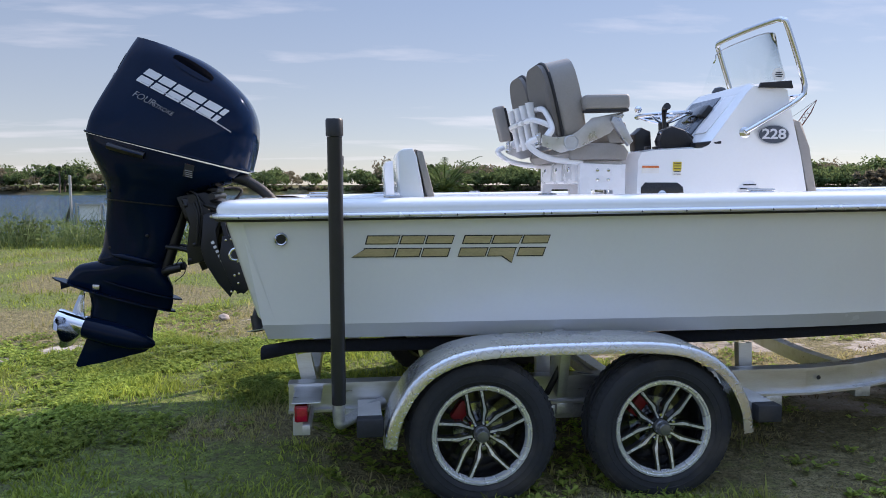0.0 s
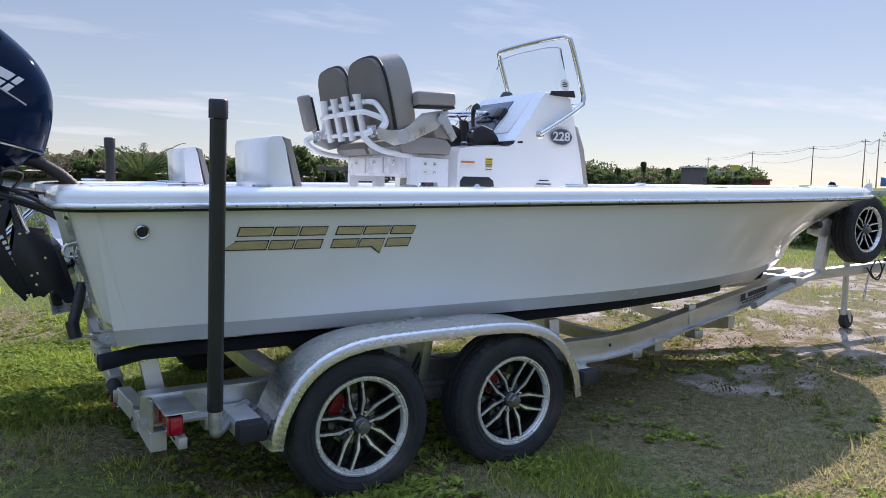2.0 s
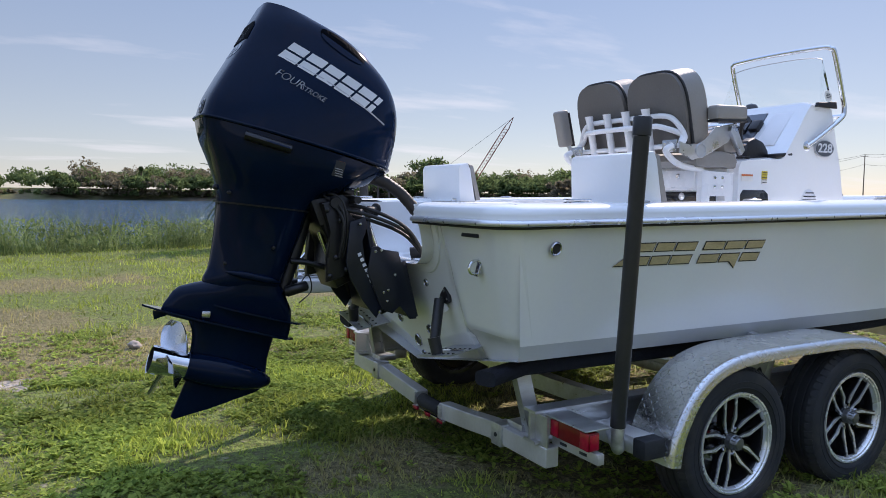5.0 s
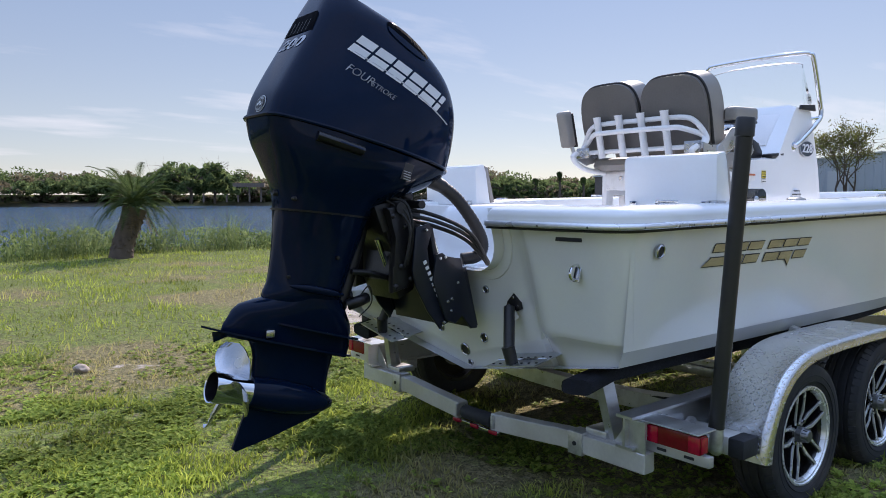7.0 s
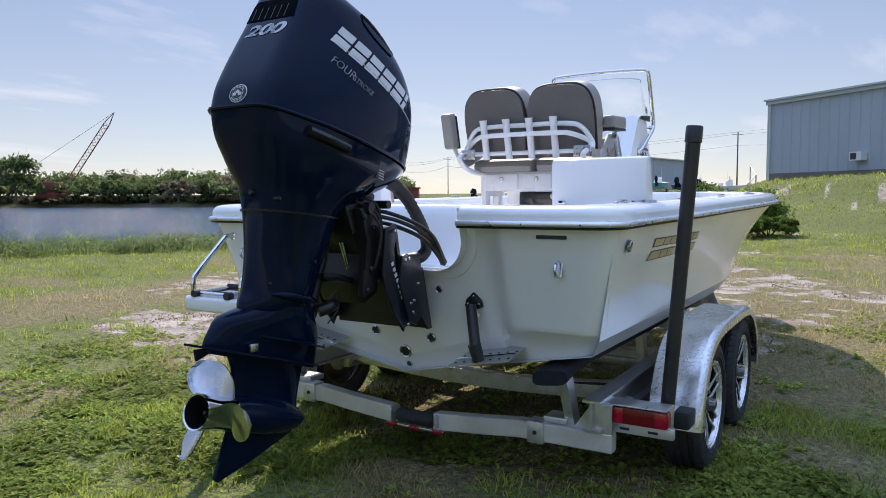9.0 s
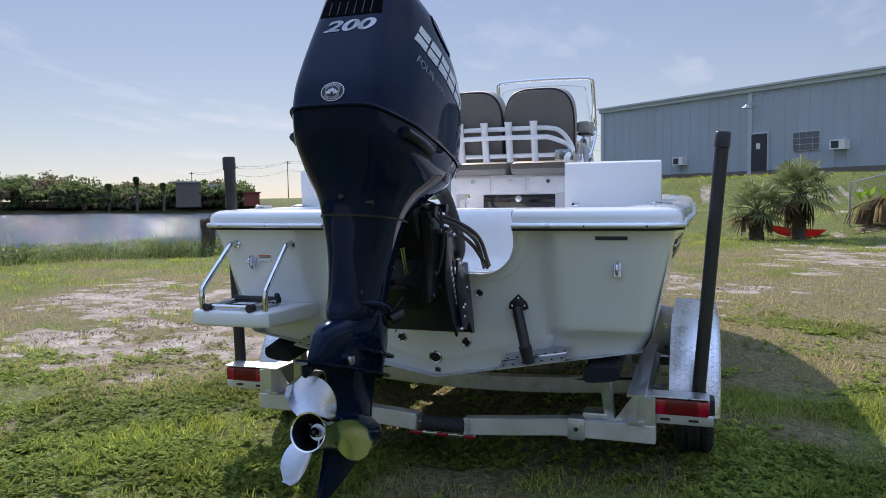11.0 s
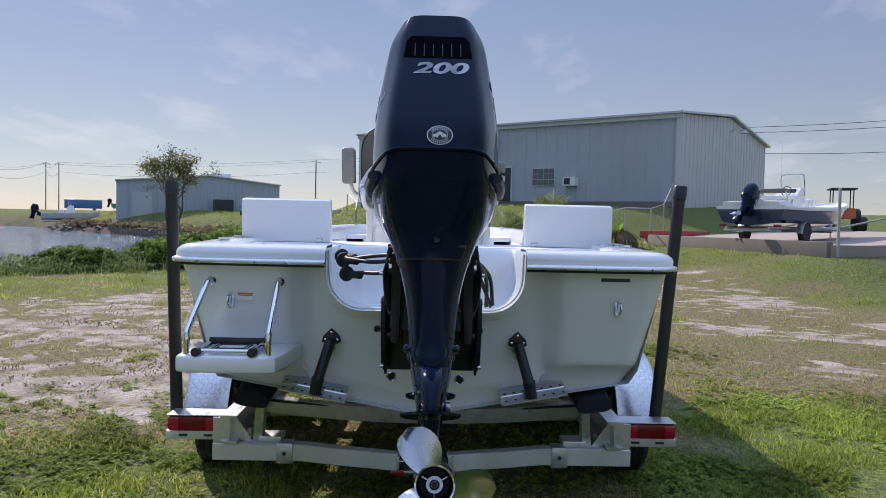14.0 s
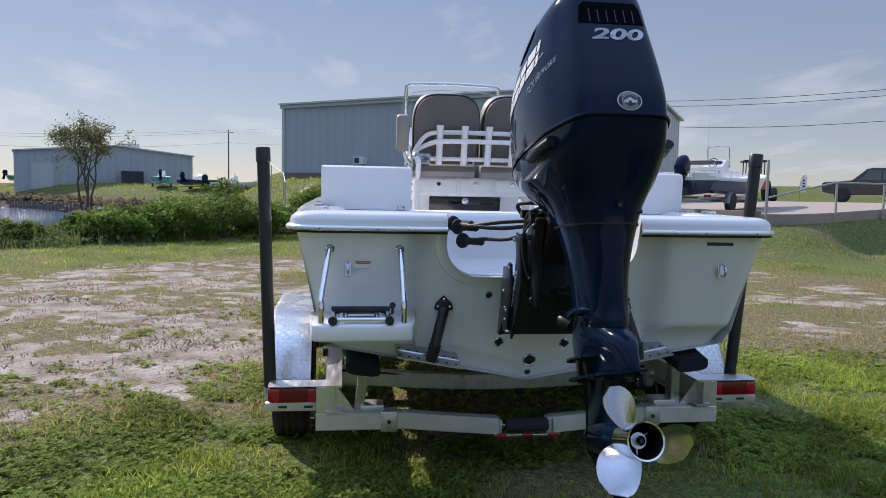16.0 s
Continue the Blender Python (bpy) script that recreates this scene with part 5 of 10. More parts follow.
rod(b, (-0.280, 0.76, 0.928), (-0.280, 1.00, 0.928), 0.012, 12)
wpart("ladder_rung", b, M_CHROME, plat, "chromed ladder rung")
b = bmesh.new()
rod(b, (-0.06, 0.74, 0.938), (-0.06, 1.01, 0.938), 0.017, 12)
wpart("ladder_hinge", b, M_RUBBER, plat, "black rubber hinge bar")
b = bmesh.new()
box(b, (-0.165, 0.875, 0.922), (0.15, 0.19, 0.016), (0, 0, 0), 0.004)
tread = wpart("ladder_tread", b, M_WPOWDER, plat, "pale ladder tread")
for s in (0.155, 0.125):
    for dx, dy, sx, sy in ((0, 0.5, 1, 0), (0, -0.5, 1, 0), (0.5, 0, 0, 1), (-0.5, 0, 0, 1)):
        b = bmesh.new()
        box(b, (-0.165 + dx * (s - 0.035), 0.875 + dy * s, 0.9312), (0.006 if sy else s - 0.03, 0.006 if sx else s, 0.003))
        wpart("grip_strip", b, M_RUBBER, tread, smooth=False)
b = bmesh.new()
bmesh.ops.create_uvsphere(b, u_segments=14, v_segments=10, radius=0.015, matrix=Matrix.Translation((-0.10, 0.73, 0.965)))
rod(b, (-0.10, 0.73, 0.925), (-0.10, 0.73, 0.955), 0.006, 8)
wpart("latch_knob", b, M_RUBBER, plat, "black latch knob")
# capacity label beside the port eye
b = bmesh.new()
x = transom_x(0.865, 1.14) - 0.002
box(b, (x, 0.865, 1.145), (0.003, 0.075, 0.036), (0, 15, 0))
lab = wpart("warning_label", b, M_PAPER, boat, "small white warning label", smooth=False)
b = bmesh.new()
box(b, (x - 0.003, 0.865, 1.158), (0.003, 0.073, 0.010), (0, 15, 0))
wpart("label_band", b, M_ORANGE, lab, smooth=False)
for k in range(4):
    b = bmesh.new()
    box(b, (x - 0.001 + 0.0016 * k, 0.865, 1.148 - 0.006 * k), (0.003, 0.066, 0.0022), (0, 15, 0))
    wpart("label_line", b, M_INK, lab, smooth=False)

# ---- maker's name on the topsides, as plain slanted blocks with a dark edge ----
bmh = bmesh.new()
grid_rows = []
for v in [2 + k / 12 for k in range(13)]:
    grid_rows.append([bmh.verts.new(hull_curve(v, s)) for s in HULL_S])
grid_faces(bmh, grid_rows)
HTREE = BVHTree.FromBMesh(bmh)
bmh.free()
for side in (-1, 1):
    for edge, lift, material in ((0.0045, 0.003, M_INK), (0.0, 0.0045, M_GOLD)):
        for k, (x0, w) in enumerate(((0.600, 0.145), (0.760, 0.105), (0.880, 0.120), (1.055, 0.125), (1.195, 0.130), (1.338, 0.122))):
            sh = 0.030
            z0, z1 = 1.130, 1.226
            cut = 0.021 if k != 4 else 0.0
            pts = [(x0 - edge, z0 - edge), (x0 + w + edge, z0 - edge), (x0 + w + sh + edge, z1 + edge), (x0 + sh - edge, z1 + edge)]
            if k == 0:
                pts = [(x0 - 0.045 - edge, z0 - edge), (x0 + w + edge, z0 - edge), (x0 + w + sh + edge, z1 + edge), (x0 + sh - edge, z1 + edge), (x0 + 0.012 - edge, z0 + 0.032)]
            if k == 4:
                pts = [(x0 - edge, z0 - edge), (x0 + 0.072 - edge, z0 - edge), (x0 + 0.118, z0 - 0.034 - edge), (x0 + w + edge, z0 + 0.03), (x0 + w + sh + edge, z1 + edge), (x0 + sh - edge, z1 + edge)]
            # each block is split by a slanting gap, so that the white hull shows between two bars
            cut_lo, cut_hi = z0 + 0.036 + edge, z0 + 0.062 - edge
            for lo_, hi_ in ((-1.0, cut_lo), (cut_hi, 9.0)):
                b = bmesh.new()
                q = [(x, z) for x, z in pts] if side < 0 else [(2.06 - x, z) for x, z in pts]
                b.faces.new([b.verts.new((x, 2.0, z)) for x, z in q])
                for zz, nz_ in ((lo_, -1), (hi_, 1)):
                    if 0 < zz < 5:
                        bmesh.ops.bisect_plane(b, geom=list(b.verts) + list(b.edges) + list(b.faces), plane_co=(0, 0, zz), plane_no=(0, 0, nz_), clear_outer=True)
                lay_on(b, (HTREE, (0, -1, 0), lift), 0.06)
                if side < 0:
                    for vv in b.verts:
                        vv.co.y = -vv.co.y
                wpart("name_block", b, material, hull, "" if edge else "gold name block", smooth=False)

# rub rail screws
screw_mesh = None
fr = gun_frames()
acc, last = 0.0, None
for p, inw in fr:
    if last is not None:
        acc += (p - last).length
    last = p
    if acc > 0.16 and p.x < 6.6:
        acc = 0.0
        if screw_mesh is None:
            b = bmesh.new()
            bmesh.ops.create_icosphere(b, subdivisions=1, radius=0.0055)
            screw_mesh = bpy.data.meshes.new("rail_screw")
            b.to_mesh(screw_mesh)
            b.free()
            screw_mesh.materials.append(M_INK)
        o = new("rail_screw", screw_mesh)
        o.parent = rub
        o.location = p + inw * -0.043 + Vector((0, 0, 0.010))
# deck hardware: pop-up cleats and rod holder rims on the gunwale
for x, y in ((0.42, -1.07), (2.6, -1.10), (5.2, -0.86), (0.30, 1.05), (2.6, 1.10), (5.2, 0.86), (6.3, -0.45)):
    b = bmesh.new()
    z = 1.305 + 0.014 * x + 0.091
    box(b, (x, y, z), (0.13, 0.035, 0.010), (0, 0, 0), 0.004)
    box(b, (x, y, z + 0.012), (0.15, 0.016, 0.012), (0, 0, 0), 0.005)
    wpart("cleat", b, M_CHROME, boat, "flush chromed cleat")
for x, y in ((0.75, -1.10), (1.5, -1.10), (0.75, 1.08), (1.5, 1.10), (3.9, -1.08)):
    b = bmesh.new()
    lathe(b, [(0.026, 0.0), (0.045, 0.0), (0.044, 0.008), (0.028, 0.012), (0.024, 0.0)], (x, y, 1.305 + 0.014 * x + 0.090), (0, 0, 1), 24, close=False)
    wpart("rod_holder", b, M_STEEL, boat, "steel gunwale rod holder rim")


# fold-up jump seats on the aft deck
for side in (-1, 1):
    t = thing("jump_seat", (0.85, side * 0.83, 1.385), "folded-up white jump seat with a grey cushion on the aft deck", "seat", "jump seats")
    y0, y1 = side * 0.57, side * 1.085
    b = bmesh.new()
    plate(b, [(0.785, 1.388), (0.775, 1.60), (0.785, 1.628), (0.80, 1.635), (0.845, 1.640), (0.865, 1.60), (0.905, 1.388)], min(y0, y1), max(y0, y1), "xz", 0.009)
    wpart("seat_shell", b, M_GEL, t, "white moulded seat back")
    b = bmesh.new()
    plate(b, [(0.872, 1.62), (0.858, 1.635), (0.895, 1.625), (0.955, 1.40), (0.912, 1.395)], min(y0, y1) + 0.015, max(y0, y1) - 0.015, "xz", 0.008)
    wpart("cushion", b, M_GREYL, t, "grey vinyl cushion")
    for dy in (0.06, 0.46):
        b = bmesh.new()
        box(b, (0.778, side * (0.57 + dy), 1.400), (0.012, 0.04, 0.025), (0, 0, 0), 0.003)
        wpart("hinge", b, M_CHROME, t, "small steel hinge")

# ---- helm console ----
console = thing("helm_console", (2.8, 0, 0.96), "white moulded helm console with dash, wheel and windshield", "console")
prof = [(2.215, 0.955), (2.205, 1.62), (2.225, 1.665), (2.30, 1.68), (2.60, 1.70), (2.645, 1.72), (2.905, 2.045), (2.945, 2.082), (3.12, 2.078), (3.165, 2.055), (3.188, 1.95), (3.265, 1.65), (3.32, 1.38), (3.35, 0.955)]
b = bmesh.new()
rows = []
n = 14
for k in range(n + 1):
    t = -1 + 2 * k / n
    row = []
    for x, z in prof:
        hw = 0.415 - 0.022 * max(0, (z - 1.70) / 0.37) - 0.010 * max(0, 1.4 - z)
        e = max(0.0, (abs(t) - 0.85) / 0.15)
        rin = 0.020 * (1 - math.sqrt(max(0, 1 - e * e)))
        cx, cz = 2.85, 1.5
        d = Vector((x - cx, z - cz)).normalized() * rin if z > 0.96 else Vector((0, 0))
        row.append(b.verts.new((x - d.x, t * hw, z - d.y)))
    rows.append(row)
grid_faces(b, rows)
for row in (rows[0], rows[-1]):
    b.faces.new(row)
body = wpart("console_body", b, M_GEL, console, "glossy white console moulding", sharp=40)
# dark dash set in the sloping face, with screen, switches and compass
DS = Vector((0.27, 0, 0.325)).normalized()
DN = Vector((-0.325, 0, 0.27)).normalized()


def dash_at(u, y, lift):
    """A place on the sloping dash: u up the slope."""
    p = Vector((2.645, y, 1.72)) + DS * u + DN * lift
    return p


def dash_box(name, u, y, su, sy, h, material, parent, bevel=0.006, label=""):
    bb = bmesh.new()
    c = dash_at(u, y, h / 2)
    box(bb, c, (su, sy, h), (0, -50.3, 0), bevel)
    return wpart(name, bb, material, parent, label)


dash = dash_box("dash_panel", 0.212, 0.10, 0.36, 0.40, 0.014, M_DASH, console, 0.006, "dark blue-black dash panel")
dash_box("display", 0.26, 0.08, 0.13, 0.19, 0.034, M_TINT, dash, 0.01, "black navigation display")
dash_box("gauge_pod", 0.26, -0.075, 0.09, 0.08, 0.045, M_CAST, dash, 0.012)
for k in range(8):
    dash_box("switch", 0.085, -0.07 + 0.042 * k, 0.020, 0.020, 0.030, M_CHROME, dash, 0.003, "small chromed switch")
dash_box("glove_lid", 0.235, -0.225, 0.30, 0.155, 0.008, M_LINER, console, 0.003, "white glove box lid")
b = bmesh.new()
box(b, (2.665, -0.135, 1.765), (0.03, 0.07, 0.09), (0, -50, 0), 0.008)
wpart("key_panel", b, M_CAST, console, "small black key panel")
b = bmesh.new()
lathe(b, [(0.052, 0.0), (0.050, 0.02), (0.034, 0.045), (0.0, 0.056)], (2.995, 0.13, 2.072), (0, 0, 1), 20)
wpart("compass", b, M_TINT, console, "black domed compass")
# controls on the ledge
b = bmesh.new()
plate(b, [(2.40, 1.69), (2.385, 1.735), (2.41, 1.80), (2.47, 1.825), (2.55, 1.80), (2.60, 1.745), (2.61, 1.70)], -0.335, -0.245, "xz", 0.016)
thr = wpart("throttle", b, M_CAST, console, "black throttle control box")
b = bmesh.new()
box(b, (2.415, -0.292, 1.75), (0.02, 0.060, 0.075), (0, -15, 0), 0.006)
wpart("throttle_face", b, M_STEEL, thr, "silver throttle face")
b = bmesh.new()
tube(b, [(2.46, -0.235, 1.79), (2.46, -0.225, 1.87), (2.45, -0.25, 1.93), (2.45, -0.29, 1.945)], [0.013, 0.012, 0.018, 0.022], 10, 6)
wpart("throttle_lever", b, M_CAST, thr, "black throttle lever")
b = bmesh.new()
plate(b, [(2.29, 1.68), (2.28, 1.78), (2.33, 1.825), (2.39, 1.80), (2.40, 1.68)], -0.20, -0.10, "xz", 0.016)
wpart("binnacle", b, M_CAST, console, "black control binnacle")
b = bmesh.new()
box(b, (2.66, -0.375, 1.715), (0.17, 0.075, 0.030), (0, -6, 0), 0.010)
wpart("stereo", b, M_CAST, console, "black flat control on the ledge")
for x in (2.30, 2.35):
    b = bmesh.new()
    box(b, (x, -0.36, 1.690), (0.022, 0.05, 0.016), (0, 0, 0), 0.004)
    wpart("ledge_switch", b, M_CAST, console)
# steering wheel
wheel_c = Vector((2.585, 0.08, 1.928))
wn_ = Vector((-0.06, 0, 0.99)).normalized()
wa, wb_ = frame_at(wn_)
b = bmesh.new()
tube(b, [wheel_c + (wa * math.cos(t) + wb_ * math.sin(t)) * 0.172 for t in [2 * math.pi * k / 40 for k in range(41)]], 0.013, 10, caps=False)
sw = wpart("steering_wheel", b, M_CHROME, console, "polished steel steering wheel")
for k in range(5):
    a = 2 * math.pi * k / 5 + 0.3
    d = wa * math.cos(a) + wb_ * math.sin(a)
    b = bmesh.new()
    tube(b, [wheel_c + d * 0.165, wheel_c + d * 0.08 - wn_ * 0.035, wheel_c - wn_ * 0.06], 0.008, 8, 5)
    wpart("spoke", b, M_CHROME, sw)
b = bmesh.new()
rod(b, wheel_c - wn_ * 0.045, wheel_c - wn_ * 0.19, 0.034, 16)
wpart("helm_hub", b, M_CAST, sw, "black helm hub")
b = bmesh.new()
bmesh.ops.create_uvsphere(b, u_segments=14, v_segments=10, radius=0.024, matrix=Matrix.Translation(wheel_c - wb_ * 0.17 * (1 if (wb_.x > 0) else -1) + wn_ * 0.045))
wpart("spinner_knob", b, M_CHROME, sw, "chromed spinner knob")
# windshield: a shallow curved clear sheet with turned-back ends
b = bmesh.new()
rows = []
for i in range(9):
    w = i / 8
    row = []
    for k in range(25):
        t = -1 + 2 * k / 24
        y = max(-1.0, min(1.0, t / 0.8)) * (0.412 - 0.050 * w)
        end = max(0.0, (abs(t) - 0.80) / 0.20)
        h = (0.345 - 0.030 * min(1.0, abs(t) / 0.8) ** 3 - 0.03 * end) * w
        row.append((3.175 - 0.075 * w - 0.020 * (t / 0.8) ** 2 * (abs(t) < 0.8) - 0.020 * (abs(t) >= 0.8) - 0.165 * end * (1 - w) ** 0.8, y, 2.066 + h))
    rows.append(row)
for dx in (0.0, 0.005):
    grid_faces(b, [[b.verts.new((x + dx, y, z)) for x, y, z in r] for r in rows])
shield = wpart("windshield", b, M_GLASS, console, "clear acrylic windshield", sharp=15)
shield.visible_shadow = False
b = bmesh.new()
tube(b, [(x - 0.003, y, z) for x, y, z in rows[8]], 0.0035, 6)
wpart("windshield_edge", b, M_SILVER, console)
for side in (-1, 1):
    b = bmesh.new()
    plate(b, [(2.965, 2.050), (2.975, 2.078), (3.165, 2.094), (3.178, 2.048)], side * 0.396, side * 0.420, "xz", 0.004)
    plate(b, [(side * 0.26, 2.066), (side * 0.26, 2.078), (side * 0.405, 2.094), (side * 0.405, 2.05)], 3.150, 3.172, "yz", 0.003)
    wpart("windshield_seal", b, M_PIPING, console, "black rubber seal")
b = bmesh.new()
lathe(b, [(0.0, 0.0), (0.040, 0.0), (0.0395, 0.0015)], (3.085, -0.410, 2.128), (0.0, -0.99, 0.14), 24)
stick = wpart("shield_sticker", b, M_PAPER, console, "round maker's sticker on the windshield")
for k in range(3):
    b = bmesh.new()
    box(b, (3.085, -0.4115 + 0.0017 * (1 - k), 2.140 - 0.012 * k), (0.05 - 0.012 * abs(k - 1), 0.003, 0.006), (-8, 0, 0))
    wpart("sticker_bar", b, M_INK, stick, smooth=False)
# chromed rail round the windshield
b = bmesh.new()
pts = [(2.885, -0.415, 1.785), (2.95, -0.425, 1.825), (3.20, -0.425, 1.975), (3.245, -0.425, 2.04), (3.225, -0.42, 2.14), (3.125, -0.415, 2.415), (3.108, -0.395, 2.448), (3.100, -0.34, 2.462), (3.10, 0.0, 2.470),
       (3.100, 0.34, 2.462), (3.108, 0.395, 2.448), (3.125, 0.415, 2.415), (3.225, 0.42, 2.14), (3.245, 0.425, 2.04), (3.20, 0.425, 1.975), (2.95, 0.425, 1.825), (2.885, 0.415, 1.785)]
tube(b, pts, 0.0165, 12, 6)
rail = wpart("grab_rail", b, M_CHROME, console, "bright steel grab rail over the windshield")
for side in (-1, 1):
    b = bmesh.new()
    lathe(b, [(0.0, 0.0), (0.034, 0.0), (0.034, 0.006), (0.02, 0.012)], (2.885, side * 0.403, 1.783), (0, side, 0), 20)
    wpart("rail_foot", b, M_CHROME, rail)
    b = bmesh.new()
    rod(b, (3.17, side * 0.37, 1.995), (3.215, side * 0.425, 2.0), 0.014, 10)
    wpart("rail_standoff", b, M_CHROME, rail)
# model number on an oval badge, both sides
for side in (-1, 1):
    hw = 0.415 - 0.022 * (1.775 - 1.70) / 0.37
    b = bmesh.new()
    pts = [(3.065 + 0.101 * math.cos(a), 1.773 + 0.058 * math.sin(a)) for a in [2 * math.pi * k / 36 for k in range(36)]]
    plate(b, pts, side * (hw + 0.001), side * (hw + 0.006), "xz")
    badge = wpart("badge", b, M_SILVER, console, "oval badge with the model number")
    b = bmesh.new()
    plate(b, [(3.065 + (x - 3.065) * 0.93, 1.773 + (z - 1.773) * 0.90) for x, z in pts], side * (hw + 0.004), side * (hw + 0.0085), "xz")
    wpart("badge_field", b, M_DASH, badge)
    m = Matrix.Translation((3.065, side * (hw + 0.010), 1.773)) @ pose(0, 0, 0, 90, 0, 0 if side < 0 else 180) @ Matrix.Scale(1.25, 4, (1, 0, 0))
    words("228", 0.083, M_WHITE, badge, m, name="lettering", extrude=0.001, bold=0.0018)
    # round louvred vent low on the side
    b = bmesh.new()
    lathe(b, [(0.0, 0.030), (0.045, 0.026), (0.078, 0.010), (0.082, 0.0)], (2.92, side * 0.405, 1.415), (0, side, 0), 28)
    vent = wpart("side_vent", b, M_WPOWDER, console, "round white louvred vent")
    for k in range(5):
        dz = 0.024 * (k - 1.6)
        w = math.sqrt(max(0.0, 0.070 ** 2 - dz ** 2))
        line = []
        for i in range(9):
            u = w * (-1 + i / 4)
            line.append((2.92 + u, side * (0.4075 + float(np.interp(math.hypot(u, dz), (0.0, 0.045, 0.078, 0.082), (0.030, 0.026, 0.010, 0.0)))), 1.415 + dz))
        b = bmesh.new()
        tube(b, line, 0.0045, 6)
        wpart("louvre", b, M_INK, vent, "dark louvre slot")
    # warning labels and storage door on the lower aft corner
    b = bmesh.new()
    box(b, (2.465, side * 0.4165, 1.580), (0.052, 0.004, 0.052))
    y_l = wpart("yellow_label", b, M_YELLOW, console, "yellow warning label", smooth=False)
    b = bmesh.new()
    box(b, (2.465, side * 0.4165, 1.538), (0.052, 0.004, 0.026))
    wpart("white_label", b, M_PAPER, console, smooth=False)
    for k in range(5):
        b = bmesh.new()
        box(b, (2.465, side * 0.4185, 1.598 - 0.016 * k), (0.044, 0.003, 0.004))
        wpart("label_line", b, M_INK, y_l, smooth=False)
    b = bmesh.new()
    box(b, (2.30, side * 0.4155, 1.560), (0.105, 0.004, 0.044))
    o_l = wpart("notice_label", b, M_PAPER, console, "white label with an orange head", smooth=False)
    b = bmesh.new()
    box(b, (2.30, side * 0.4175, 1.576), (0.103, 0.003, 0.012))
    wpart("label_band", b, M_ORANGE, o_l, smooth=False)
    b = bmesh.new()
    plate(b, [(2.245, 1.36), (2.245, 1.455), (2.27, 1.485), (2.47, 1.485), (2.505, 1.46), (2.52, 1.36)], side * 0.4085, side * 0.4165, "xz", 0.003)
    wpart("storage_door", b, M_TINT, console, "dark tinted storage door")
    b = bmesh.new()
    plate(b, [(2.23, 1.34), (2.23, 1.47), (2.262, 1.502), (2.475, 1.502), (2.52, 1.472), (2.54, 1.34)], side * 0.406, side * 0.4125, "xz", 0.003)
    wpart("door_frame", b, M_GEL, console)
    b = bmesh.new()
    lathe(b, [(0.0, 0.010), (0.018, 0.010), (0.028, 0.005), (0.029, 0.0)], (2.375, side * 0.4165, 1.41), (0, side, 0), 20)
    wpart("door_latch", b, M_CHROME, console, "round chromed latch")
# tinted storage door low on the console's aft face
b = bmesh.new()
box(b, (2.208, 0.02, 1.415), (0.014, 0.56, 0.115), (0, 0, 0), 0.005)
aft_door = wpart("aft_door", b, M_TINT, console, "dark tinted storage door")
b = bmesh.new()
lathe(b, [(0.0, 0.010), (0.018, 0.010), (0.026, 0.005), (0.027, 0.0)], (2.201, 0.02, 1.440), (-1, 0, 0), 18)
wpart("door_latch", b, M_CHROME, aft_door, "round chromed latch")
# grey seat back on the console's fore side
b = bmesh.new()
plate(b, [(3.235, 1.84), (3.255, 1.875), (3.30, 1.86), (3.355, 1.70), (3.435, 1.38), (3.445, 1.20), (3.40, 1.20), (3.395, 1.36)], -0.33, 0.33, "xz", 0.02)
wpart("fore_cushion", b, M_GREYL, console, "grey vinyl backrest on the console")

# ---- leaning post with two seats ----
post = thing("leaning_post", (1.9, 0, 0.96), "white leaning post with two grey upholstered helm seats and rod holders", "seat")
for side in (-1, 1):
    b = bmesh.new()
    plate(b, [(1.855, 0.96), (1.905, 0.96), (1.91, 1.46), (2.075, 1.46), (2.08, 0.96), (2.14, 0.96), (2.14, 1.59), (1.86, 1.60)], side * 0.405, side * 0.455, "xz", 0.018)
    wpart("side_frame", b, M_WPOWDER, post, "white powder-coated side frame")
    b = bmesh.new()
    tube(b, [(1.88, side * 0.43, 1.600), (1.72, side * 0.44, 1.615), (1.62, side * 0.45, 1.645), (1.555, side * 0.455, 1.70), (1.60, side * 0.46, 1.73)], 0.018, 12, 6)
    wpart("seat_bracket", b, M_WPOWDER, post)
    for x, z in ((1.965, 1.555), (2.03, 1.555), (1.965, 1.50), (2.03, 1.50)):
        b = bmesh.new()
        lathe(b, [(0, 0.006), (0.010, 0.005), (0.011, 0)], (x, side * 0.455, z), (0, side, 0), 10)
        wpart("bolt", b, M_CHROME, post)
b = bmesh.new()
box(b, (1.995, 0, 1.545), (0.27, 0.83, 0.135), (0, 0, 0), 0.008)
cab = wpart("tackle_cabinet", b, M_WPOWDER, post, "white tackle cabinet")
for y, w in ((0.275, 0.26), (0.0, 0.225), (-0.275, 0.26)):
    b = bmesh.new()
    box(b, (1.855, y, 1.545), (0.014, w, 0.105), (0, 0, 0), 0.005)
    dr = wpart("drawer", b, M_WPOWDER, post, "white tackle drawer")
    b = bmesh.new()
    lathe(b, [(0.0, 0.008), (0.012, 0.008), (0.017, 0.004), (0.018, 0.0)], (1.848, y, 1.560), (-1, 0, 0), 16)
    wpart("latch", b, M_CHROME, dr, "round chromed latch")
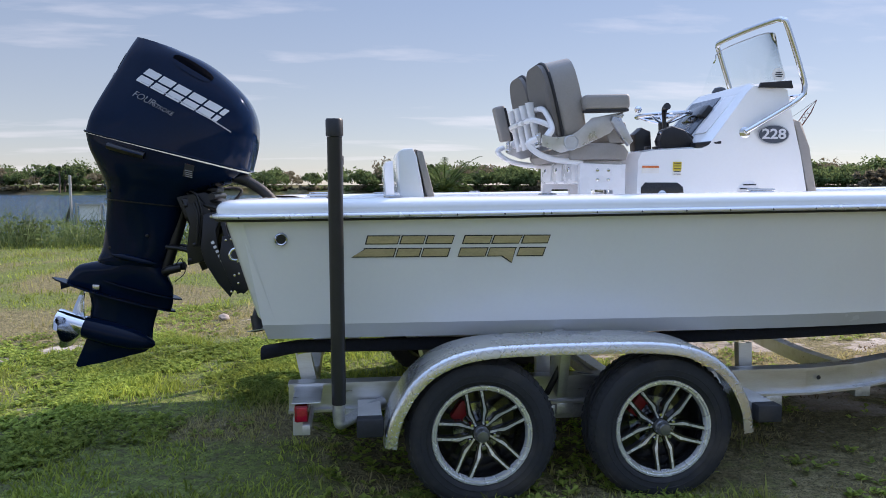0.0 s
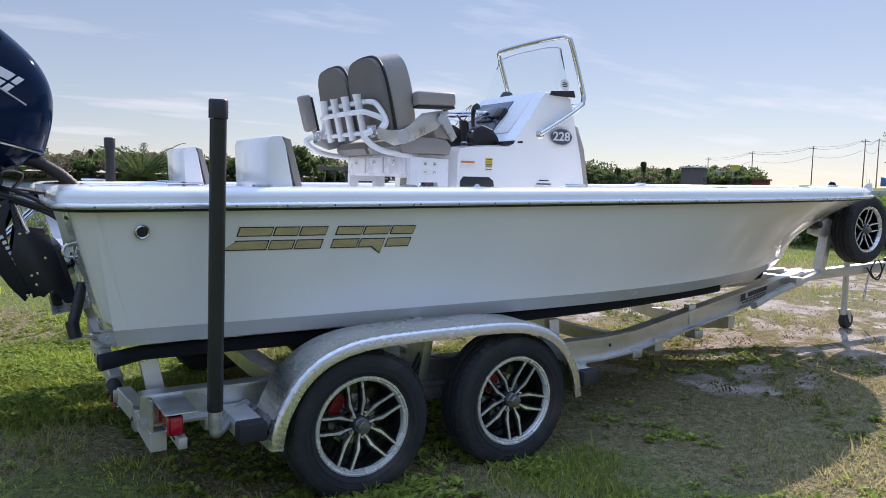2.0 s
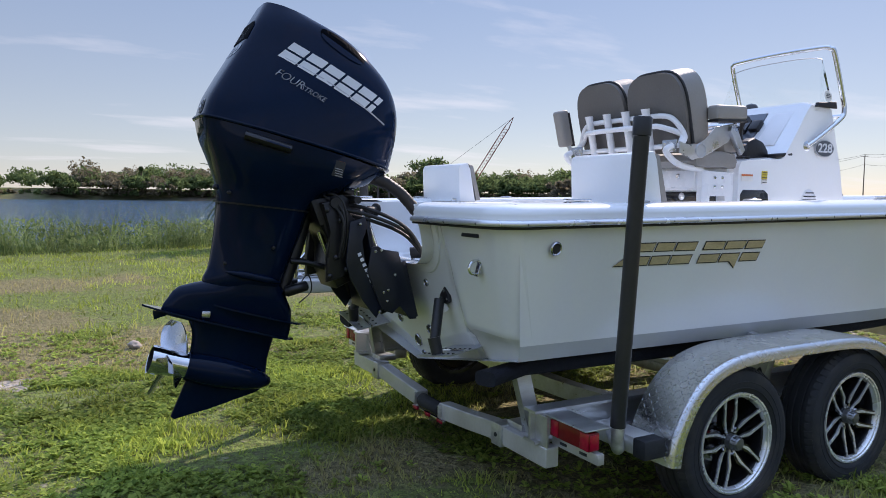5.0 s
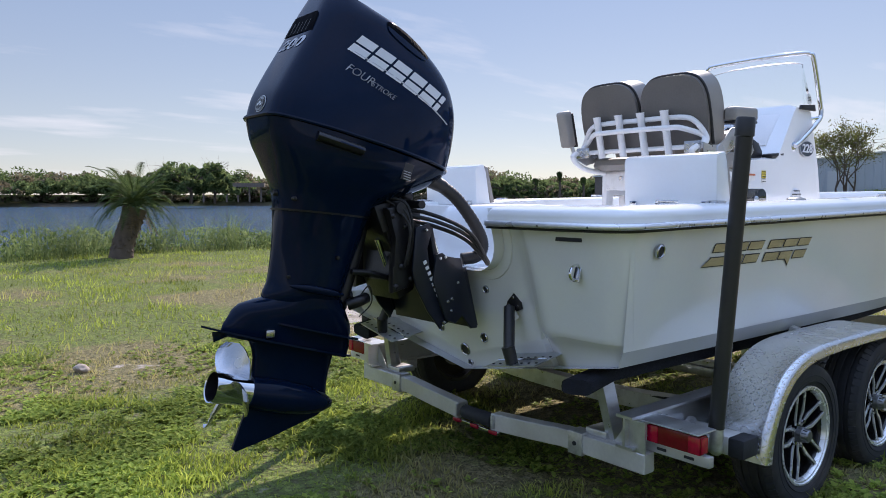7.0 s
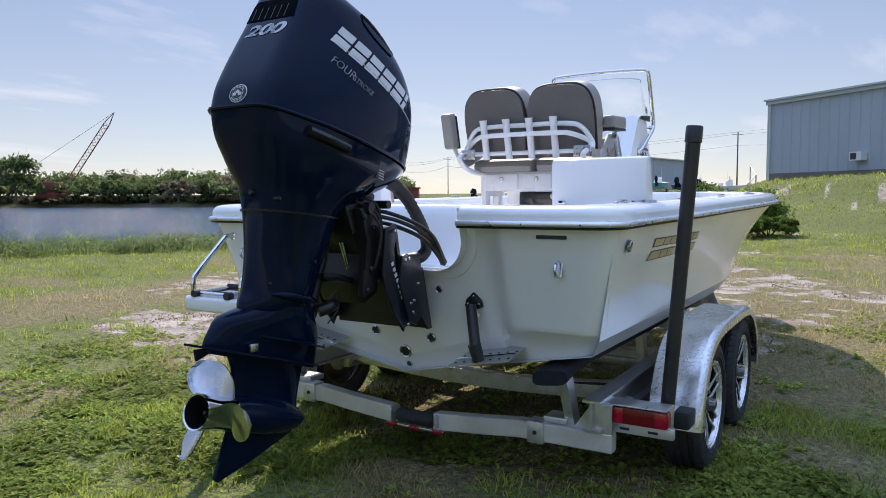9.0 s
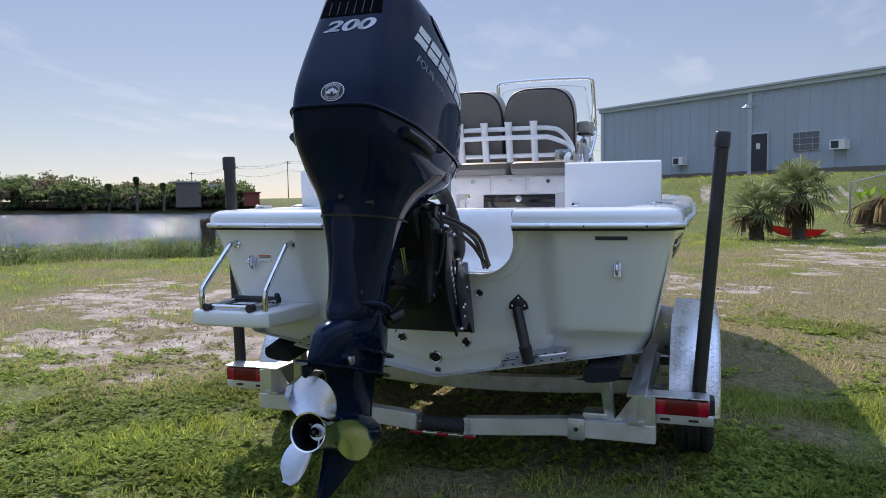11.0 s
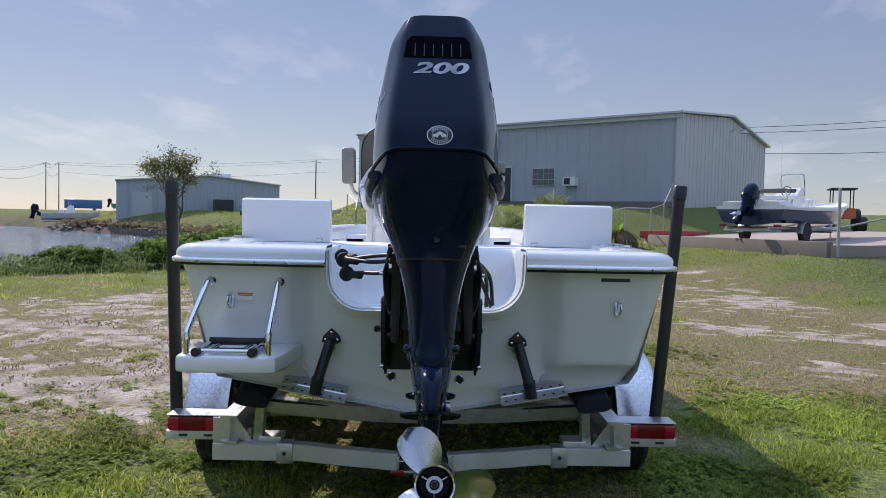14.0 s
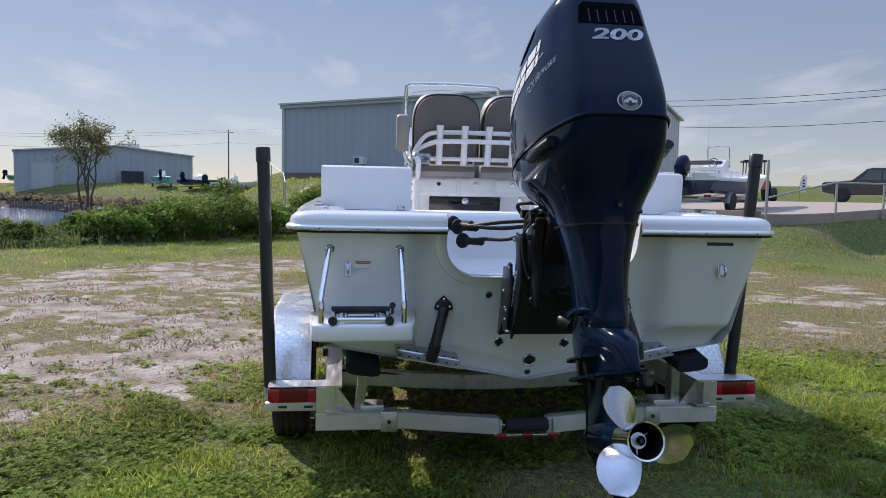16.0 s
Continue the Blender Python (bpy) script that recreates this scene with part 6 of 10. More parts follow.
for side in (-1, 1):
    yc = side * 0.245
    b = bmesh.new()
    plate(b, [(1.80, 1.612), (1.78, 1.65), (1.80, 1.69), (1.86, 1.705), (2.04, 1.715), (2.12, 1.70), (2.150, 1.66), (2.135, 1.612)], yc - 0.228, yc + 0.228, "xz", 0.022)
    wpart("seat_cushion", b, M_GREYL, post, "grey vinyl seat cushion")
    b = bmesh.new()
    plate(b, [(2.03, 1.705), (2.01, 1.76), (2.03, 1.83), (2.08, 1.852), (2.125, 1.83), (2.15, 1.76), (2.145, 1.71)], yc - 0.225, yc + 0.225, "xz", 0.02)
    wpart("bolster", b, M_GREYL, post, "grey flip-up bolster")

    # a rounded backrest: outline in its own plane, given thickness, leaning aft
    def back_shape(b, hw, z0, z1, t0, t1, inset=0.0):
        o = []
        h = z1 - z0
        for k in range(33):
            a = math.pi * k / 32
            c, s_ = math.cos(a), math.sin(a)
            o.append((hw * math.copysign(abs(c) ** 0.55, c), z0 + h * 0.42 + h * 0.58 * abs(s_) ** 0.62))
        o += [(-hw * 0.97, z0 + 0.03), (-hw * 0.90, z0), (hw * 0.90, z0), (hw * 0.97, z0 + 0.03)]
        plate(b, o, t0, t1, "yz", inset)
        lean = pose(0, 0, 0, 0, -13.5, 0)
        b.transform(Matrix.Translation((1.785, yc, 1.735)) @ lean)

    b = bmesh.new()
    back_shape(b, 0.230, 0.0, 0.455, -0.060, -0.030, 0.010)
    wpart("backrest", b, M_GREY, post, "dark grey vinyl backrest", sharp=60)
    b = bmesh.new()
    back_shape(b, 0.232, 0.0, 0.457, -0.026, 0.125, 0.030)
    wpart("back_cushion", b, M_GREYL, post, "grey padded back cushion", sharp=60)
    for off in (-0.028,):
        b = bmesh.new()
        o = []
        for k in range(33):
            a = math.pi * k / 32
            c, s_ = math.cos(a), math.sin(a)
            o.append((off, 0.229 * math.copysign(abs(c) ** 0.55, c), 0.455 * 0.42 + 0.455 * 0.58 * abs(s_) ** 0.62 + 0.001))
        o = [(off, 0.226, 0.02)] + o + [(off, -0.226, 0.02)]
        tube(b, [(x, y * 1.012, z * 1.004) for x, y, z in o], 0.0095, 8)
        b.transform(Matrix.Translation((1.785, yc, 1.735)) @ pose(0, 0, 0, 0, -13.5, 0))
        wpart("piping", b, M_PIPING, post, "black piping")
# rod rack behind the seats
b = bmesh.new()
tube(b, [(1.655, 0.475, 1.735), (1.690, 0.465, 1.79), (1.668, 0.40, 1.885), (1.655, 0.30, 1.915), (1.655, 0.0, 1.918), (1.655, -0.30, 1.915), (1.668, -0.40, 1.885), (1.690, -0.465, 1.79), (1.655, -0.475, 1.735)], 0.0165, 12, 8)
wpart("rack_rail", b, M_WPOWDER, post, "white bent rack rail")
b = bmesh.new()
tube(b, [(1.655, 0.470, 1.745), (1.690, 0.44, 1.80), (1.628, 0.34, 1.845), (1.612, 0.26, 1.852), (1.612, 0.0, 1.855), (1.612, -0.26, 1.852), (1.628, -0.34, 1.845), (1.690, -0.44, 1.80), (1.655, -0.470, 1.745)], 0.0165, 12, 8)
wpart("rack_rail", b, M_WPOWDER, post, "white bent rack rail")
b = bmesh.new()
rod(b, (1.68, -0.455, 1.735), (1.68, 0.455, 1.735), 0.015, 12)
wpart("rack_foot", b, M_WPOWDER, post)
for y in (0.300, 0.125, -0.045, -0.220):
    b = bmesh.new()
    tube(b, [(1.675, y, 1.695), (1.622, y, 1.925), (1.615, y, 1.955), (1.614, y, 1.962)], [0.0235, 0.0235, 0.0265, 0.0275], 16)
    wpart("rod_tube", b, M_WPOWDER, post, "white tubular rod holder")
for side in (-1, 1):
    b = bmesh.new()
    plate(b, [(side * 0.475, 1.695), (side * 0.475, 1.765), (side * 0.365, 1.765), (side * 0.365, 1.695)], 1.615, 1.623, "yz", 0.002)
    pl = wpart("mount_plate", b, M_STEEL, post, "polished mounting plate")
    for dy, dz in ((0.0, 0.0), (0.045, 0.0), (0.0, 0.035), (0.045, 0.035)):
        b = bmesh.new()
        lathe(b, [(0, 0.005), (0.007, 0.004), (0.008, 0)], (1.615, side * (0.385 + dy), 1.712 + dz), (-1, 0, 0), 10)
        wpart("bolt", b, M_CHROME, pl)
    b = bmesh.new()
    plate(b, [(1.625, 1.690), (1.625, 1.752), (1.705, 1.735), (1.790, 1.745), (1.835, 1.772), (1.915, 1.850), (2.095, 1.884), (2.105, 1.866), (2.025, 1.766), (1.850, 1.682), (1.735, 1.650)], side * 0.485, side * 0.493, "xz", 0.002)
    wpart("arm_plate", b, M_POLISH, post, "polished steel armrest bracket")
    b = bmesh.new()
    lathe(b, [(0.0, 0.004), (0.034, 0.004), (0.036, 0.008), (0.040, 0.008), (0.044, 0.004), (0.044, 0.0)], (1.795, side * 0.493, 1.708), (0, side, 0), 28)
    wpart("pivot", b, M_POLISH, post, "round steel pivot")
b = bmesh.new()
box(b, (1.985, -0.515, 1.935), (0.265, 0.085, 0.085), (0, -2, 0), 0.020, 3)
arm = wpart("armrest", b, M_GREYL, post, "grey padded armrest lowered")
b = bmesh.new()
box(b, (1.985, -0.515, 1.887), (0.250, 0.080, 0.016), (0, -2, 0), 0.005)
wpart("armrest_base", b, M_PIPING, arm)
b = bmesh.new()
plate(b, [(2.03, 1.86), (2.08, 1.85), (2.155, 1.72), (2.125, 1.69), (2.085, 1.74), (2.02, 1.83)], -0.515, -0.485, "xz", 0.006)
wpart("arm_strut", b, M_POLISH, post, "steel armrest strut")
b = bmesh.new()
box(b, (1.605, 0.562, 1.900), (0.085, 0.085, 0.25), (0, -14, 0), 0.020, 3)
arm = wpart("armrest", b, M_GREYL, post, "grey padded armrest folded up")
b = bmesh.new()
box(b, (1.645, 0.552, 1.895), (0.016, 0.075, 0.235), (0, -14, 0), 0.005)
wpart("armrest_base", b, M_PIPING, arm)
b = bmesh.new()
tube(b, [(1.69, 0.50, 1.70), (1.66, 0.53, 1.73), (1.645, 0.552, 1.80)], 0.014, 10, 5)
wpart("arm_strut", b, M_POLISH, post, "steel armrest strut")

# ---- the trailer ----
trailer = thing("boat_trailer", (1.6, 0, 0.0), "aluminium tandem-axle boat trailer with tread-plate fenders", "trailer")
RAIL = [(0.24, 1.0, 0.43), (2.95, 1.0, 0.435), (3.25, 0.95, 0.44), (6.45, 0.085, 0.60)]


def i_beam(b, pts, h, w, t, side):
    """An I-section carried along a line: two flanges and a web."""
    for off, hh, ww in ((h / 2 - t / 2, t, w), (-h / 2 + t / 2, t, w), (0, h - 2 * t, t)):
        rws = []
        for i, p in enumerate(pts):
            q = Vector((p[0], side * p[1], p[2] + off))
            a, c = Vector(pts[max(i - 1, 0)]), Vector(pts[min(i + 1, len(pts) - 1)])
            d = Vector((c.x - a.x, side * (c.y - a.y), 0)).normalized()
            n = Vector((-d.y, d.x, 0))
            rws.append([b.verts.new(q + n * (sx * ww / 2) + Vector((0, 0, sz * hh / 2))) for sx, sz in ((-1, -1), (1, -1), (1, 1), (-1, 1))])
        grid_faces(b, rws, True)
        b.faces.new(rws[0][::-1])
        b.faces.new(rws[-1])


for side in (-1, 1):
    b = bmesh.new()
    i_beam(b, RAIL, 0.145, 0.085, 0.012, side)
    wpart("frame_rail", b, M_ALU, trailer, "silver aluminium I-beam side rail", smooth=False)
b = bmesh.new()
box(b, (7.28, 0, 0.61), (1.75, 0.09, 0.10), (0, -1.5, 0), 0.008)
wpart("tongue", b, M_ALU, trailer, "square aluminium tongue")
# rear cross member, dropped in its middle to a keel roller
for side in (-1, 1):
    b = bmesh.new()
    pts = [(0.30, side * 1.09, 0.305), (0.30, side * 0.62, 0.305), (0.30, side * 0.42, 0.285), (0.30, side * 0.13, 0.262)]
    rws = []
    for x, y, z in pts:
        rws.append([b.verts.new((x + sx * 0.035, y, z + sz * 0.044)) for sx, sz in ((-1, -1), (1, -1), (1, 1), (-1, 1))])
    grid_faces(b, rws, True)
    b.faces.new(rws[0][::-1])
    b.faces.new(rws[-1])
    bmesh.ops.bevel(b, geom=list(b.edges), offset=0.004, segments=1, affect='EDGES')
    wpart("rear_cross_member", b, M_ALUW, trailer, "weathered square aluminium rear cross tube", smooth=False)
for x in (1.05, 2.05, 3.6, 4.8):
    b = bmesh.new()
    w = 1.0 if x < 3.3 else 1.0 - (x - 3.2) * 0.27
    rws = []
    for k in range(9):
        y = -w + 2 * w * k / 8
        z = 0.37 - 0.06 * (1 - (y / w) ** 2)
        rws.append([b.verts.new((x + sx * 0.04, y, z + sz * 0.045)) for sx, sz in ((-1, -1), (1, -1), (1, 1), (-1, 1))])
    grid_faces(b, rws, True)
    b.faces.new(rws[0][::-1])
    b.faces.new(rws[-1])
    wpart("cross_member", b, M_ALU, trailer, smooth=False)

FEND = [(0.69, 0.29), (0.70, 0.36), (0.72, 0.43), (0.755, 0.50), (0.80, 0.57), (0.865, 0.635), (0.94, 0.683), (1.04, 0.720), (1.17, 0.742), (1.35, 0.750), (1.58, 0.752), (1.80, 0.752), (1.95, 0.747), (2.08, 0.730), (2.19, 0.695), (2.28, 0.640), (2.35, 0.570), (2.40, 0.49), (2.435, 0.40), (2.45, 0.30)]
for side in (-1, 1):
    b = bmesh.new()
    uv = b.loops.layers.uv.new("UVMap")
    path = smooth_path([(x, 0, z) for x, z in FEND], 3)
    prof = [(1.135, 0.0), (1.36, 0.0), (1.378, -0.003), (1.389, -0.010), (1.395, -0.022), (1.395, -0.058), (1.390, -0.058), (1.388, -0.024), (1.36, -0.006), (1.135, -0.006)]
    rws, along = [], 0.0
    lens = []
    for i, p in enumerate(path):
        t = (path[min(i + 1, len(path) - 1)] - path[max(i - 1, 0)]).normalized()
        nrm = Vector((-t.z, 0, t.x))
        if i:
            along += (p - path[i - 1]).length
        lens.append(along)
        rws.append([b.verts.new(p + nrm * h + Vector((0, side * w, 0))) for w, h in prof])
    arc = [0.0]
    for (w0, h0), (w1, h1) in zip(prof, prof[1:]):
        arc.append(arc[-1] + math.hypot(w1 - w0, h1 - h0))
    for i in range(len(rws) - 1):
        for j in range(len(prof) - 1):
            f = b.faces.new((rws[i][j], rws[i][j + 1], rws[i + 1][j + 1], rws[i + 1][j]))
            for lp, (u, v) in zip(f.loops, ((lens[i], arc[j]), (lens[i], arc[j + 1]), (lens[i + 1], arc[j + 1]), (lens[i + 1], arc[j]))):
                lp[uv].uv = (u, v)
    wpart("fender", b, M_TREAD, trailer, "aluminium tread-plate tandem fender", sharp=60)

# ---- trailer: wheels, lights, bunks, guides, winch ----
def wheel_meshes():
    """Tyre, rim, spokes and cap about the origin, axle along -y (outer face towards -y)."""
    out = []
    b = bmesh.new()
    prof = [(0.205, -0.088), (0.212, -0.096), (0.240, -0.103), (0.285, -0.104), (0.312, -0.096), (0.326, -0.082), (0.333, -0.066), (0.334, -0.045), (0.326, -0.043), (0.326, -0.035), (0.335, -0.033), (0.335, -0.010), (0.327, -0.008), (0.327, 0.008), (0.335, 0.010),
            (0.335, 0.033), (0.326, 0.035), (0.326, 0.043), (0.334, 0.045), (0.333, 0.066), (0.326, 0.082), (0.312, 0.096), (0.285, 0.104), (0.240, 0.103), (0.205, 0.088)]
    prof = [(0.234 + (r - 0.205) * 0.90, y) for r, y in prof]
    lathe(b, prof, (0, 0, 0), (0, 1, 0), 72, close=False)
    for k in range(54):
        for sy in (-1, 1):
            a = 2 * math.pi * (k + (0.5 if sy > 0 else 0)) / 54
            m = Matrix.Rotation(a, 4, 'Y') @ Matrix.Translation((0, sy * 0.079, 0.3425))
            vs = bmesh.ops.create_cube(b, size=1.0, matrix=m @ Matrix.Rotation(radians(-sy * 32), 4, 'X') @ Matrix.Diagonal((0.026, 0.036, 0.006, 1)))["verts"]
    for r in (0.258, 0.286):
        tube(b, [(r * math.cos(t), -0.1035, r * math.sin(t)) for t in [2 * math.pi * k / 60 for k in range(61)]], 0.0022, 6, caps=False)
    out.append(("tyre", b, M_RUBBER, "dark radial trailer tyre", 40))
    b = bmesh.new()
    lathe(b, [(0.205, -0.066), (0.208, -0.080), (0.214, -0.090), (0.222, -0.091), (0.225, -0.097), (0.233, -0.097), (0.236, -0.090), (0.235, -0.080)], (0, 0, 0), (0, 1, 0), 64, close=False)
    out.append(("rim_lip", b, M_RIMM, "bright machined rim lip", 40))
    b = bmesh.new()
    lathe(b, [(0.212, -0.080), (0.205, -0.068), (0.196, -0.03), (0.194, 0.06), (0.21, 0.085), (0.234, 0.088)], (0, 0, 0), (0, 1, 0), 48, close=False)
    lathe(b, [(0.0, 0.045), (0.196, 0.05)], (0, 0, 0), (0, 1, 0), 48, close=False)
    lathe(b, [(0.055, -0.052), (0.060, -0.030), (0.060, 0.03)], (0, 0, 0), (0, 1, 0), 24)
    out.append(("rim_barrel", b, M_RIMB, "gloss black wheel barrel", 40))
    for k in range(5):
        dark, bright = bmesh.new(), bmesh.new()
        for s in (-1, 1):
            ak = 2 * math.pi * k / 5
            def pt(r, a, y):
                return Vector((r * math.sin(a), y, r * math.cos(a)))
            for bb, w0, w1, y0, y1 in ((dark, 0.024, 0.022, -0.052, -0.020), (bright, 0.0095, 0.010, -0.0575, -0.050)):
                rws = []
                for r, off, w, dy in ((0.042, 0.018, w0, 0.0), (0.075, 0.025, w0 * 0.9, -0.004), (0.108, 0.035, w0 * 1.5, -0.012), (0.118, 0.0365, w0 * 1.3, -0.014), (0.165, 0.036, w0 * 0.95, -0.022), (0.208, 0.036, w1 * 1.2, -0.028)):
                    a = ak + s * math.asin(off / r)
                    t = Vector((math.cos(a), 0, -math.sin(a)))
                    rws.append([bb.verts.new(pt(r, a, y) + t * (sx * w / 2)) for sx, y in ((-1, y0 + dy), (1, y0 + dy), (1, y1 + dy), (-1, y1 + dy))])
                grid_faces(bb, rws, True)
                bb.faces.new(rws[0][::-1])
                bb.faces.new(rws[-1])
        out.append(("spoke", dark, M_RIMB, "black split spoke", 40))
        out.append(("spoke_face", bright, M_RIMM, "machined spoke face", 40))
    b = bmesh.new()
    lathe(b, [(0.036, -0.045), (0.036, -0.080), (0.031, -0.085), (0.029, -0.104), (0.024, -0.110), (0.0, -0.112)], (0, 0, 0), (0, 1, 0), 24)
    out.append(("hub_cap", b, M_RIMH, "dull grey ribbed hub cap", 40))
    for k in range(12):
        a = 2 * math.pi * k / 12
        b = bmesh.new()
        rod(b, (0.0325 * math.cos(a), -0.083, 0.0325 * math.sin(a)), (0.030 * math.cos(a), -0.104, 0.030 * math.sin(a)), 0.003, 6)
        out.append(("cap_rib", b, M_RIMH, "", 40))
    for k in range(5):
        a = 2 * math.pi * (k + 0.5) / 5
        b = bmesh.new()
        rod(b, (0.062 * math.sin(a), -0.045, 0.062 * math.cos(a)), (0.062 * math.sin(a), -0.072, 0.062 * math.cos(a)), 0.011, 6, 0.008)
        out.append(("lug_nut", b, M_CHROME, "", 40))
    return out


WHEEL = None


def wheel(parent, m):
    """A wheel as a part of the trailer: the first builds the meshes, the others share them."""
    global WHEEL
    if WHEEL is None:
        WHEEL = []
        for nm, b, mt, lb, sh in wheel_meshes():
            o = part(nm, b, mt, None, lb, sharp=sh)
            WHEEL.append((nm, o.data, lb))
            bpy.data.objects.remove(o)
    e = new("wheel")
    e.parent = parent
    e.matrix_parent_inverse = Matrix.Translation(parent.location).inverted()
    e.matrix_basis = m
    for nm, me, lb in WHEEL:
        o = new(nm, me)
        o.parent = e
        o["label"] = lb
    return e


for x in (1.142, 2.010):
    for side in (-1, 1):
        wheel(trailer, pose(x, side * 1.262, 0.318, 0, random.uniform(0, 72), 0 if side < 0 else 180))
    b = bmesh.new()
    box(b, (x, 0, 0.30), (0.06, 2.2, 0.06), (0, 0, 0), 0.004)
    wpart("axle", b, M_GALV, trailer, "galvanised axle tube")
    for side in (-1, 1):
        b = bmesh.new()
        lathe(b, [(0.03, 0.0), (0.12, 0.0), (0.12, 0.012), (0.03, 0.012)], (x, side * 1.225, 0.318), (0, -side, 0), 32)
        wpart("brake_disc", b, M_STEEL, trailer, "steel brake disc")
        b = bmesh.new()
        box(b, (x - 0.085, side * 1.222, 0.40), (0.06, 0.06, 0.10), (0, 35, 0), 0.01)
        wpart("brake_caliper", b, M_BRASS, trailer, "red brake caliper")

for side in (-1, 1):
    # carpeted bunk on angled posts
    b = bmesh.new()
    rws = []
    for k in range(25):
        x = 0.10 + 4.25 * k / 24
        s = min(max((x - 0.15) / 6.05, 0), 1)
        y = 0.855 * (1 if x < 3.0 else 1 - 0.13 * (x - 3.0))
        zk = 0.53 - 0.02 * s + 0.195 * min(1, y / max(0.05, 1.035 * taper_fn(s, 0.36, 2.1, 0.85))) - 0.006
        zk += 0.045 * max(0.0, (x - 1.8) / 2.5)
        zk -= 0.03 if k == 0 else 0.0
        row = []
        for j in range(14):
            a = 2 * math.pi * j / 14
            u = 0.085 * math.copysign(abs(math.cos(a)) ** 0.5, math.cos(a))
            v = 0.034 * math.copysign(abs(math.sin(a)) ** 0.6, math.sin(a))
            row.append(b.verts.new((x, side * (y + u), zk - 0.036 + v + u * 0.20 * (0.6 if k == 0 else 1))))
        rws.append(row)
    grid_faces(b, rws, True)
    b.faces.new(rws[0][::-1])
    b.faces.new(rws[-1])
    wpart("bunk", b, M_CARPET, trailer, "black carpeted bunk board", sharp=70)
    for x, y, zt, zb in ((0.33, 0.875, 0.615, 0.34), (1.55, 0.87, 0.60, 0.37), (2.68, 0.87, 0.61, 0.37), (4.12, 0.73, 0.585, 0.44)):
        b = bmesh.new()
        box(b, (x, side * y, (zt + zb) / 2), (0.075, 0.008, zt - zb), (side * 6, -12 if x < 1 else 0, 0))
        box(b, (x - 0.034, side * (y - 0.02), (zt + zb) / 2), (0.008, 0.045, zt - zb), (side * 6, -12 if x < 1 else 0, 0))
        box(b, (x + 0.034, side * (y - 0.02), (zt + zb) / 2), (0.008, 0.045, zt - zb), (side * 6, -12 if x < 1 else 0, 0))
        wpart("bunk_post", b, M_ALU, trailer, "aluminium channel bunk post", smooth=False)
    b = bmesh.new()
    rod(b, (1.63, side * 1.16, 0.72), (1.50, side * 1.13, 0.44), 0.016, 8)
    wpart("fender_strut", b, M_CAST, trailer, "dark steel fender strut")
    # rail end plate and tail lamp
    b = bmesh.new()
    box(b, (0.345, side * 1.150, 0.489), (0.13, 0.36, 0.006), (0, 0, 0), 0.002)
    wpart("rail_plate", b, M_ALU, trailer, "flat aluminium top plate", smooth=False)
    b = bmesh.new()
    box(b, (0.325, side * 1.205, 0.440), (0.055, 0.245, 0.078), (0, 0, 0), 0.006)
    lamp = wpart("tail_lamp", b, M_LENS, trailer, "red rectangular tail lamp")
    for y in (1.105, 1.300):
        b = bmesh.new()
        box(b, (0.2965, side * y, 0.440), (0.006, 0.052, 0.070), (0, 0, 0), 0.002)
        wpart("reflector", b, M_REDB, lamp, "bright red reflector")
    b = bmesh.new()
    box(b, (0.325, side * 1.3295, 0.440), (0.045, 0.006, 0.064), (0, 0, 0), 0.002)
    wpart("side_marker", b, M_REDB, lamp, "red side marker")
    b = bmesh.new()
    box(b, (0.345, side * 1.20, 0.372), (0.035, 0.30, 0.045), (0, 0, 0), 0.003)
    wpart("lamp_bracket", b, M_ALUW, trailer, "aluminium lamp bracket")
    for y in (1.13, 1.26):
        b = bmesh.new()
        box(b, (0.326, side * y, 0.372), (0.004, 0.045, 0.012), (0, 0, 0), 0.001)
        wpart("bracket_slot", b, M_INK, trailer)
    # gusset beside the lamp
    b = bmesh.new()
    box(b, (0.275, side * 1.045, 0.40), (0.012, 0.085, 0.17), (0, 0, 0), 0.002)
    wpart("end_plate", b, M_ALU, trailer, smooth=False)
    b = bmesh.new()
    plate(b, [(side * 0.99, 0.49), (side * 1.0, 0.36), (side * 0.88, 0.345), (side * 0.90, 0.36)], 0.315, 0.321, "yz")
    wpart("gusset", b, M_ALU, trailer, smooth=False)
    # guide pole with its cap and bent galvanised foot
    if side < 0:
        bot, top = Vector((0.490, -1.282, 0.47)), Vector((0.485, -1.379, 1.735))
    else:
        bot, top = Vector((0.45, 1.335, 0.45)), Vector((0.445, 1.374, 1.695))
    b = bmesh.new()
    rod(b, bot, top, 0.0325, 24)
    pole = wpart("guide_pole", b, M_PVC, trailer, "tall black guide pole")
    d = (top - bot).normalized()
    b = bmesh.new()
    lathe(b, [(0.0, 0.012), (0.033, 0.012), (0.0375, 0.005), (0.0375, -0.062), (0.032, -0.066)], top, d, 24)
    wpart("pole_cap", b, M_PVC, pole, "black pole cap")
    b = bmesh.new()
    tube(b, [(0.70, side * 1.03, 0.395), (0.62, side * 1.10, 0.385), (bot.x + 0.02, bot.y - side * 0.02, 0.375), (bot.x, bot.y, 0.40), bot + d * 0.06], 0.028, 14, 8)
    wpart("pole_foot", b, M_GALV, trailer, "bent galvanised pole foot")
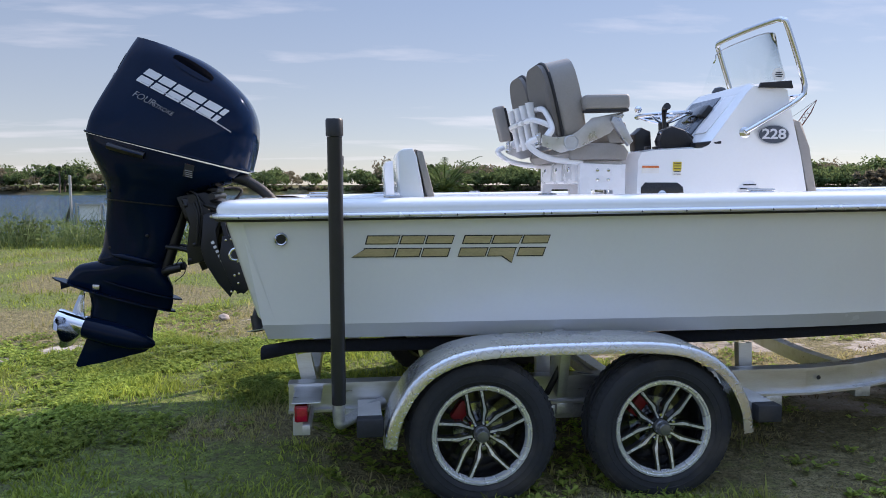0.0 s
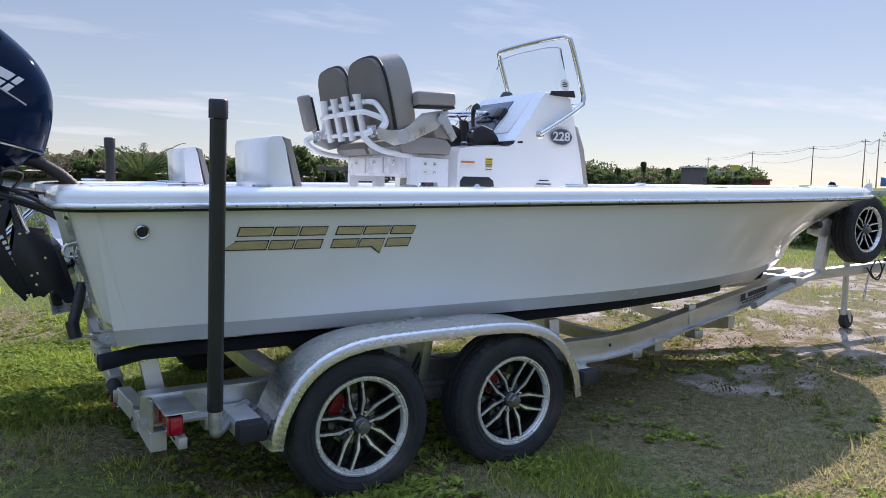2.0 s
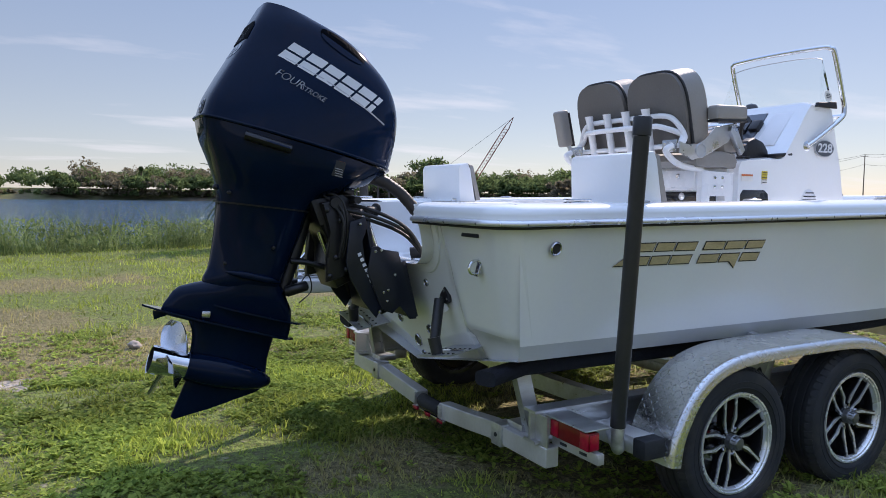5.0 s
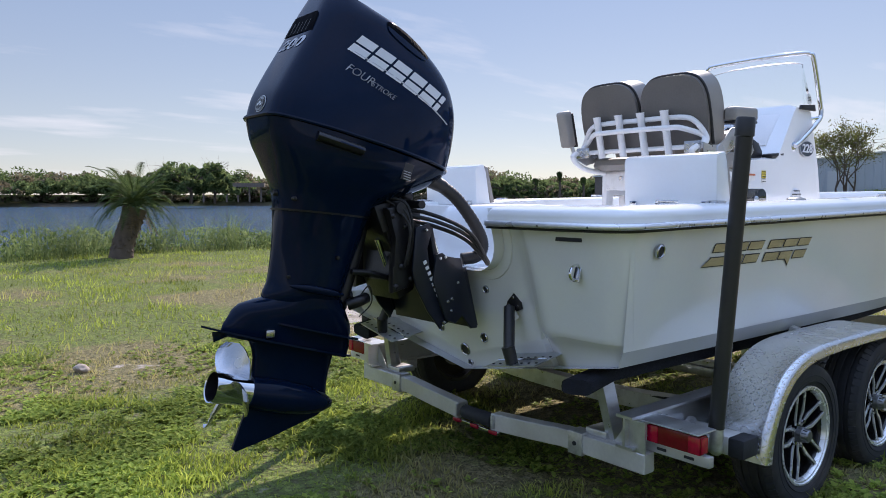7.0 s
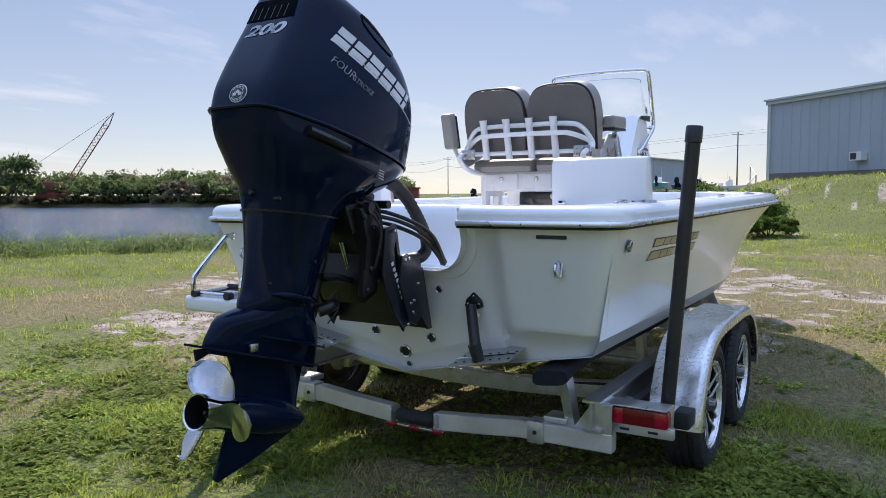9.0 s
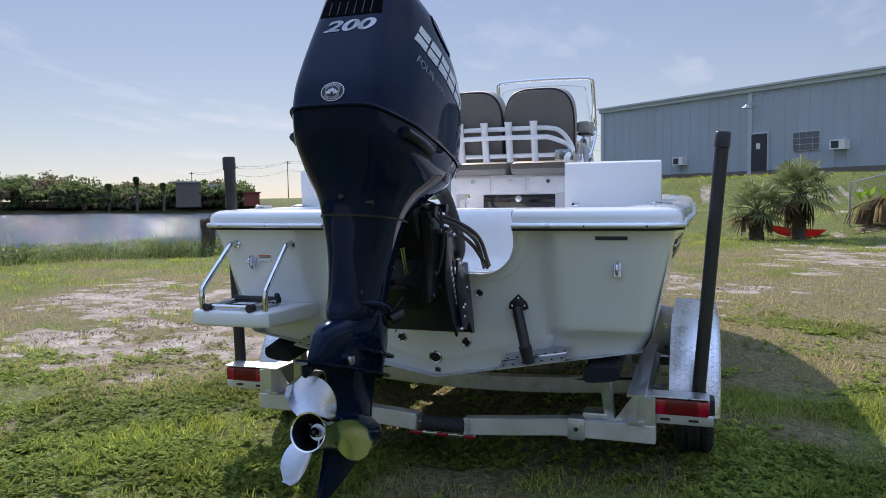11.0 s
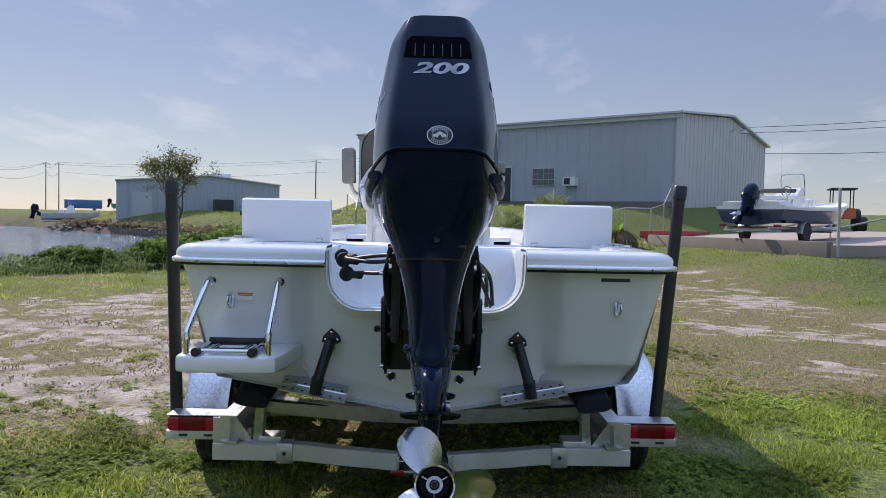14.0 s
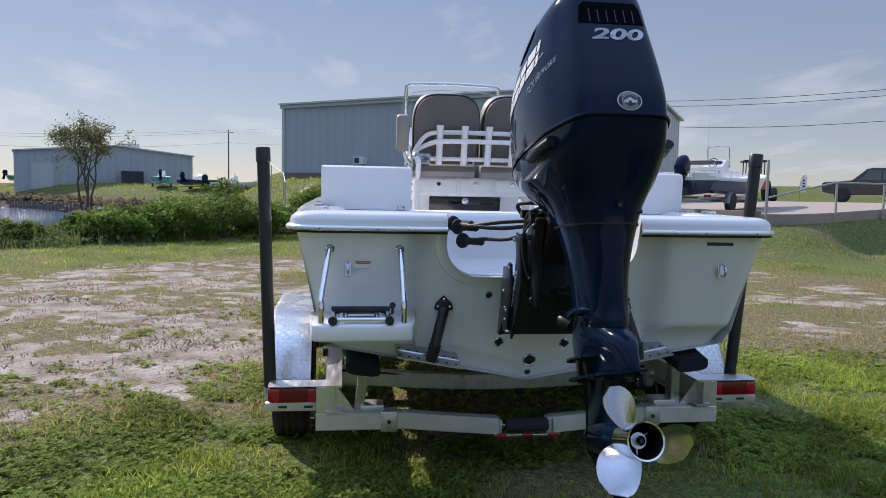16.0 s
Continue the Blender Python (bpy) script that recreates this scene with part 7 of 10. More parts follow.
    # step pads before and behind the fender
    for x, w in ((0.630, 0.11), (2.54, 0.11)):
        b = bmesh.new()
        box(b, (x, side * 1.16, 0.375), (w, 0.26, 0.075), (0, 0, 0), 0.003)
        wpart("fender_step", b, M_ALUW, trailer, "aluminium fender bracket")
        b = bmesh.new()
        box(b, (x, side * 1.325, 0.372), (w + 0.012, 0.075, 0.085), (0, 0, 0), 0.010)
        wpart("step_end", b, M_RUBBER, trailer, "black rubber end block")
    b = bmesh.new()
    box(b, (1.575, side * 1.10, 0.585), (0.05, 0.16, 0.30), (side * -16, 0, 0), 0.003)
    wpart("fender_stay", b, M_ALU, trailer, "angled aluminium fender stay")
    b = bmesh.new()
    box(b, (1.575, side * 1.0, 0.315), (1.25, 0.05, 0.07), (0, 0, 0), 0.004)
    wpart("axle_hanger", b, M_GALV, trailer, "galvanised spring hanger")
    for x in (0.55, 1.62, 2.75, 3.30, 4.2):
        yy = 1.0 if x < 3 else 0.95 - 0.27 * (x - 3.25)
        b = bmesh.new()
        box(b, (x, side * (yy - 0.005), 0.335 + (0.02 if x > 3 else 0)), (0.09, 0.10, 0.06), (0, 0, 0), 0.006)
        wpart("hanger_clip", b, M_GALV, trailer)
    # square clamp on the rear cross tube
    b = bmesh.new()
    box(b, (0.297, side * 0.715, 0.305), (0.088, 0.085, 0.108), (0, 0, 0), 0.006)
    wpart("cross_clamp", b, M_GALV, trailer, "galvanised clamp")
    b = bmesh.new()
    lathe(b, [(0, 0.004), (0.010, 0.004), (0.011, 0)], (0.252, side * 0.715, 0.305), (-1, 0, 0), 12)
    wpart("clamp_hole", b, M_INK, trailer)
    b = bmesh.new()
    box(b, (0.36, side * 0.80, 0.365), (0.12, 0.12, 0.03), (0, 0, 0), 0.004)
    wpart("post_foot", b, M_ALU, trailer)
# keel roller
b = bmesh.new()
lathe(b, [(0.012, -0.115), (0.030, -0.115), (0.038, -0.10), (0.036, 0.0), (0.038, 0.10), (0.030, 0.115), (0.012, 0.115)], (0.275, -0.02, 0.268), (0, 1, 0), 24)
wpart("keel_roller", b, M_RUBBER, trailer, "black rubber keel roller")
for y in (-0.16, 0.125):
    b = bmesh.new()
    box(b, (0.285, y, 0.268), (0.085, 0.012, 0.07), (0, 0, 0), 0.004)
    wpart("roller_bracket", b, M_GALV, trailer)
b = bmesh.new()
rod(b, (0.275, -0.19, 0.268), (0.275, 0.16, 0.268), 0.009, 10)
wpart("roller_pin", b, M_STEEL, trailer)
b = bmesh.new()
box(b, (0.262, -0.02, 0.214), (0.02, 0.36, 0.018), (0, 0, 0), 0.003)
bar = wpart("light_bar", b, M_STEEL, trailer, "thin bar with three red lamps")
for y in (-0.155, -0.01, 0.135):
    b = bmesh.new()
    box(b, (0.252, y - 0.01, 0.216), (0.016, 0.06, 0.020), (0, 0, 0), 0.004)
    wpart("marker_lamp", b, M_RED, bar, "small red marker lamp")
# brake line along a cross member
b = bmesh.new()
tube(b, [(1.0, -0.98, 0.40), (1.02, -0.5, 0.36), (1.02, 0.0, 0.33), (1.02, 0.5, 0.36), (1.0, 0.98, 0.40)], 0.008, 8, 6)
wpart("brake_line", b, M_HOSE, trailer, "black brake line")

# maker's plate on the side rail, as plain bars
RD = (Vector((6.45, -0.085, 0.60)) - Vector((3.25, -0.95, 0.44))).normalized()
RN = Vector((RD.y, -RD.x, 0)).normalized()
RU = RD.cross(RN) * -1
if RU.z < 0:
    RU = -RU


def rail_bar(u, w, v, h, lift, material, parent, name="name_bar"):
    c = Vector((5.30, -0.396, 0.5425)) + RN * lift
    b = bmesh.new()
    q = [c + RD * (u + sx * w / 2) + RU * (v + sz * h / 2) for sx, sz in ((-1, -1), (1, -1), (1, 1), (-1, 1))]
    q2 = [p + RN * 0.002 for p in q]
    lo, hi = [b.verts.new(p) for p in q], [b.verts.new(p) for p in q2]
    b.faces.new(lo)
    b.faces.new(hi[::-1])
    grid_faces(b, [lo, hi], True)
    return wpart(name, b, material, parent, smooth=False)


decal = rail_bar(0, 0.62, 0.0, 0.10, 0.0075, M_ALUW, trailer, "maker_decal")
decal["label"] = "pale maker's decal with dark bars"
for k in range(9):
    rail_bar(-0.12 + 0.05 * k, 0.040, 0.020, 0.038, 0.010, M_INK, decal)
rail_bar(-0.25, 0.10, 0.012, 0.06, 0.010, M_INK, decal)
for k in range(7):
    rail_bar(-0.24 + 0.08 * k, 0.065, -0.014, 0.010, 0.010, M_INK, decal)
    rail_bar(-0.24 + 0.08 * k, 0.060, -0.034, 0.012, 0.010, M_INK, decal)
b = bmesh.new()
lathe(b, [(0, 0.004), (0.010, 0.004), (0.012, 0)], (3.02, -1.007, 0.445), (0, -1, 0), 12)
wpart("rail_bolt", b, M_INK, trailer)

# winch post, bow stop, spare wheel, jack and safety chains on the tongue
b = bmesh.new()
box(b, (6.98, 0, 0.95), (0.075, 0.10, 0.66), (0, 12, 0), 0.006)
wpart("winch_post", b, M_ALU, trailer, "aluminium winch post")
b = bmesh.new()
plate(b, [(6.74, 1.02), (6.80, 1.13), (6.98, 1.20), (7.10, 1.18), (7.06, 1.06), (6.90, 0.98)], -0.06, 0.06, "xz", 0.01)
wpart("winch_arm", b, M_GALV, trailer, "galvanised winch arm")
b = bmesh.new()
lathe(b, [(0.015, -0.07), (0.06, -0.07), (0.06, -0.06), (0.035, -0.055), (0.035, 0.055), (0.06, 0.06), (0.06, 0.07), (0.015, 0.07)], (6.96, 0, 1.22), (0, 1, 0), 24)
wpart("winch_drum", b, M_CAST, trailer, "black winch drum")
b = bmesh.new()
tube(b, [(6.96, -0.08, 1.22), (6.96, -0.14, 1.22), (7.03, -0.15, 1.31), (7.05, -0.22, 1.32)], 0.010, 8)
wpart("winch_handle", b, M_CAST, trailer)
b = bmesh.new()
lathe(b, [(0.01, -0.07), (0.035, -0.075), (0.045, 0.0), (0.035, 0.075), (0.01, 0.07)], (6.77, 0, 1.11), (0, 1, 0), 20)
wpart("bow_stop", b, M_RUBBER, trailer, "black rubber bow stop")
b = bmesh.new()
rod(b, (7.18, -0.02, 1.06), (7.32, -0.13, 1.06), 0.03, 12)
wpart("spare_mount", b, M_GALV, trailer)
wheel(trailer, pose(7.32, -0.16, 1.065, 0, 10, -2))
b = bmesh.new()
rod(b, (7.42, 0.0, 0.14), (7.42, 0.0, 0.98), 0.030, 16)
jack = wpart("tongue_jack", b, M_GALV, trailer, "galvanised swivel jack")
b = bmesh.new()
lathe(b, [(0.02, -0.035), (0.078, -0.035), (0.088, -0.022), (0.088, 0.022), (0.078, 0.035), (0.02, 0.035)], (7.47, 0.0, 0.080), (0, 1, 0), 28)
wpart("jack_wheel", b, M_RUBBER, jack, "black jack wheel")
b = bmesh.new()
plate(b, [(7.39, 0.20), (7.47, 0.06), (7.50, 0.06), (7.48, 0.20)], -0.045, -0.038, "xz")
plate(b, [(7.39, 0.20), (7.47, 0.06), (7.50, 0.06), (7.48, 0.20)], 0.038, 0.045, "xz")
wpart("jack_fork", b, M_GALV, jack)
b = bmesh.new()
box(b, (8.13, 0, 0.655), (0.20, 0.085, 0.06), (0, -2, 0), 0.015)
box(b, (8.20, 0, 0.70), (0.05, 0.05, 0.05), (0, 0, 0), 0.01)
wpart("coupler", b, M_CAST, trailer, "black coupler")
for y, x0 in ((-0.05, 7.72), (0.05, 7.92)):
    b = bmesh.new()
    for k in range(9):
        z = 0.55 - 0.032 * k
        a = k % 2 * math.pi / 2
        tube(b, [Vector((x0 - 0.008 * k, y - 0.02, z)) + Vector((math.cos(t) * 0.010 * math.cos(a), math.cos(t) * 0.010 * math.sin(a), math.sin(t) * 0.021)) for t in [2 * math.pi * i / 10 for i in range(11)]], 0.0035, 6, caps=False)
    wpart("safety_chain", b, M_STEEL, trailer, "hanging steel safety chain")
b = bmesh.new()
tube(b, [(7.70, -0.06, 0.64), (7.80, -0.09, 0.52), (7.95, -0.09, 0.60), (7.86, -0.08, 0.72), (7.76, -0.07, 0.60), (7.90, -0.08, 0.50), (8.05, -0.06, 0.66)], 0.008, 8, 8)
wpart("lighting_lead", b, M_HOSE, trailer, "coiled black lighting lead")
for side in (-1, 1):
    b = bmesh.new()
    tube(b, [(5.0, side * 0.62, 0.50), (5.7, side * 0.36, 0.54), (6.2, side * 0.24, 0.58), (6.75, side * 0.10, 0.63)], 0.030, 8, 5)
    wpart("bow_bunk", b, M_ALU, trailer, "aluminium bow guide")
b = bmesh.new()
box(b, (6.1, 0, 0.60), (0.10, 0.62, 0.08), (0, 0, 0), 0.01)
wpart("bow_pad", b, M_ALUW, trailer)

# ---- plants ----
def leaf_mat(name, c0, c1, rough=0.6, dry_c=None, thin=0.5):
    """Foliage whose leaves differ one from another."""
    m = bpy.data.materials.new(name)
    m.use_nodes = True
    N, L = m.node_tree.nodes, m.node_tree.links
    b = N["Principled BSDF"]
    g = N.new("ShaderNodeNewGeometry")
    r = N.new("ShaderNodeValToRGB")
    r.color_ramp.elements[0].color, r.color_ramp.elements[1].color = (*c0, 1), (*c1, 1)
    L.new(g.outputs["Random Per Island"], r.inputs[0])
    col = r.outputs[0]
    tc = N.new("ShaderNodeTexCoord")
    n = N.new("ShaderNodeTexNoise")
    n.inputs["Scale"].default_value, n.inputs["Detail"].default_value = 0.8, 7.0
    L.new(tc.outputs["Object"], n.inputs["Vector"])
    mr = N.new("ShaderNodeMapRange")
    mr.inputs["From Min"].default_value, mr.inputs["From Max"].default_value = 0.3, 0.7
    mr.inputs["To Min"].default_value, mr.inputs["To Max"].default_value = 0.42, 1.5
    L.new(n.outputs["Fac"], mr.inputs[0])
    sc = N.new("ShaderNodeVectorMath")
    sc.operation = 'SCALE'
    L.new(col, sc.inputs[0])
    L.new(mr.outputs[0], sc.inputs["Scale"])
    col = sc.outputs[0]
    if dry_c:
        a = N.new("ShaderNodeAttribute")
        a.attribute_name = "dry"
        mx = N.new("ShaderNodeMixRGB")
        mx.inputs["Color2"].default_value = (*dry_c, 1)
        L.new(a.outputs["Fac"], mx.inputs["Fac"])
        L.new(col, mx.inputs["Color1"])
        col = mx.outputs[0]
    L.new(col, b.inputs["Base Color"])
    b.inputs["Roughness"].default_value = rough
    b.inputs["Specular IOR Level"].default_value = 0.04
    # thin leaves let some of the light through
    tr = N.new("ShaderNodeBsdfTranslucent")
    L.new(col, tr.inputs["Color"])
    mix = N.new("ShaderNodeMixShader")
    mix.inputs[0].default_value = thin
    L.new(b.outputs[0], mix.inputs[1])
    L.new(tr.outputs[0], mix.inputs[2])
    L.new(mix.outputs[0], N["Material Output"].inputs["Surface"])
    return m


M_GRASS = leaf_mat("grass_blades", (0.14, 0.195, 0.034), (0.40, 0.46, 0.090), 0.55, dry_c=(0.40, 0.35, 0.17), thin=0.58)
M_WEED = leaf_mat("weed_leaves", (0.14, 0.215, 0.045), (0.42, 0.50, 0.115), 0.55, thin=0.58)
M_REED = leaf_mat("reed_leaves", (0.08, 0.125, 0.04), (0.22, 0.27, 0.11), 0.6)
M_SHRUB = leaf_mat("shrub_leaves", (0.07, 0.125, 0.028), (0.19, 0.27, 0.065), 0.55)
M_WOOD_G = leaf_mat("far_green", (0.085, 0.125, 0.048), (0.165, 0.215, 0.085), 0.9, thin=0.58)
M_WOOD_B = leaf_mat("far_brown", (0.14, 0.125, 0.08), (0.24, 0.21, 0.14), 0.8, thin=0.58)
M_PALM = leaf_mat("palm_fronds", (0.035, 0.060, 0.020), (0.10, 0.14, 0.045), 0.42)
M_FAN = leaf_mat("fan_fronds", (0.12, 0.16, 0.06), (0.27, 0.31, 0.14), 0.45)
M_DEAD = leaf_mat("dead_fronds", (0.13, 0.095, 0.055), (0.26, 0.20, 0.12), 0.85)
M_BARK = mat("bark", (0.10, 0.075, 0.055), 0.9, var=0.4, scale=7, bump=0.8, bump_scale=22)
rng = np.random.RandomState(7)


def blades(name, xy, height, width, material, label, category, lean=0.45, attrs=True, kind="stuff", z_off=-0.012):
    """Many thin tapered blades, each a bent strip of two quads."""
    n = len(xy)
    x, y = xy[:, 0], xy[:, 1]
    z = ground_z(x, y) + z_off
    a = rng.rand(n) * 2 * math.pi
    h = height * (0.45 + 0.9 * rng.rand(n)) * (0.35 + 1.3 * step(0.25, 0.75, fbm(x * 3.3 + 1, y * 3.3, 3)))
    w = width * (0.6 + 0.8 * rng.rand(n)) / 2
    ca, sa_ = np.cos(a), np.sin(a)
    l = lean * (0.2 + rng.rand(n)) * h
    la = rng.rand(n) * 2 * math.pi
    lx, ly = np.cos(la) * l, np.sin(la) * l
    v = np.zeros((n, 5, 3))
    v[:, 0] = np.stack([x - ca * w, y - sa_ * w, z], 1)
    v[:, 1] = np.stack([x + ca * w, y + sa_ * w, z], 1)
    v[:, 2] = np.stack([x + ca * w * 0.8 + lx * 0.35, y + sa_ * w * 0.8 + ly * 0.35, z + h * 0.6], 1)
    v[:, 3] = np.stack([x - ca * w * 0.8 + lx * 0.35, y - sa_ * w * 0.8 + ly * 0.35, z + h * 0.6], 1)
    v[:, 4] = np.stack([x + lx, y + ly, z + h], 1)
    base = np.arange(n)[:, None] * 5
    quads = (base + np.array([[0, 1, 2, 3]])).tolist()
    tris = (base + np.array([[3, 2, 4]])).tolist()
    at = None
    if attrs:
        at = {"dry": np.repeat(np.clip(dry(x, y) * 1.2 - 0.20 + 0.5 * (rng.rand(n) - 0.5), 0, 1), 5)}
    ob = mesh_from(name, v.reshape(-1, 3).tolist(), quads + tris, material, False, at)
    return tagged(ob, label, category, kind=kind)


def scatter(n, x0, x1, y0, y1, keep):
    p = np.stack([x0 + (x1 - x0) * rng.rand(n), y0 + (y1 - y0) * rng.rand(n)], 1)
    return p[rng.rand(n) < keep(p[:, 0], p[:, 1])]


def lawn(x, y):
    wet = inside(x, y, SHORE)
    tuft = 0.35 + 0.65 * step(0.35, 0.6, fbm(x * 2.3, y * 2.3, 3))
    return np.where(wet, 0, (1 - 0.90 * step(0.08, 0.75, bare(x, y))) * (1 - 0.45 * dry(x, y)) * tuft)


def close_by(x, y):
    """1 round the boat, fading out over some metres with an uneven edge."""
    d = np.hypot((x - 1.2) / 6.6, (y - 0.2) / 5.4) + 0.5 * (fbm(x * 0.5, y * 0.5, 3) - 0.5)
    return step(1.0, 0.62, d)


near = scatter(520000, -6.0, 8.5, -6.0, 6.5, lambda x, y: lawn(x, y) * close_by(x, y))
blades("lawn_near", near, 0.043 - 0.014 * dry(near[:, 0], near[:, 1]), 0.0080, M_GRASS, "short weedy grass, green with straw tufts", "grass", lean=0.9)
mid = scatter(290000, -14.0, 22.0, -10.0, 18.5, lambda x, y: lawn(x, y) * (1 - 0.85 * close_by(x, y)))
blades("lawn_mid", mid, 0.062, 0.011, M_GRASS, "rough mown grass by the water", "grass", lean=0.8)
far_l = scatter(70000, 14.0, 46.0, -22.0, 8.0, lambda x, y: lawn(x, y) * np.where((x < 22) & (y > -10), 0, 1) * np.where(inside(x, y, [(25.3, -9.2), (19.9, -13.8), (18, -22), (60, -22), (60, -20), (33, -13)]), 0, 1))
blades("lawn_far", far_l, 0.065, 0.022, M_GRASS, "grass on the bank below the yard", "grass", lean=0.7)

far_m = scatter(60000, 36.0, 112.0, -6.0, 62.0, lambda x, y: np.where(inside(x, y, SHORE), 0, 1) * step(1.0, 3.0, line_dist(x, y, SHORE)))
blades("lawn_across", far_m, 0.11, 0.06, M_GRASS, "grass across the inlet", "grass", lean=0.7)

straw = scatter(90000, 1.0, 15.0, -2.5, 9.5, lambda x, y: step(0.3, 0.8, bare(x, y)) * step(0.40, 0.62, fbm(x * 3.1 + 2, y * 3.1, 3)))
blades("straw_litter", straw, 0.016, 0.011, M_DEAD, "dead grass and litter strewn on the sand", "straw", lean=2.2, attrs=False, z_off=0.002)


def weeds(name, xy, size, label):
    """Low rosettes of small broad leaves."""
    n = len(xy)
    k = 9
    x, y = np.repeat(xy[:, 0], k), np.repeat(xy[:, 1], k)
    z = ground_z(x, y)
    m = n * k
    a = rng.rand(m) * 2 * math.pi
    r0 = size * 0.15 * rng.rand(m)
    s = size * (0.5 + 0.7 * rng.rand(m))
    lift = 0.25 + 0.75 * rng.rand(m)
    dx, dy = np.cos(a), np.sin(a)
    hh = size * 0.55 * rng.rand(m)
    v = np.zeros((m, 4, 3))
    for i, (d, wd, up) in enumerate(((0, 0, 0.05), (0.55, 0.33, 0.45), (1.0, 0.0, 0.6), (0.55, -0.33, 0.45))):
        v[:, i, 0] = x + dx * (r0 + d * s) - dy * wd * s
        v[:, i, 1] = y + dy * (r0 + d * s) + dx * wd * s
        v[:, i, 2] = z + hh + up * s * lift
    f = (np.arange(m)[:, None] * 4 + np.array([[0, 1, 2, 3]])).tolist()
    return tagged(mesh_from(name, v.reshape(-1, 3).tolist(), f, M_WEED, False), label, "weeds", kind="stuff")


weeds("weeds_near", scatter(230000, -6.0, 8.5, -6.0, 6.5, lambda x, y: lawn(x, y) * close_by(x, y) * step(0.34, 0.52, fbm(x * 1.4 + 9, y * 1.4, 3)) * (1 - 0.7 * dry(x, y))), 0.034, "low broad-leaved weeds in the grass")


def along_shore(n, d0, d1, keep):
    """Places on land between two distances from the water's near edge."""
    p = np.stack([-45 + 85 * rng.rand(n), -2 + 24 * rng.rand(n)], 1)
    d = line_dist(p[:, 0], p[:, 1], SHORE[:14])
    ok = (~inside(p[:, 0], p[:, 1], SHORE)) & (d > d0) & (d < d1)
    p = p[ok]
    return p[rng.rand(len(p)) < keep(p[:, 0], p[:, 1])]


reeds = along_shore(420000, 0.0, 2.3, lambda x, y: (0.35 + 0.65 * step(0.3, 0.6, fbm(x * 0.8, y * 0.8, 3))) * np.where(y < 2.5, 0, 1))
blades("reed_bed", reeds[:42000], np.where(reeds[:42000, 0] > 7, 0.36, 0.60), 0.013, M_REED, "tall green reeds and weeds along the water's edge", "reeds", lean=1.0, attrs=False)
fring = along_shore(110000, 1.6, 3.0, lambda x, y: step(0.4, 0.7, fbm(x * 0.9 + 5, y * 0.9, 3)) * np.where(y < 2.5, 0, 1))
blades("reed_fringe", fring[:22000], 0.30, 0.014, M_REED, "shorter weeds before the reeds", "reeds", lean=0.6, attrs=False)


def clump_points(c, r, n_blob, n_leaf, flat=0.75):
    """Leaf places on many small clumps within an ellipsoid."""
    d = rng.normal(size=(n_blob, 3))
    d /= np.linalg.norm(d, axis=1)[:, None]
    d[:, 2] = np.abs(d[:, 2]) * 1.0 - 0.25
    cen = d * np.array(r) * (0.45 + 0.5 * rng.rand(n_blob))[:, None]
    e = rng.normal(size=(n_blob, n_leaf, 3))
    e /= np.linalg.norm(e, axis=2)[..., None]
    br = (0.22 + 0.26 * rng.rand(n_blob)) * min(r)
    p = cen[:, None, :] + e * br[:, None, None] * (0.55 + 0.5 * rng.rand(n_blob, n_leaf))[..., None] * np.array([1, 1, flat])
    return p.reshape(-1, 3) + np.array(c)


def leaves(name, pts, size, material, label="", category="", kind="", parent=None):
    n = len(pts)
    a = rng.normal(size=(n, 3))
    a /= np.linalg.norm(a, axis=1)[:, None]
    t = rng.normal(size=(n, 3))
    t -= a * (t * a).sum(1)[:, None]
    t /= np.linalg.norm(t, axis=1)[:, None]
    s = size * (0.5 + 0.9 * rng.rand(n))[:, None]
    u, w = a * s, t * s * 0.5
    v = np.stack([pts - u, pts + w, pts + u, pts - w], 1).reshape(-1, 3)
    f = (np.arange(n)[:, None] * 4 + np.array([[0, 1, 2, 3]])).tolist()
    ob = mesh_from(name, v.tolist(), f, material, False)
    if parent is not None:
        ob.parent = parent
        ob.matrix_parent_inverse = Matrix.Translation(parent.location).inverted()
        if label:
            ob["label"] = label
        if kind:
            ob["kind"] = kind
        return ob
    return tagged(ob, label, category, kind=kind)


wp = along_shore(420000, 0.0, 2.5, lambda x, y: (0.3 + 0.7 * step(0.35, 0.6, fbm(x * 1.1 + 3, y * 1.1, 3))) * np.where(y < 2.5, 0, 1))[:150000]
hmax = np.where(wp[:, 0] > 7, 0.62, 1.0) * (0.30 + 0.62 * fbm(wp[:, 0] * 0.9, wp[:, 1] * 0.9, 3) * step(2.6, 1.4, line_dist(wp[:, 0], wp[:, 1], SHORE[:14])))
leaves("reed_foliage", np.column_stack([wp, ground_z(wp[:, 0], wp[:, 1]) + hmax * rng.rand(len(wp)) ** 0.7]), 0.056, M_REED, "leafy weeds tangled in the reeds", "weeds", "stuff")

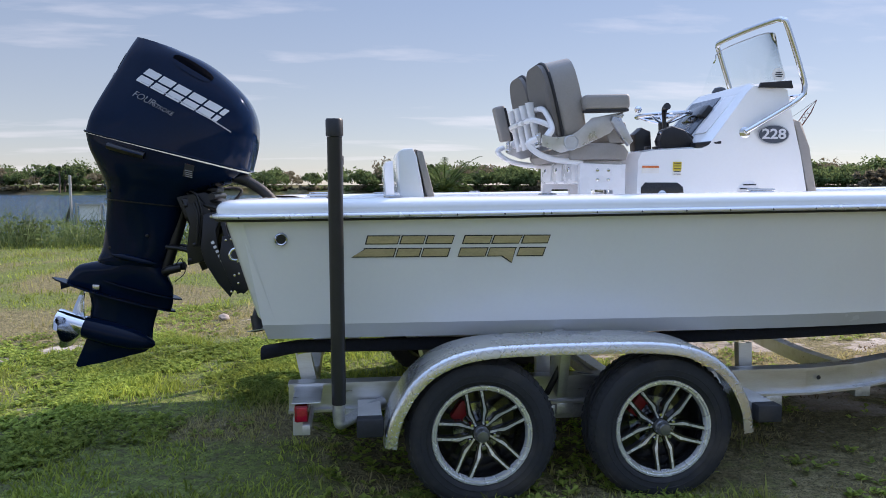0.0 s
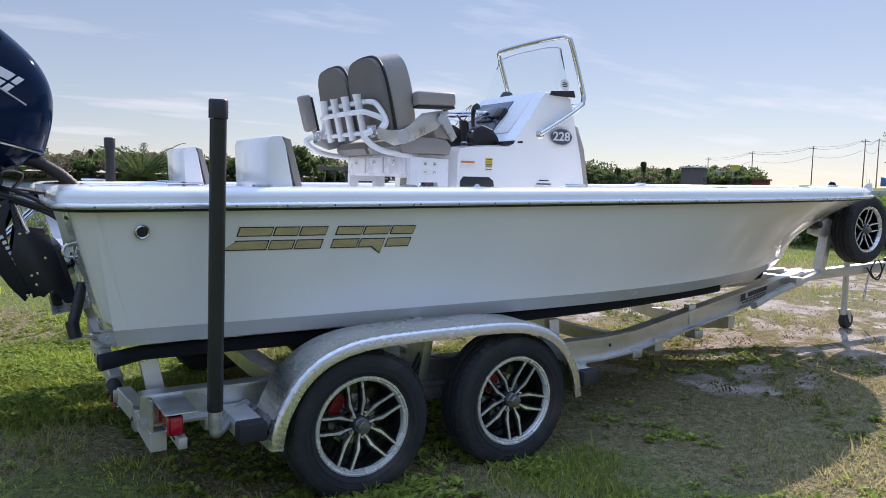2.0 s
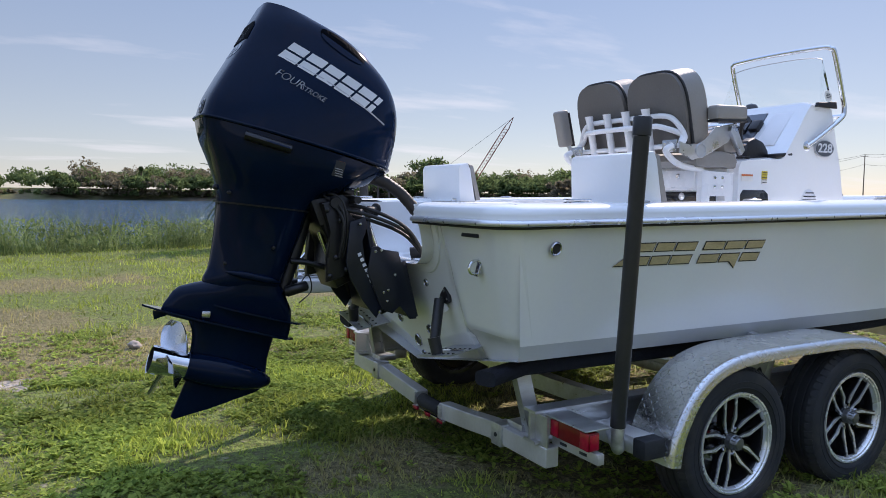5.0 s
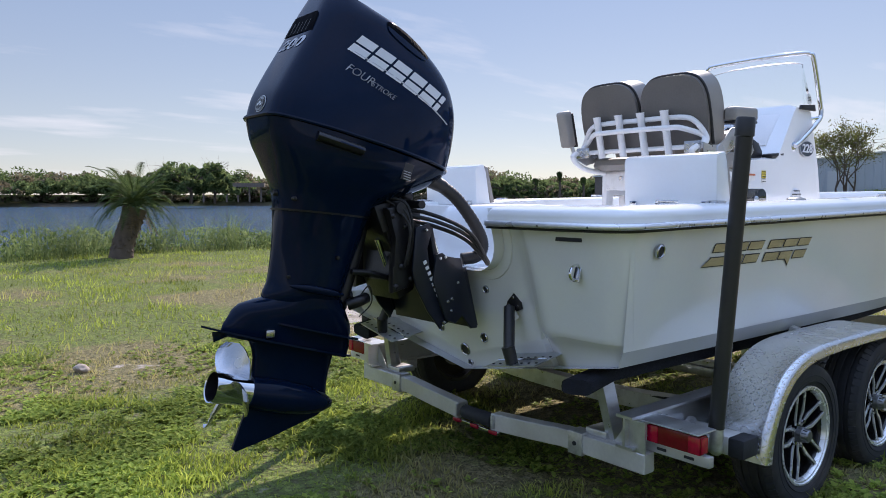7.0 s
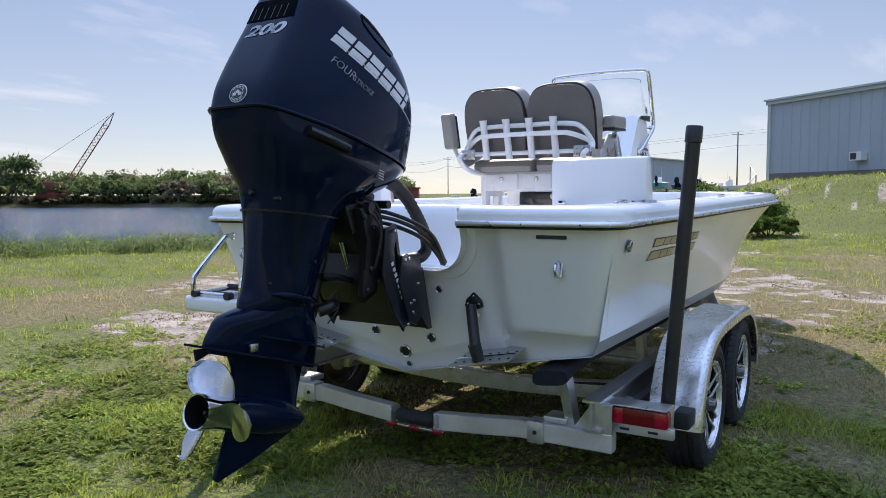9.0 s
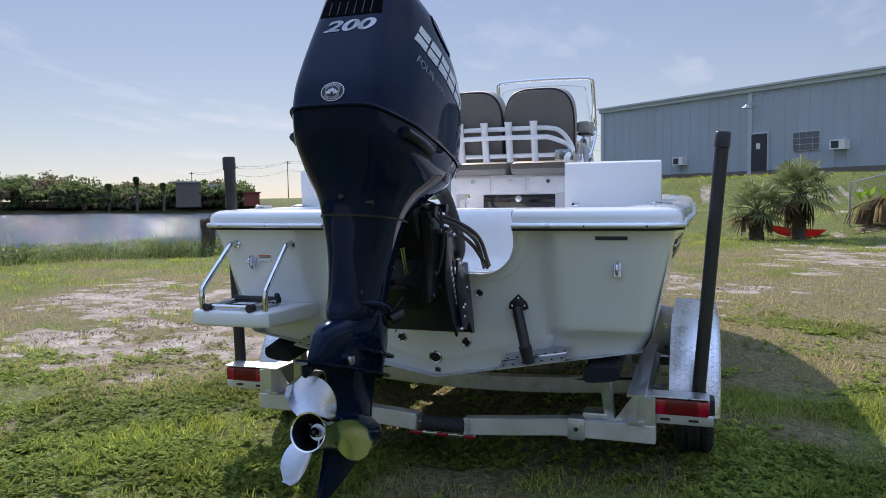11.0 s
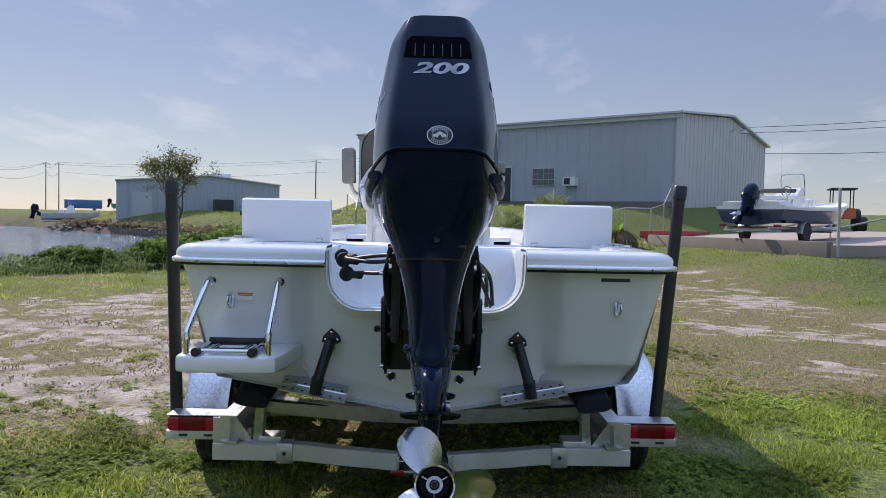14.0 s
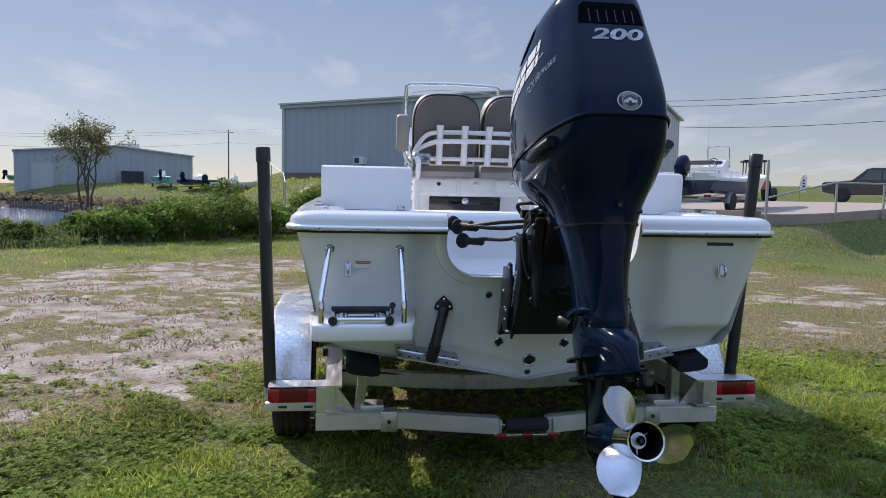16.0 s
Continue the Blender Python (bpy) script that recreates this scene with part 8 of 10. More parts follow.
# shrubs at the inlet's end and on the bank
for x, y, r, h in ((19.6, 6.0, 1.6, 1.55), (27.2, 2.2, 1.0, 2.0), (25.4, 1.6, 1.1, 0.8), (20.6, 4.7, 1.5, 1.5), (18.6, 7.3, 1.4, 1.15), (24.2, 2.8, 1.4, 1.1), (21.6, 3.4, 1.3, 1.2), (18.5, 8.0, 1.2, 0.9), (20.0, 7.0, 1.3, 1.0), (21.8, 6.0, 1.5, 1.25), (23.6, 5.2, 1.7, 1.6), (25.5, 4.6, 1.6, 1.3), (27.5, 4.0, 1.6, 1.0), (29.8, 4.2, 1.5, 0.9), (16.6, 9.6, 1.1, 0.7), (24.5, 3.6, 1.3, 0.8)):
    z = float(ground_z(np.array([x]), np.array([y]))[0])
    t = thing("shrub", (x, y, z), "dense green waterside shrub", "shrub", "waterside shrubs")
    b = bmesh.new()
    for k in range(6):
        a = 2 * math.pi * k / 6
        tube(b, [(x, y, z - 0.1), (x + 0.3 * r * math.cos(a), y + 0.3 * r * math.sin(a), z + 0.4 * h), (x + 0.6 * r * math.cos(a), y + 0.6 * r * math.sin(a), z + 0.75 * h)], [0.025, 0.015, 0.006], 5)
    wpart("stems", b, M_BARK, t)
    leaves("foliage", np.maximum(clump_points((x, y, z + h * 0.42), (r, r, h * 0.62), 60, 80), [[-1e9, -1e9, z + 0.02]]), 0.062, M_SHRUB, "", "", "", t)

# far bank: a belt of low trees and brush
pts_g, pts_b = [], []
FAR = [(124, 86), (122, 118), (100, 160), (60, 185), (0, 200), (-120, 215), (-260, 224)]
for i in range(300):
    f = rng.rand() * (len(FAR) - 1)
    k = int(f)
    q = f - k
    bx = FAR[k][0] + (FAR[k + 1][0] - FAR[k][0]) * q
    by = FAR[k][1] + (FAR[k + 1][1] - FAR[k][1]) * q
    dd = math.hypot(bx, by)
    back = 3 + 30 * rng.rand() ** 1.5
    bx, by = bx * (1 + back / dd), by * (1 + back / dd)
    hgt = (1.1 + 1.8 * rng.rand() + 0.09 * back) * (1.25 if rng.rand() < 0.15 else 1.0) * (0.75 if k == 0 else 1.0)
    brown = rng.rand() < (0.30 if k < 4 else 0.2)
    p = clump_points((bx, by, 1.7 + hgt * 0.62), (3.0 + 5.0 * rng.rand(), 3.0 + 5.0 * rng.rand(), hgt), 30, 30)
    p[:, 2] = np.maximum(p[:, 2], 0.2)
    (pts_b if brown else pts_g).append(p)
for i in range(620):
    f = rng.rand() * (len(FAR) - 1)
    k = int(f)
    q = f - k
    bx = FAR[k][0] + (FAR[k + 1][0] - FAR[k][0]) * q
    by = FAR[k][1] + (FAR[k + 1][1] - FAR[k][1]) * q
    dd = math.hypot(bx, by)
    bx, by = bx * (1 + (2 + 5 * rng.rand()) / dd), by * (1 + (2 + 5 * rng.rand()) / dd)
    p = clump_points((bx, by, 1.1), (2.2, 2.2, 0.8 + 0.7 * rng.rand()), 6, 16)
    p[:, 2] = np.maximum(p[:, 2], -0.4)
    (pts_b if rng.rand() < 0.62 else pts_g).append(p)
leaves("far_woods", np.concatenate(pts_g), 0.42, M_WOOD_G, "green scrub and low trees on the far bank", "woods", "stuff")
leaves("far_brush", np.concatenate(pts_b), 0.40, M_WOOD_B, "brown dry brush on the far bank", "brush", "stuff")


def tree(x, y, h, r, leaf, n_blob, n_leaf, material, label, trunk=0.16, z=None, spread=1.0, open_=False):
    """Trunk, limbs that fork twice, and a crown of small leaves."""
    z = float(ground_z(np.array([x]), np.array([y]))[0]) if z is None else z
    t = thing("tree", (x, y, z), label, "tree")
    b = bmesh.new()
    tips = []
    tube(b, [(x, y, z - 0.2), (x + 0.1, y, z + h * 0.22), (x - 0.05, y + 0.1, z + h * 0.42)], [trunk, trunk * 0.8, trunk * 0.6], 10, 4)
    for k in range(7):
        a = 2 * math.pi * k / 7 + rng.rand()
        p0 = Vector((x, y, z + h * (0.20 + 0.22 * rng.rand())))
        p1 = p0 + Vector((math.cos(a) * r * 0.45, math.sin(a) * r * 0.45, h * (0.18 + 0.18 * rng.rand())))
        tube(b, [p0, (p0 + p1) / 2 + Vector((0, 0, h * 0.05)), p1], [trunk * 0.5, trunk * 0.35, trunk * 0.22], 7, 4)
        for j in range(4):
            a2 = a + (j - 1.5) * 0.65
            p2 = p1 + Vector((math.cos(a2) * r * 0.42, math.sin(a2) * r * 0.42, h * (0.05 + 0.26 * rng.rand())))
            tube(b, [p1, (p1 + p2) / 2 + Vector((0, 0, 0.05 * h * rng.rand())), p2], [trunk * 0.22, trunk * 0.12, trunk * 0.06], 5, 3)
            tips.append(p2)
            for _ in range(2):
                d = Vector(rng.normal(size=3)) * r * 0.16
                tube(b, [p2, p2 + d + Vector((0, 0, 0.04 * h))], [trunk * 0.06, trunk * 0.02], 4)
                tips.append(p2 + d)
    wpart("trunk", b, M_BARK, t, "grey-brown trunk and branches")
    if open_:
        tp = np.array([tuple(q) for q in tips])
        pts = (tp[rng.randint(0, len(tp), n_blob * n_leaf)] + rng.normal(size=(n_blob * n_leaf, 3)) * r * 0.115)
    else:
        pts = np.concatenate([clump_points((x, y, z + h * 0.62), (r, r, h * 0.38), n_blob, n_leaf), clump_points((x, y, z + h * 0.36), (r * 0.92, r * 0.92, h * 0.28), n_blob, n_leaf)])
    leaves("crown", pts, leaf, material, "", "", "", t)
    return t


M_SPRING = leaf_mat("spring_leaves", (0.09, 0.11, 0.03), (0.20, 0.20, 0.07), 0.6)


def stem_tree(x, y, z, h, label):
    """A slender tree of several stems that fork again and again into fine twigs, thinly leaved."""
    t = thing("tree", (x, y, z), label, "tree")
    b = bmesh.new()
    tips = []

    def grow(p, d, length, r, level):
        q = p + d * length
        mid = (p + q) / 2 + Vector(rng.normal(size=3)) * length * 0.06
        tube(b, [p, mid, q], [r, r * 0.85, r * 0.68], 7 if level < 2 else 4)
        if level >= 2:
            tips.extend([mid, q])
        if level == 5:
            return
        for k in range(2 if level < 1 else rng.randint(2, 4)):
            e = d + Vector(rng.normal(size=3)) * (0.34 + 0.07 * level) + Vector((0, 0, 0.10))
            grow(q, e.normalized(), length * (0.62 + 0.22 * rng.rand()), r * 0.62, level + 1)

    for k in range(4):
        a = 2 * math.pi * k / 4 + 0.5
        grow(Vector((x + 0.25 * math.cos(a), y + 0.25 * math.sin(a), z - 0.2)), Vector((0.15 * math.cos(a), 0.15 * math.sin(a), 1)).normalized(), h * 0.25, 0.085, 0)
    wpart("trunk", b, M_BARK, t, "several slender grey-brown stems and twigs")
    tp = np.array([tuple(q) for q in tips])
    pts = tp[rng.randint(0, len(tp), 5200)] + rng.normal(size=(5200, 3)) * 0.16
    leaves("crown", pts, 0.065, M_SPRING, "thin olive spring leaves", "", "", t)
    return t


stem_tree(45.2, 16.9, 0.35, 7.0, "slender several-stemmed tree with thin spring leaves on the bank")
pts = []
for i in range(260):
    f = rng.rand() * 4.0
    k = 13 + int(f)
    q = f - int(f)
    bx = SHORE[k][0] + (SHORE[k + 1][0] - SHORE[k][0]) * q + 0.8 + 2.4 * rng.rand()
    by = SHORE[k][1] + (SHORE[k + 1][1] - SHORE[k][1]) * q - 0.8 - 1.6 * rng.rand()
    zz = float(ground_z(np.array([bx]), np.array([by]))[0])
    pts.append(clump_points((bx, by, zz + 0.1), (1.0, 1.0, 0.35 + 0.5 * rng.rand()), 7, 16))
leaves("bank_brush", np.concatenate(pts), 0.16, M_WOOD_B, "low brown brush along the inlet's far edge", "brush", "stuff")
for x, y, r, h in ((56.0, 10.0, 2.0, 1.8), (42.5, 15.2, 1.5, 1.3), (45.5, 17.6, 1.3, 2.2), (47.5, 16.5, 1.6, 1.1), (40.0, 12.8, 1.4, 0.9)):
    z0 = float(ground_z(np.array([x]), np.array([y]))[0])
    t = thing("shrub", (x, y, z0), "green and brown scrub on the grassy bank", "shrub", "bank scrub")
    leaves("foliage", np.maximum(clump_points((x, y, z0 + h * 0.45), (r, r, h * 0.6), 26, 44), [[-1e9, -1e9, z0 + 0.02]]), 0.10, M_WOOD_B if r < 1.45 else M_SHRUB, "", "", "", t)
tree(87, 164, 11.5, 6.0, 0.5, 20, 46, M_WOOD_G, "dark tree beside the crane on the far bank", 0.3, z=0.6)
tree(50, 142, 8.8, 8.5, 0.5, 34, 60, M_WOOD_G, "broad green tree on the far bank", 0.35, z=0.4)
tree(58, 150, 7.5, 6.5, 0.5, 26, 50, M_WOOD_G, "green tree on the far bank", 0.3, z=0.4)
tree(100, 102, 4.4, 6.5, 0.40, 40, 46, M_WOOD_G, "rounded tree over the far brush", 0.3, z=0.6)
tree(92, 116, 4.6, 4.5, 0.45, 20, 40, M_WOOD_B, "half-bare tree on the far bank", 0.25, z=0.6)
tree(-74, 196, 7.4, 7.5, 0.5, 30, 50, M_WOOD_G, "green tree on the far bank", 0.3, z=0.4)
tree(-50, 196, 7.8, 8.0, 0.5, 30, 50, M_WOOD_G, "green tree on the far bank", 0.3, z=0.4)


def frond(b, base, out, up, length, droop, width, n=9, leaf_w=0.02, pairs=16):
    """A feather frond: an arching rib with narrow leaflets on both sides."""
    d = Vector(out).normalized()
    side = d.cross(Vector((0, 0, 1))).normalized()
    pts = []
    for k in range(n + 1):
        t = k / n
        pts.append(Vector(base) + d * (length * t * (1 - 0.25 * t * droop)) + Vector((0, 0, length * (up * t - droop * t * t))))
    tube(b, pts, [0.012, 0.004], 4)
    for k in range(pairs):
        t = 0.12 + 0.86 * k / pairs
        f = t * n
        i = min(int(f), n - 1)
        p = pts[i].lerp(pts[i + 1], f - i)
        tan = (pts[i + 1] - pts[i]).normalized()
        w = width * (math.sin(math.pi * min(1, t * 0.9 + 0.12))) ** 0.6
        for s in (-1, 1):
            q = p + (side * s * 0.8 + tan * 0.55 + Vector((0, 0, 0.18))).normalized() * w
            nrm = tan * leaf_w
            b.faces.new([b.verts.new(p - nrm), b.verts.new(p + nrm), b.verts.new(q)])


# the sago palm on the lawn
sago = thing("sago_palm", (2.70, 15.45, 0.0), "dark sago palm with a leaning shaggy trunk on the grass", "palm")
b = bmesh.new()
path = smooth_path([(2.62, 15.45, -0.1), (2.70, 15.45, 0.35), (2.86, 15.43, 0.8), (2.98, 15.40, 1.2)], 8)
tube(b, path, [0.30, 0.24, 0.24, 0.28], 14)
for k in range(130):
    t = rng.rand() * 0.95
    p = path[int(t * (len(path) - 1))]
    a = rng.rand() * 2 * math.pi
    rr = 0.245
    box(b, (p.x + rr * math.cos(a), p.y + rr * math.sin(a), p.z), (0.06, 0.045, 0.075), (rng.rand() * 40, -25, math.degrees(a)), 0)
wpart("trunk", b, M_BARK, sago, "shaggy brown trunk")
for k in range(54):
    a = 2 * math.pi * k / 54 * 7.13
    el = (k / 54)
    b = bmesh.new()
    frond(b, (2.98, 15.40, 1.22 + 0.14 * el), (math.cos(a), math.sin(a), 0), 0.28 + 1.15 * el, 0.98 + 0.35 * rng.rand(), 0.84 - 0.18 * el, 0.18, leaf_w=0.014, pairs=30)
    wpart("frond", b, M_PALM, sago, smooth=False)
for k in range(9):
    a = rng.rand() * 2 * math.pi
    b = bmesh.new()
    frond(b, (2.98, 15.40, 1.2), (math.cos(a), math.sin(a), 0), -0.3, 0.6, 0.8, 0.12, leaf_w=0.010, pairs=14)
    wpart("dead_frond", b, M_DEAD, sago, smooth=False)


def fan_palm(x, y, trunk_h, size, n, label, group):
    """A fan palm: fans of pleated blades on long stalks above a skirted trunk."""
    z = float(ground_z(np.array([x]), np.array([y]))[0])
    t = thing("fan_palm", (x, y, z), label, "palm", group)
    b = bmesh.new()
    tube(b, [(x, y, z - 0.1), (x + 0.05, y, z + trunk_h * 0.5), (x, y + 0.05, z + trunk_h)], [0.24, 0.20, 0.16], 12, 4)
    for k in range(70):
        q = rng.rand()
        a = rng.rand() * 2 * math.pi
        box(b, (x + 0.2 * math.cos(a), y + 0.2 * math.sin(a), z + trunk_h * q), (0.05, 0.06, 0.13), (0, 30, math.degrees(a)), 0)
    wpart("trunk", b, M_BARK, t, "brown fibrous trunk")
    for k in range(n):
        a = 2 * math.pi * k * 0.382 + rng.rand() * 0.4
        el = radians(-35 + 115 * (k + rng.rand()) / n)
        d = Vector((math.cos(a) * math.cos(el), math.sin(a) * math.cos(el), math.sin(el)))
        st = size * (0.45 + 0.25 * rng.rand())
        p0 = Vector((x, y, z + trunk_h))
        p1 = p0 + d * st
        b = bmesh.new()
        tube(b, [p0, (p0 + p1) / 2 + Vector((0, 0, 0.05)), p1], [0.016, 0.010], 5)
        sd = d.cross(Vector((0, 0, 1))).normalized()
        upv = sd.cross(d).normalized()
        nb = 17
        for j in range(nb):
            w = radians(-105 + 210 * j / (nb - 1))
            fd = (d * math.cos(w) + sd * math.sin(w)).normalized()
            L_ = size * 0.62 * (0.75 + 0.25 * math.cos(w))
            pm = p1 + fd * L_ * 0.6 + upv * 0.02
            pe = p1 + fd * L_ + Vector((0, 0, -0.30 * L_ * (0.5 + rng.rand())))
            wv = sd * math.cos(w) * 0.026 * size - d * math.sin(w) * 0.026 * size
            v = [b.verts.new(p1), b.verts.new(pm + wv), b.verts.new(pe), b.verts.new(pm - wv)]
            b.faces.new(v)
        wpart("fan_leaf", b, M_DEAD if el < radians(-22) else M_FAN, t, smooth=False)
    for k in range(16):
        a = rng.rand() * 2 * math.pi
        b = bmesh.new()
        p0 = Vector((x + 0.15 * math.cos(a), y + 0.15 * math.sin(a), z + trunk_h * 0.95))
        for j in range(7):
            q = p0 + Vector((math.cos(a + (j - 3) * 0.12) * 0.35, math.sin(a + (j - 3) * 0.12) * 0.35, -trunk_h * (0.5 + 0.4 * rng.rand())))
            m_ = (p0 + q) / 2 + Vector((math.cos(a) * 0.12, math.sin(a) * 0.12, 0.1))
            b.faces.new([b.verts.new(p0), b.verts.new(m_ + Vector((0.02, 0.02, 0))), b.verts.new(q), b.verts.new(m_ - Vector((0.02, 0.02, 0)))])
        wpart("dead_leaf", b, M_DEAD, t, smooth=False)
    return t


fan_palm(23.4, -3.2, 1.0, 1.05, 30, "fan palm with a brown skirt at the foot of the bank", "fan palms on the bank")
fan_palm(23.6, -4.5, 1.5, 1.2, 34, "taller fan palm with a brown skirt on the bank", "fan palms on the bank")
# banana clump: a heap of dead leaves with two young green ones
ban = thing("banana_clump", (24.3, -7.2, 0.3), "heap of dead banana leaves with two fresh green shoots", "plant")
z = float(ground_z(np.array([24.3]), np.array([-7.2]))[0])
for k in range(70):
    a = rng.rand() * 2 * math.pi
    r0 = 0.75 * rng.rand()
    b = bmesh.new()
    p0 = Vector((24.3 + r0 * 0.7 * math.cos(a), -7.2 + r0 * math.sin(a), z + 1.05 - 0.5 * r0))
    p2 = Vector((24.3 + (r0 + 0.5) * math.cos(a), -7.2 + (r0 + 0.55) * math.sin(a), z + 0.02))
    p1 = (p0 + p2) / 2 + Vector((0.12 * math.cos(a), 0.12 * math.sin(a), 0.12))
    sd = Vector((-math.sin(a), math.cos(a), 0)) * (0.05 + 0.05 * rng.rand())
    for u, w in ((p0, p1), (p1, p2)):
        b.faces.new([b.verts.new(u - sd * 0.6), b.verts.new(u + sd * 0.6), b.verts.new(w + sd), b.verts.new(w - sd)])
    wpart("dead_leaf", b, M_DEAD, ban, smooth=False)
M_FRESH = leaf_mat("fresh_leaf", (0.16, 0.30, 0.03), (0.22, 0.36, 0.05), 0.4)
for dx, dy, h in ((-0.25, 0.55, 0.65), (-0.3, 0.1, 0.55), (-0.2, 0.8, 0.45)):
    b = bmesh.new()
    p = Vector((24.3 + dx, -7.2 + dy, z + 0.8))
    for k in range(4):
        a = 1.57 * k + 0.4
        q = p + Vector((math.cos(a) * 0.28, math.sin(a) * 0.28, h * 0.7))
        m_ = (p + q) / 2 + Vector((0, 0, 0.08))
        sd = Vector((-math.sin(a), math.cos(a), 0)) * 0.09
        b.faces.new([b.verts.new(p), b.verts.new(m_ + sd), b.verts.new(q), b.verts.new(m_ - sd)])
    wpart("green_leaf", b, M_FRESH, ban, smooth=False)
# dead palm stump by the water
st = thing("palm_stump", (14.2, 11.8, 0.0), "dark ragged dead palm stump among the reeds", "stump")
b = bmesh.new()
zz = float(ground_z(np.array([14.2]), np.array([11.8]))[0])
tube(b, [(14.2, 11.8, zz - 0.1), (14.2, 11.8, zz + 0.5), (14.22, 11.8, zz + 0.95)], [0.19, 0.17, 0.13], 12)
for k in range(90):
    a = rng.rand() * 2 * math.pi
    q = rng.rand()
    box(b, (14.2 + 0.17 * math.cos(a), 11.8 + 0.17 * math.sin(a), zz + 0.95 * q), (0.035, 0.05, 0.20), (0, 12, math.degrees(a)), 0)
wpart("stump_body", b, M_BARK, st)
# far palms on the other bank
for x, y, h, s in ((106.5, 96.0, 6.3, 2.9), (109.6, 92.6, 5.2, 2.6), (103.4, 99.6, 5.0, 2.4), (22, 203, 8.0, 2.4), (93, 170, 4.5, 1.8), (-73, 190, 6.6, 1.9)):
    t = thing("far_palm", (x, y, 0.3), "small dark palm on the far bank", "palm", "far palms")
    b = bmesh.new()
    tube(b, [(x, y, 0.0), (x + 0.2, y, h * 0.5), (x, y, h)], [0.28, 0.22, 0.18], 8)
    wpart("trunk", b, M_BARK, t)
    b = bmesh.new()
    for k in range(34):
        a = 2 * math.pi * k / 34 * 3.1
        frond(b, (x, y, h), (math.cos(a), math.sin(a), 0), -0.2 + 1.1 * rng.rand(), 0.9, s * (0.6 + 0.4 * rng.rand()), 0.55, n=5, leaf_w=0.10, pairs=6)
    o = wpart("crown", b, M_PALM, t, smooth=False)

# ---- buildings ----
# one siding in two tones; the warehouse gables take the paler one
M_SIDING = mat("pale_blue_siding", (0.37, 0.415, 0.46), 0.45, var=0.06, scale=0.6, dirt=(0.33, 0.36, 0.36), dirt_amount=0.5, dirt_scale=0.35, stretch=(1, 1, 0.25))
M_SIDING2 = mat("paler_siding", (0.46, 0.49, 0.51), 0.45, var=0.05, scale=0.6, dirt=(0.45, 0.46, 0.45), dirt_amount=0.4, dirt_scale=0.35, stretch=(1, 1, 0.25))
M_ROOF = mat("metal_roof", (0.50, 0.53, 0.54), 0.4, metal=0.3, var=0.08, scale=0.8)
M_TRIM = mat("building_trim", (0.48, 0.53, 0.53), 0.5, var=0.06, scale=2)
M_DARKDOOR = mat("dark_door", (0.035, 0.038, 0.045), 0.5, var=0.1)
M_PANE = mat("window_pane", (0.10, 0.11, 0.13), 0.08, var=0.2, scale=3)
M_CONC = mat("concrete", (0.17, 0.15, 0.13), 0.9, var=0.18, scale=1.5, bump=0.3, bump_scale=18, dirt=(0.18, 0.16, 0.13), dirt_amount=0.5, dirt_scale=0.9)
M_SLAB = mat("pale_slab", (0.34, 0.285, 0.24), 0.9, var=0.12, scale=0.8, bump=0.2, bump_scale=12, dirt=(0.30, 0.26, 0.22), dirt_amount=0.4, dirt_scale=0.5)
M_CURB = mat("red_curb", (0.42, 0.045, 0.045), 0.7, var=0.25, scale=2, dirt=(0.25, 0.12, 0.10), dirt_amount=0.4)
M_POLE = mat("weathered_pole", (0.16, 0.13, 0.11), 0.9, var=0.25, scale=3)
M_WIRE = mat("wire", (0.03, 0.03, 0.035), 0.6, var=0.1)
M_NAVY = mat("navy_hull", (0.02, 0.03, 0.07), 0.15, var=0.1, coat=0.7)
M_PAINTW = mat("boat_white", (0.74, 0.75, 0.74), 0.25, var=0.05, scale=2)
M_TRUCK = mat("charcoal_car_paint", (0.030, 0.033, 0.036), 0.15, var=0.1, coat=0.8)
M_TRACTOR = mat("orange_tractor", (0.42, 0.10, 0.03), 0.4, var=0.15)
M_TEAL = mat("teal_hull", (0.10, 0.38, 0.34), 0.3, var=0.1)
M_BLUE = mat("blue_hull", (0.06, 0.18, 0.40), 0.3, var=0.1)
M_RUST = mat("rust_red", (0.22, 0.06, 0.04), 0.8, var=0.3, scale=2)
M_ROCK = mat("wet_rock", (0.13, 0.12, 0.105), 0.85, var=0.3, scale=3, bump=0.4, bump_scale=12)
M_FENCE = mat("fence_steel", (0.40, 0.41, 0.41), 0.5, metal=0.6, var=0.15, scale=4)


def ribbed_wall(name, p0, p1, z0, ztop, parent, material, pitch=0.6, label="", top2=None, out=None):
    """Trapezoid-ribbed sheet between two ground points; ztop may differ along it through top2(t)."""
    a, c = Vector((*p0, 0)), Vector((*p1, 0))
    d = (c - a)
    L_ = d.length
    d.normalize()
    nrm = Vector((d.y, -d.x, 0)) if out is None else Vector((*out, 0))
    b = bmesh.new()
    pts = []
    n = int(L_ / pitch)
    pp = L_ / n
    for k in range(n):
        for u, h in ((0.0, 0.0), (0.40, 0.0), (0.46, 0.05), (0.54, 0.05), (0.60, 0.0)):
            pts.append(((k + u) * pp, h))
    pts.append((L_, 0.0))
    lo, hi = [], []
    for u, h in pts:
        zt = ztop if top2 is None else top2(u / L_)
        q = a + d * u + nrm * h
        lo.append(b.verts.new((q.x, q.y, z0)))
        hi.append(b.verts.new((q.x, q.y, zt)))
    grid_faces(b, [lo, hi])
    return wpart(name, b, material, parent, label, smooth=False)


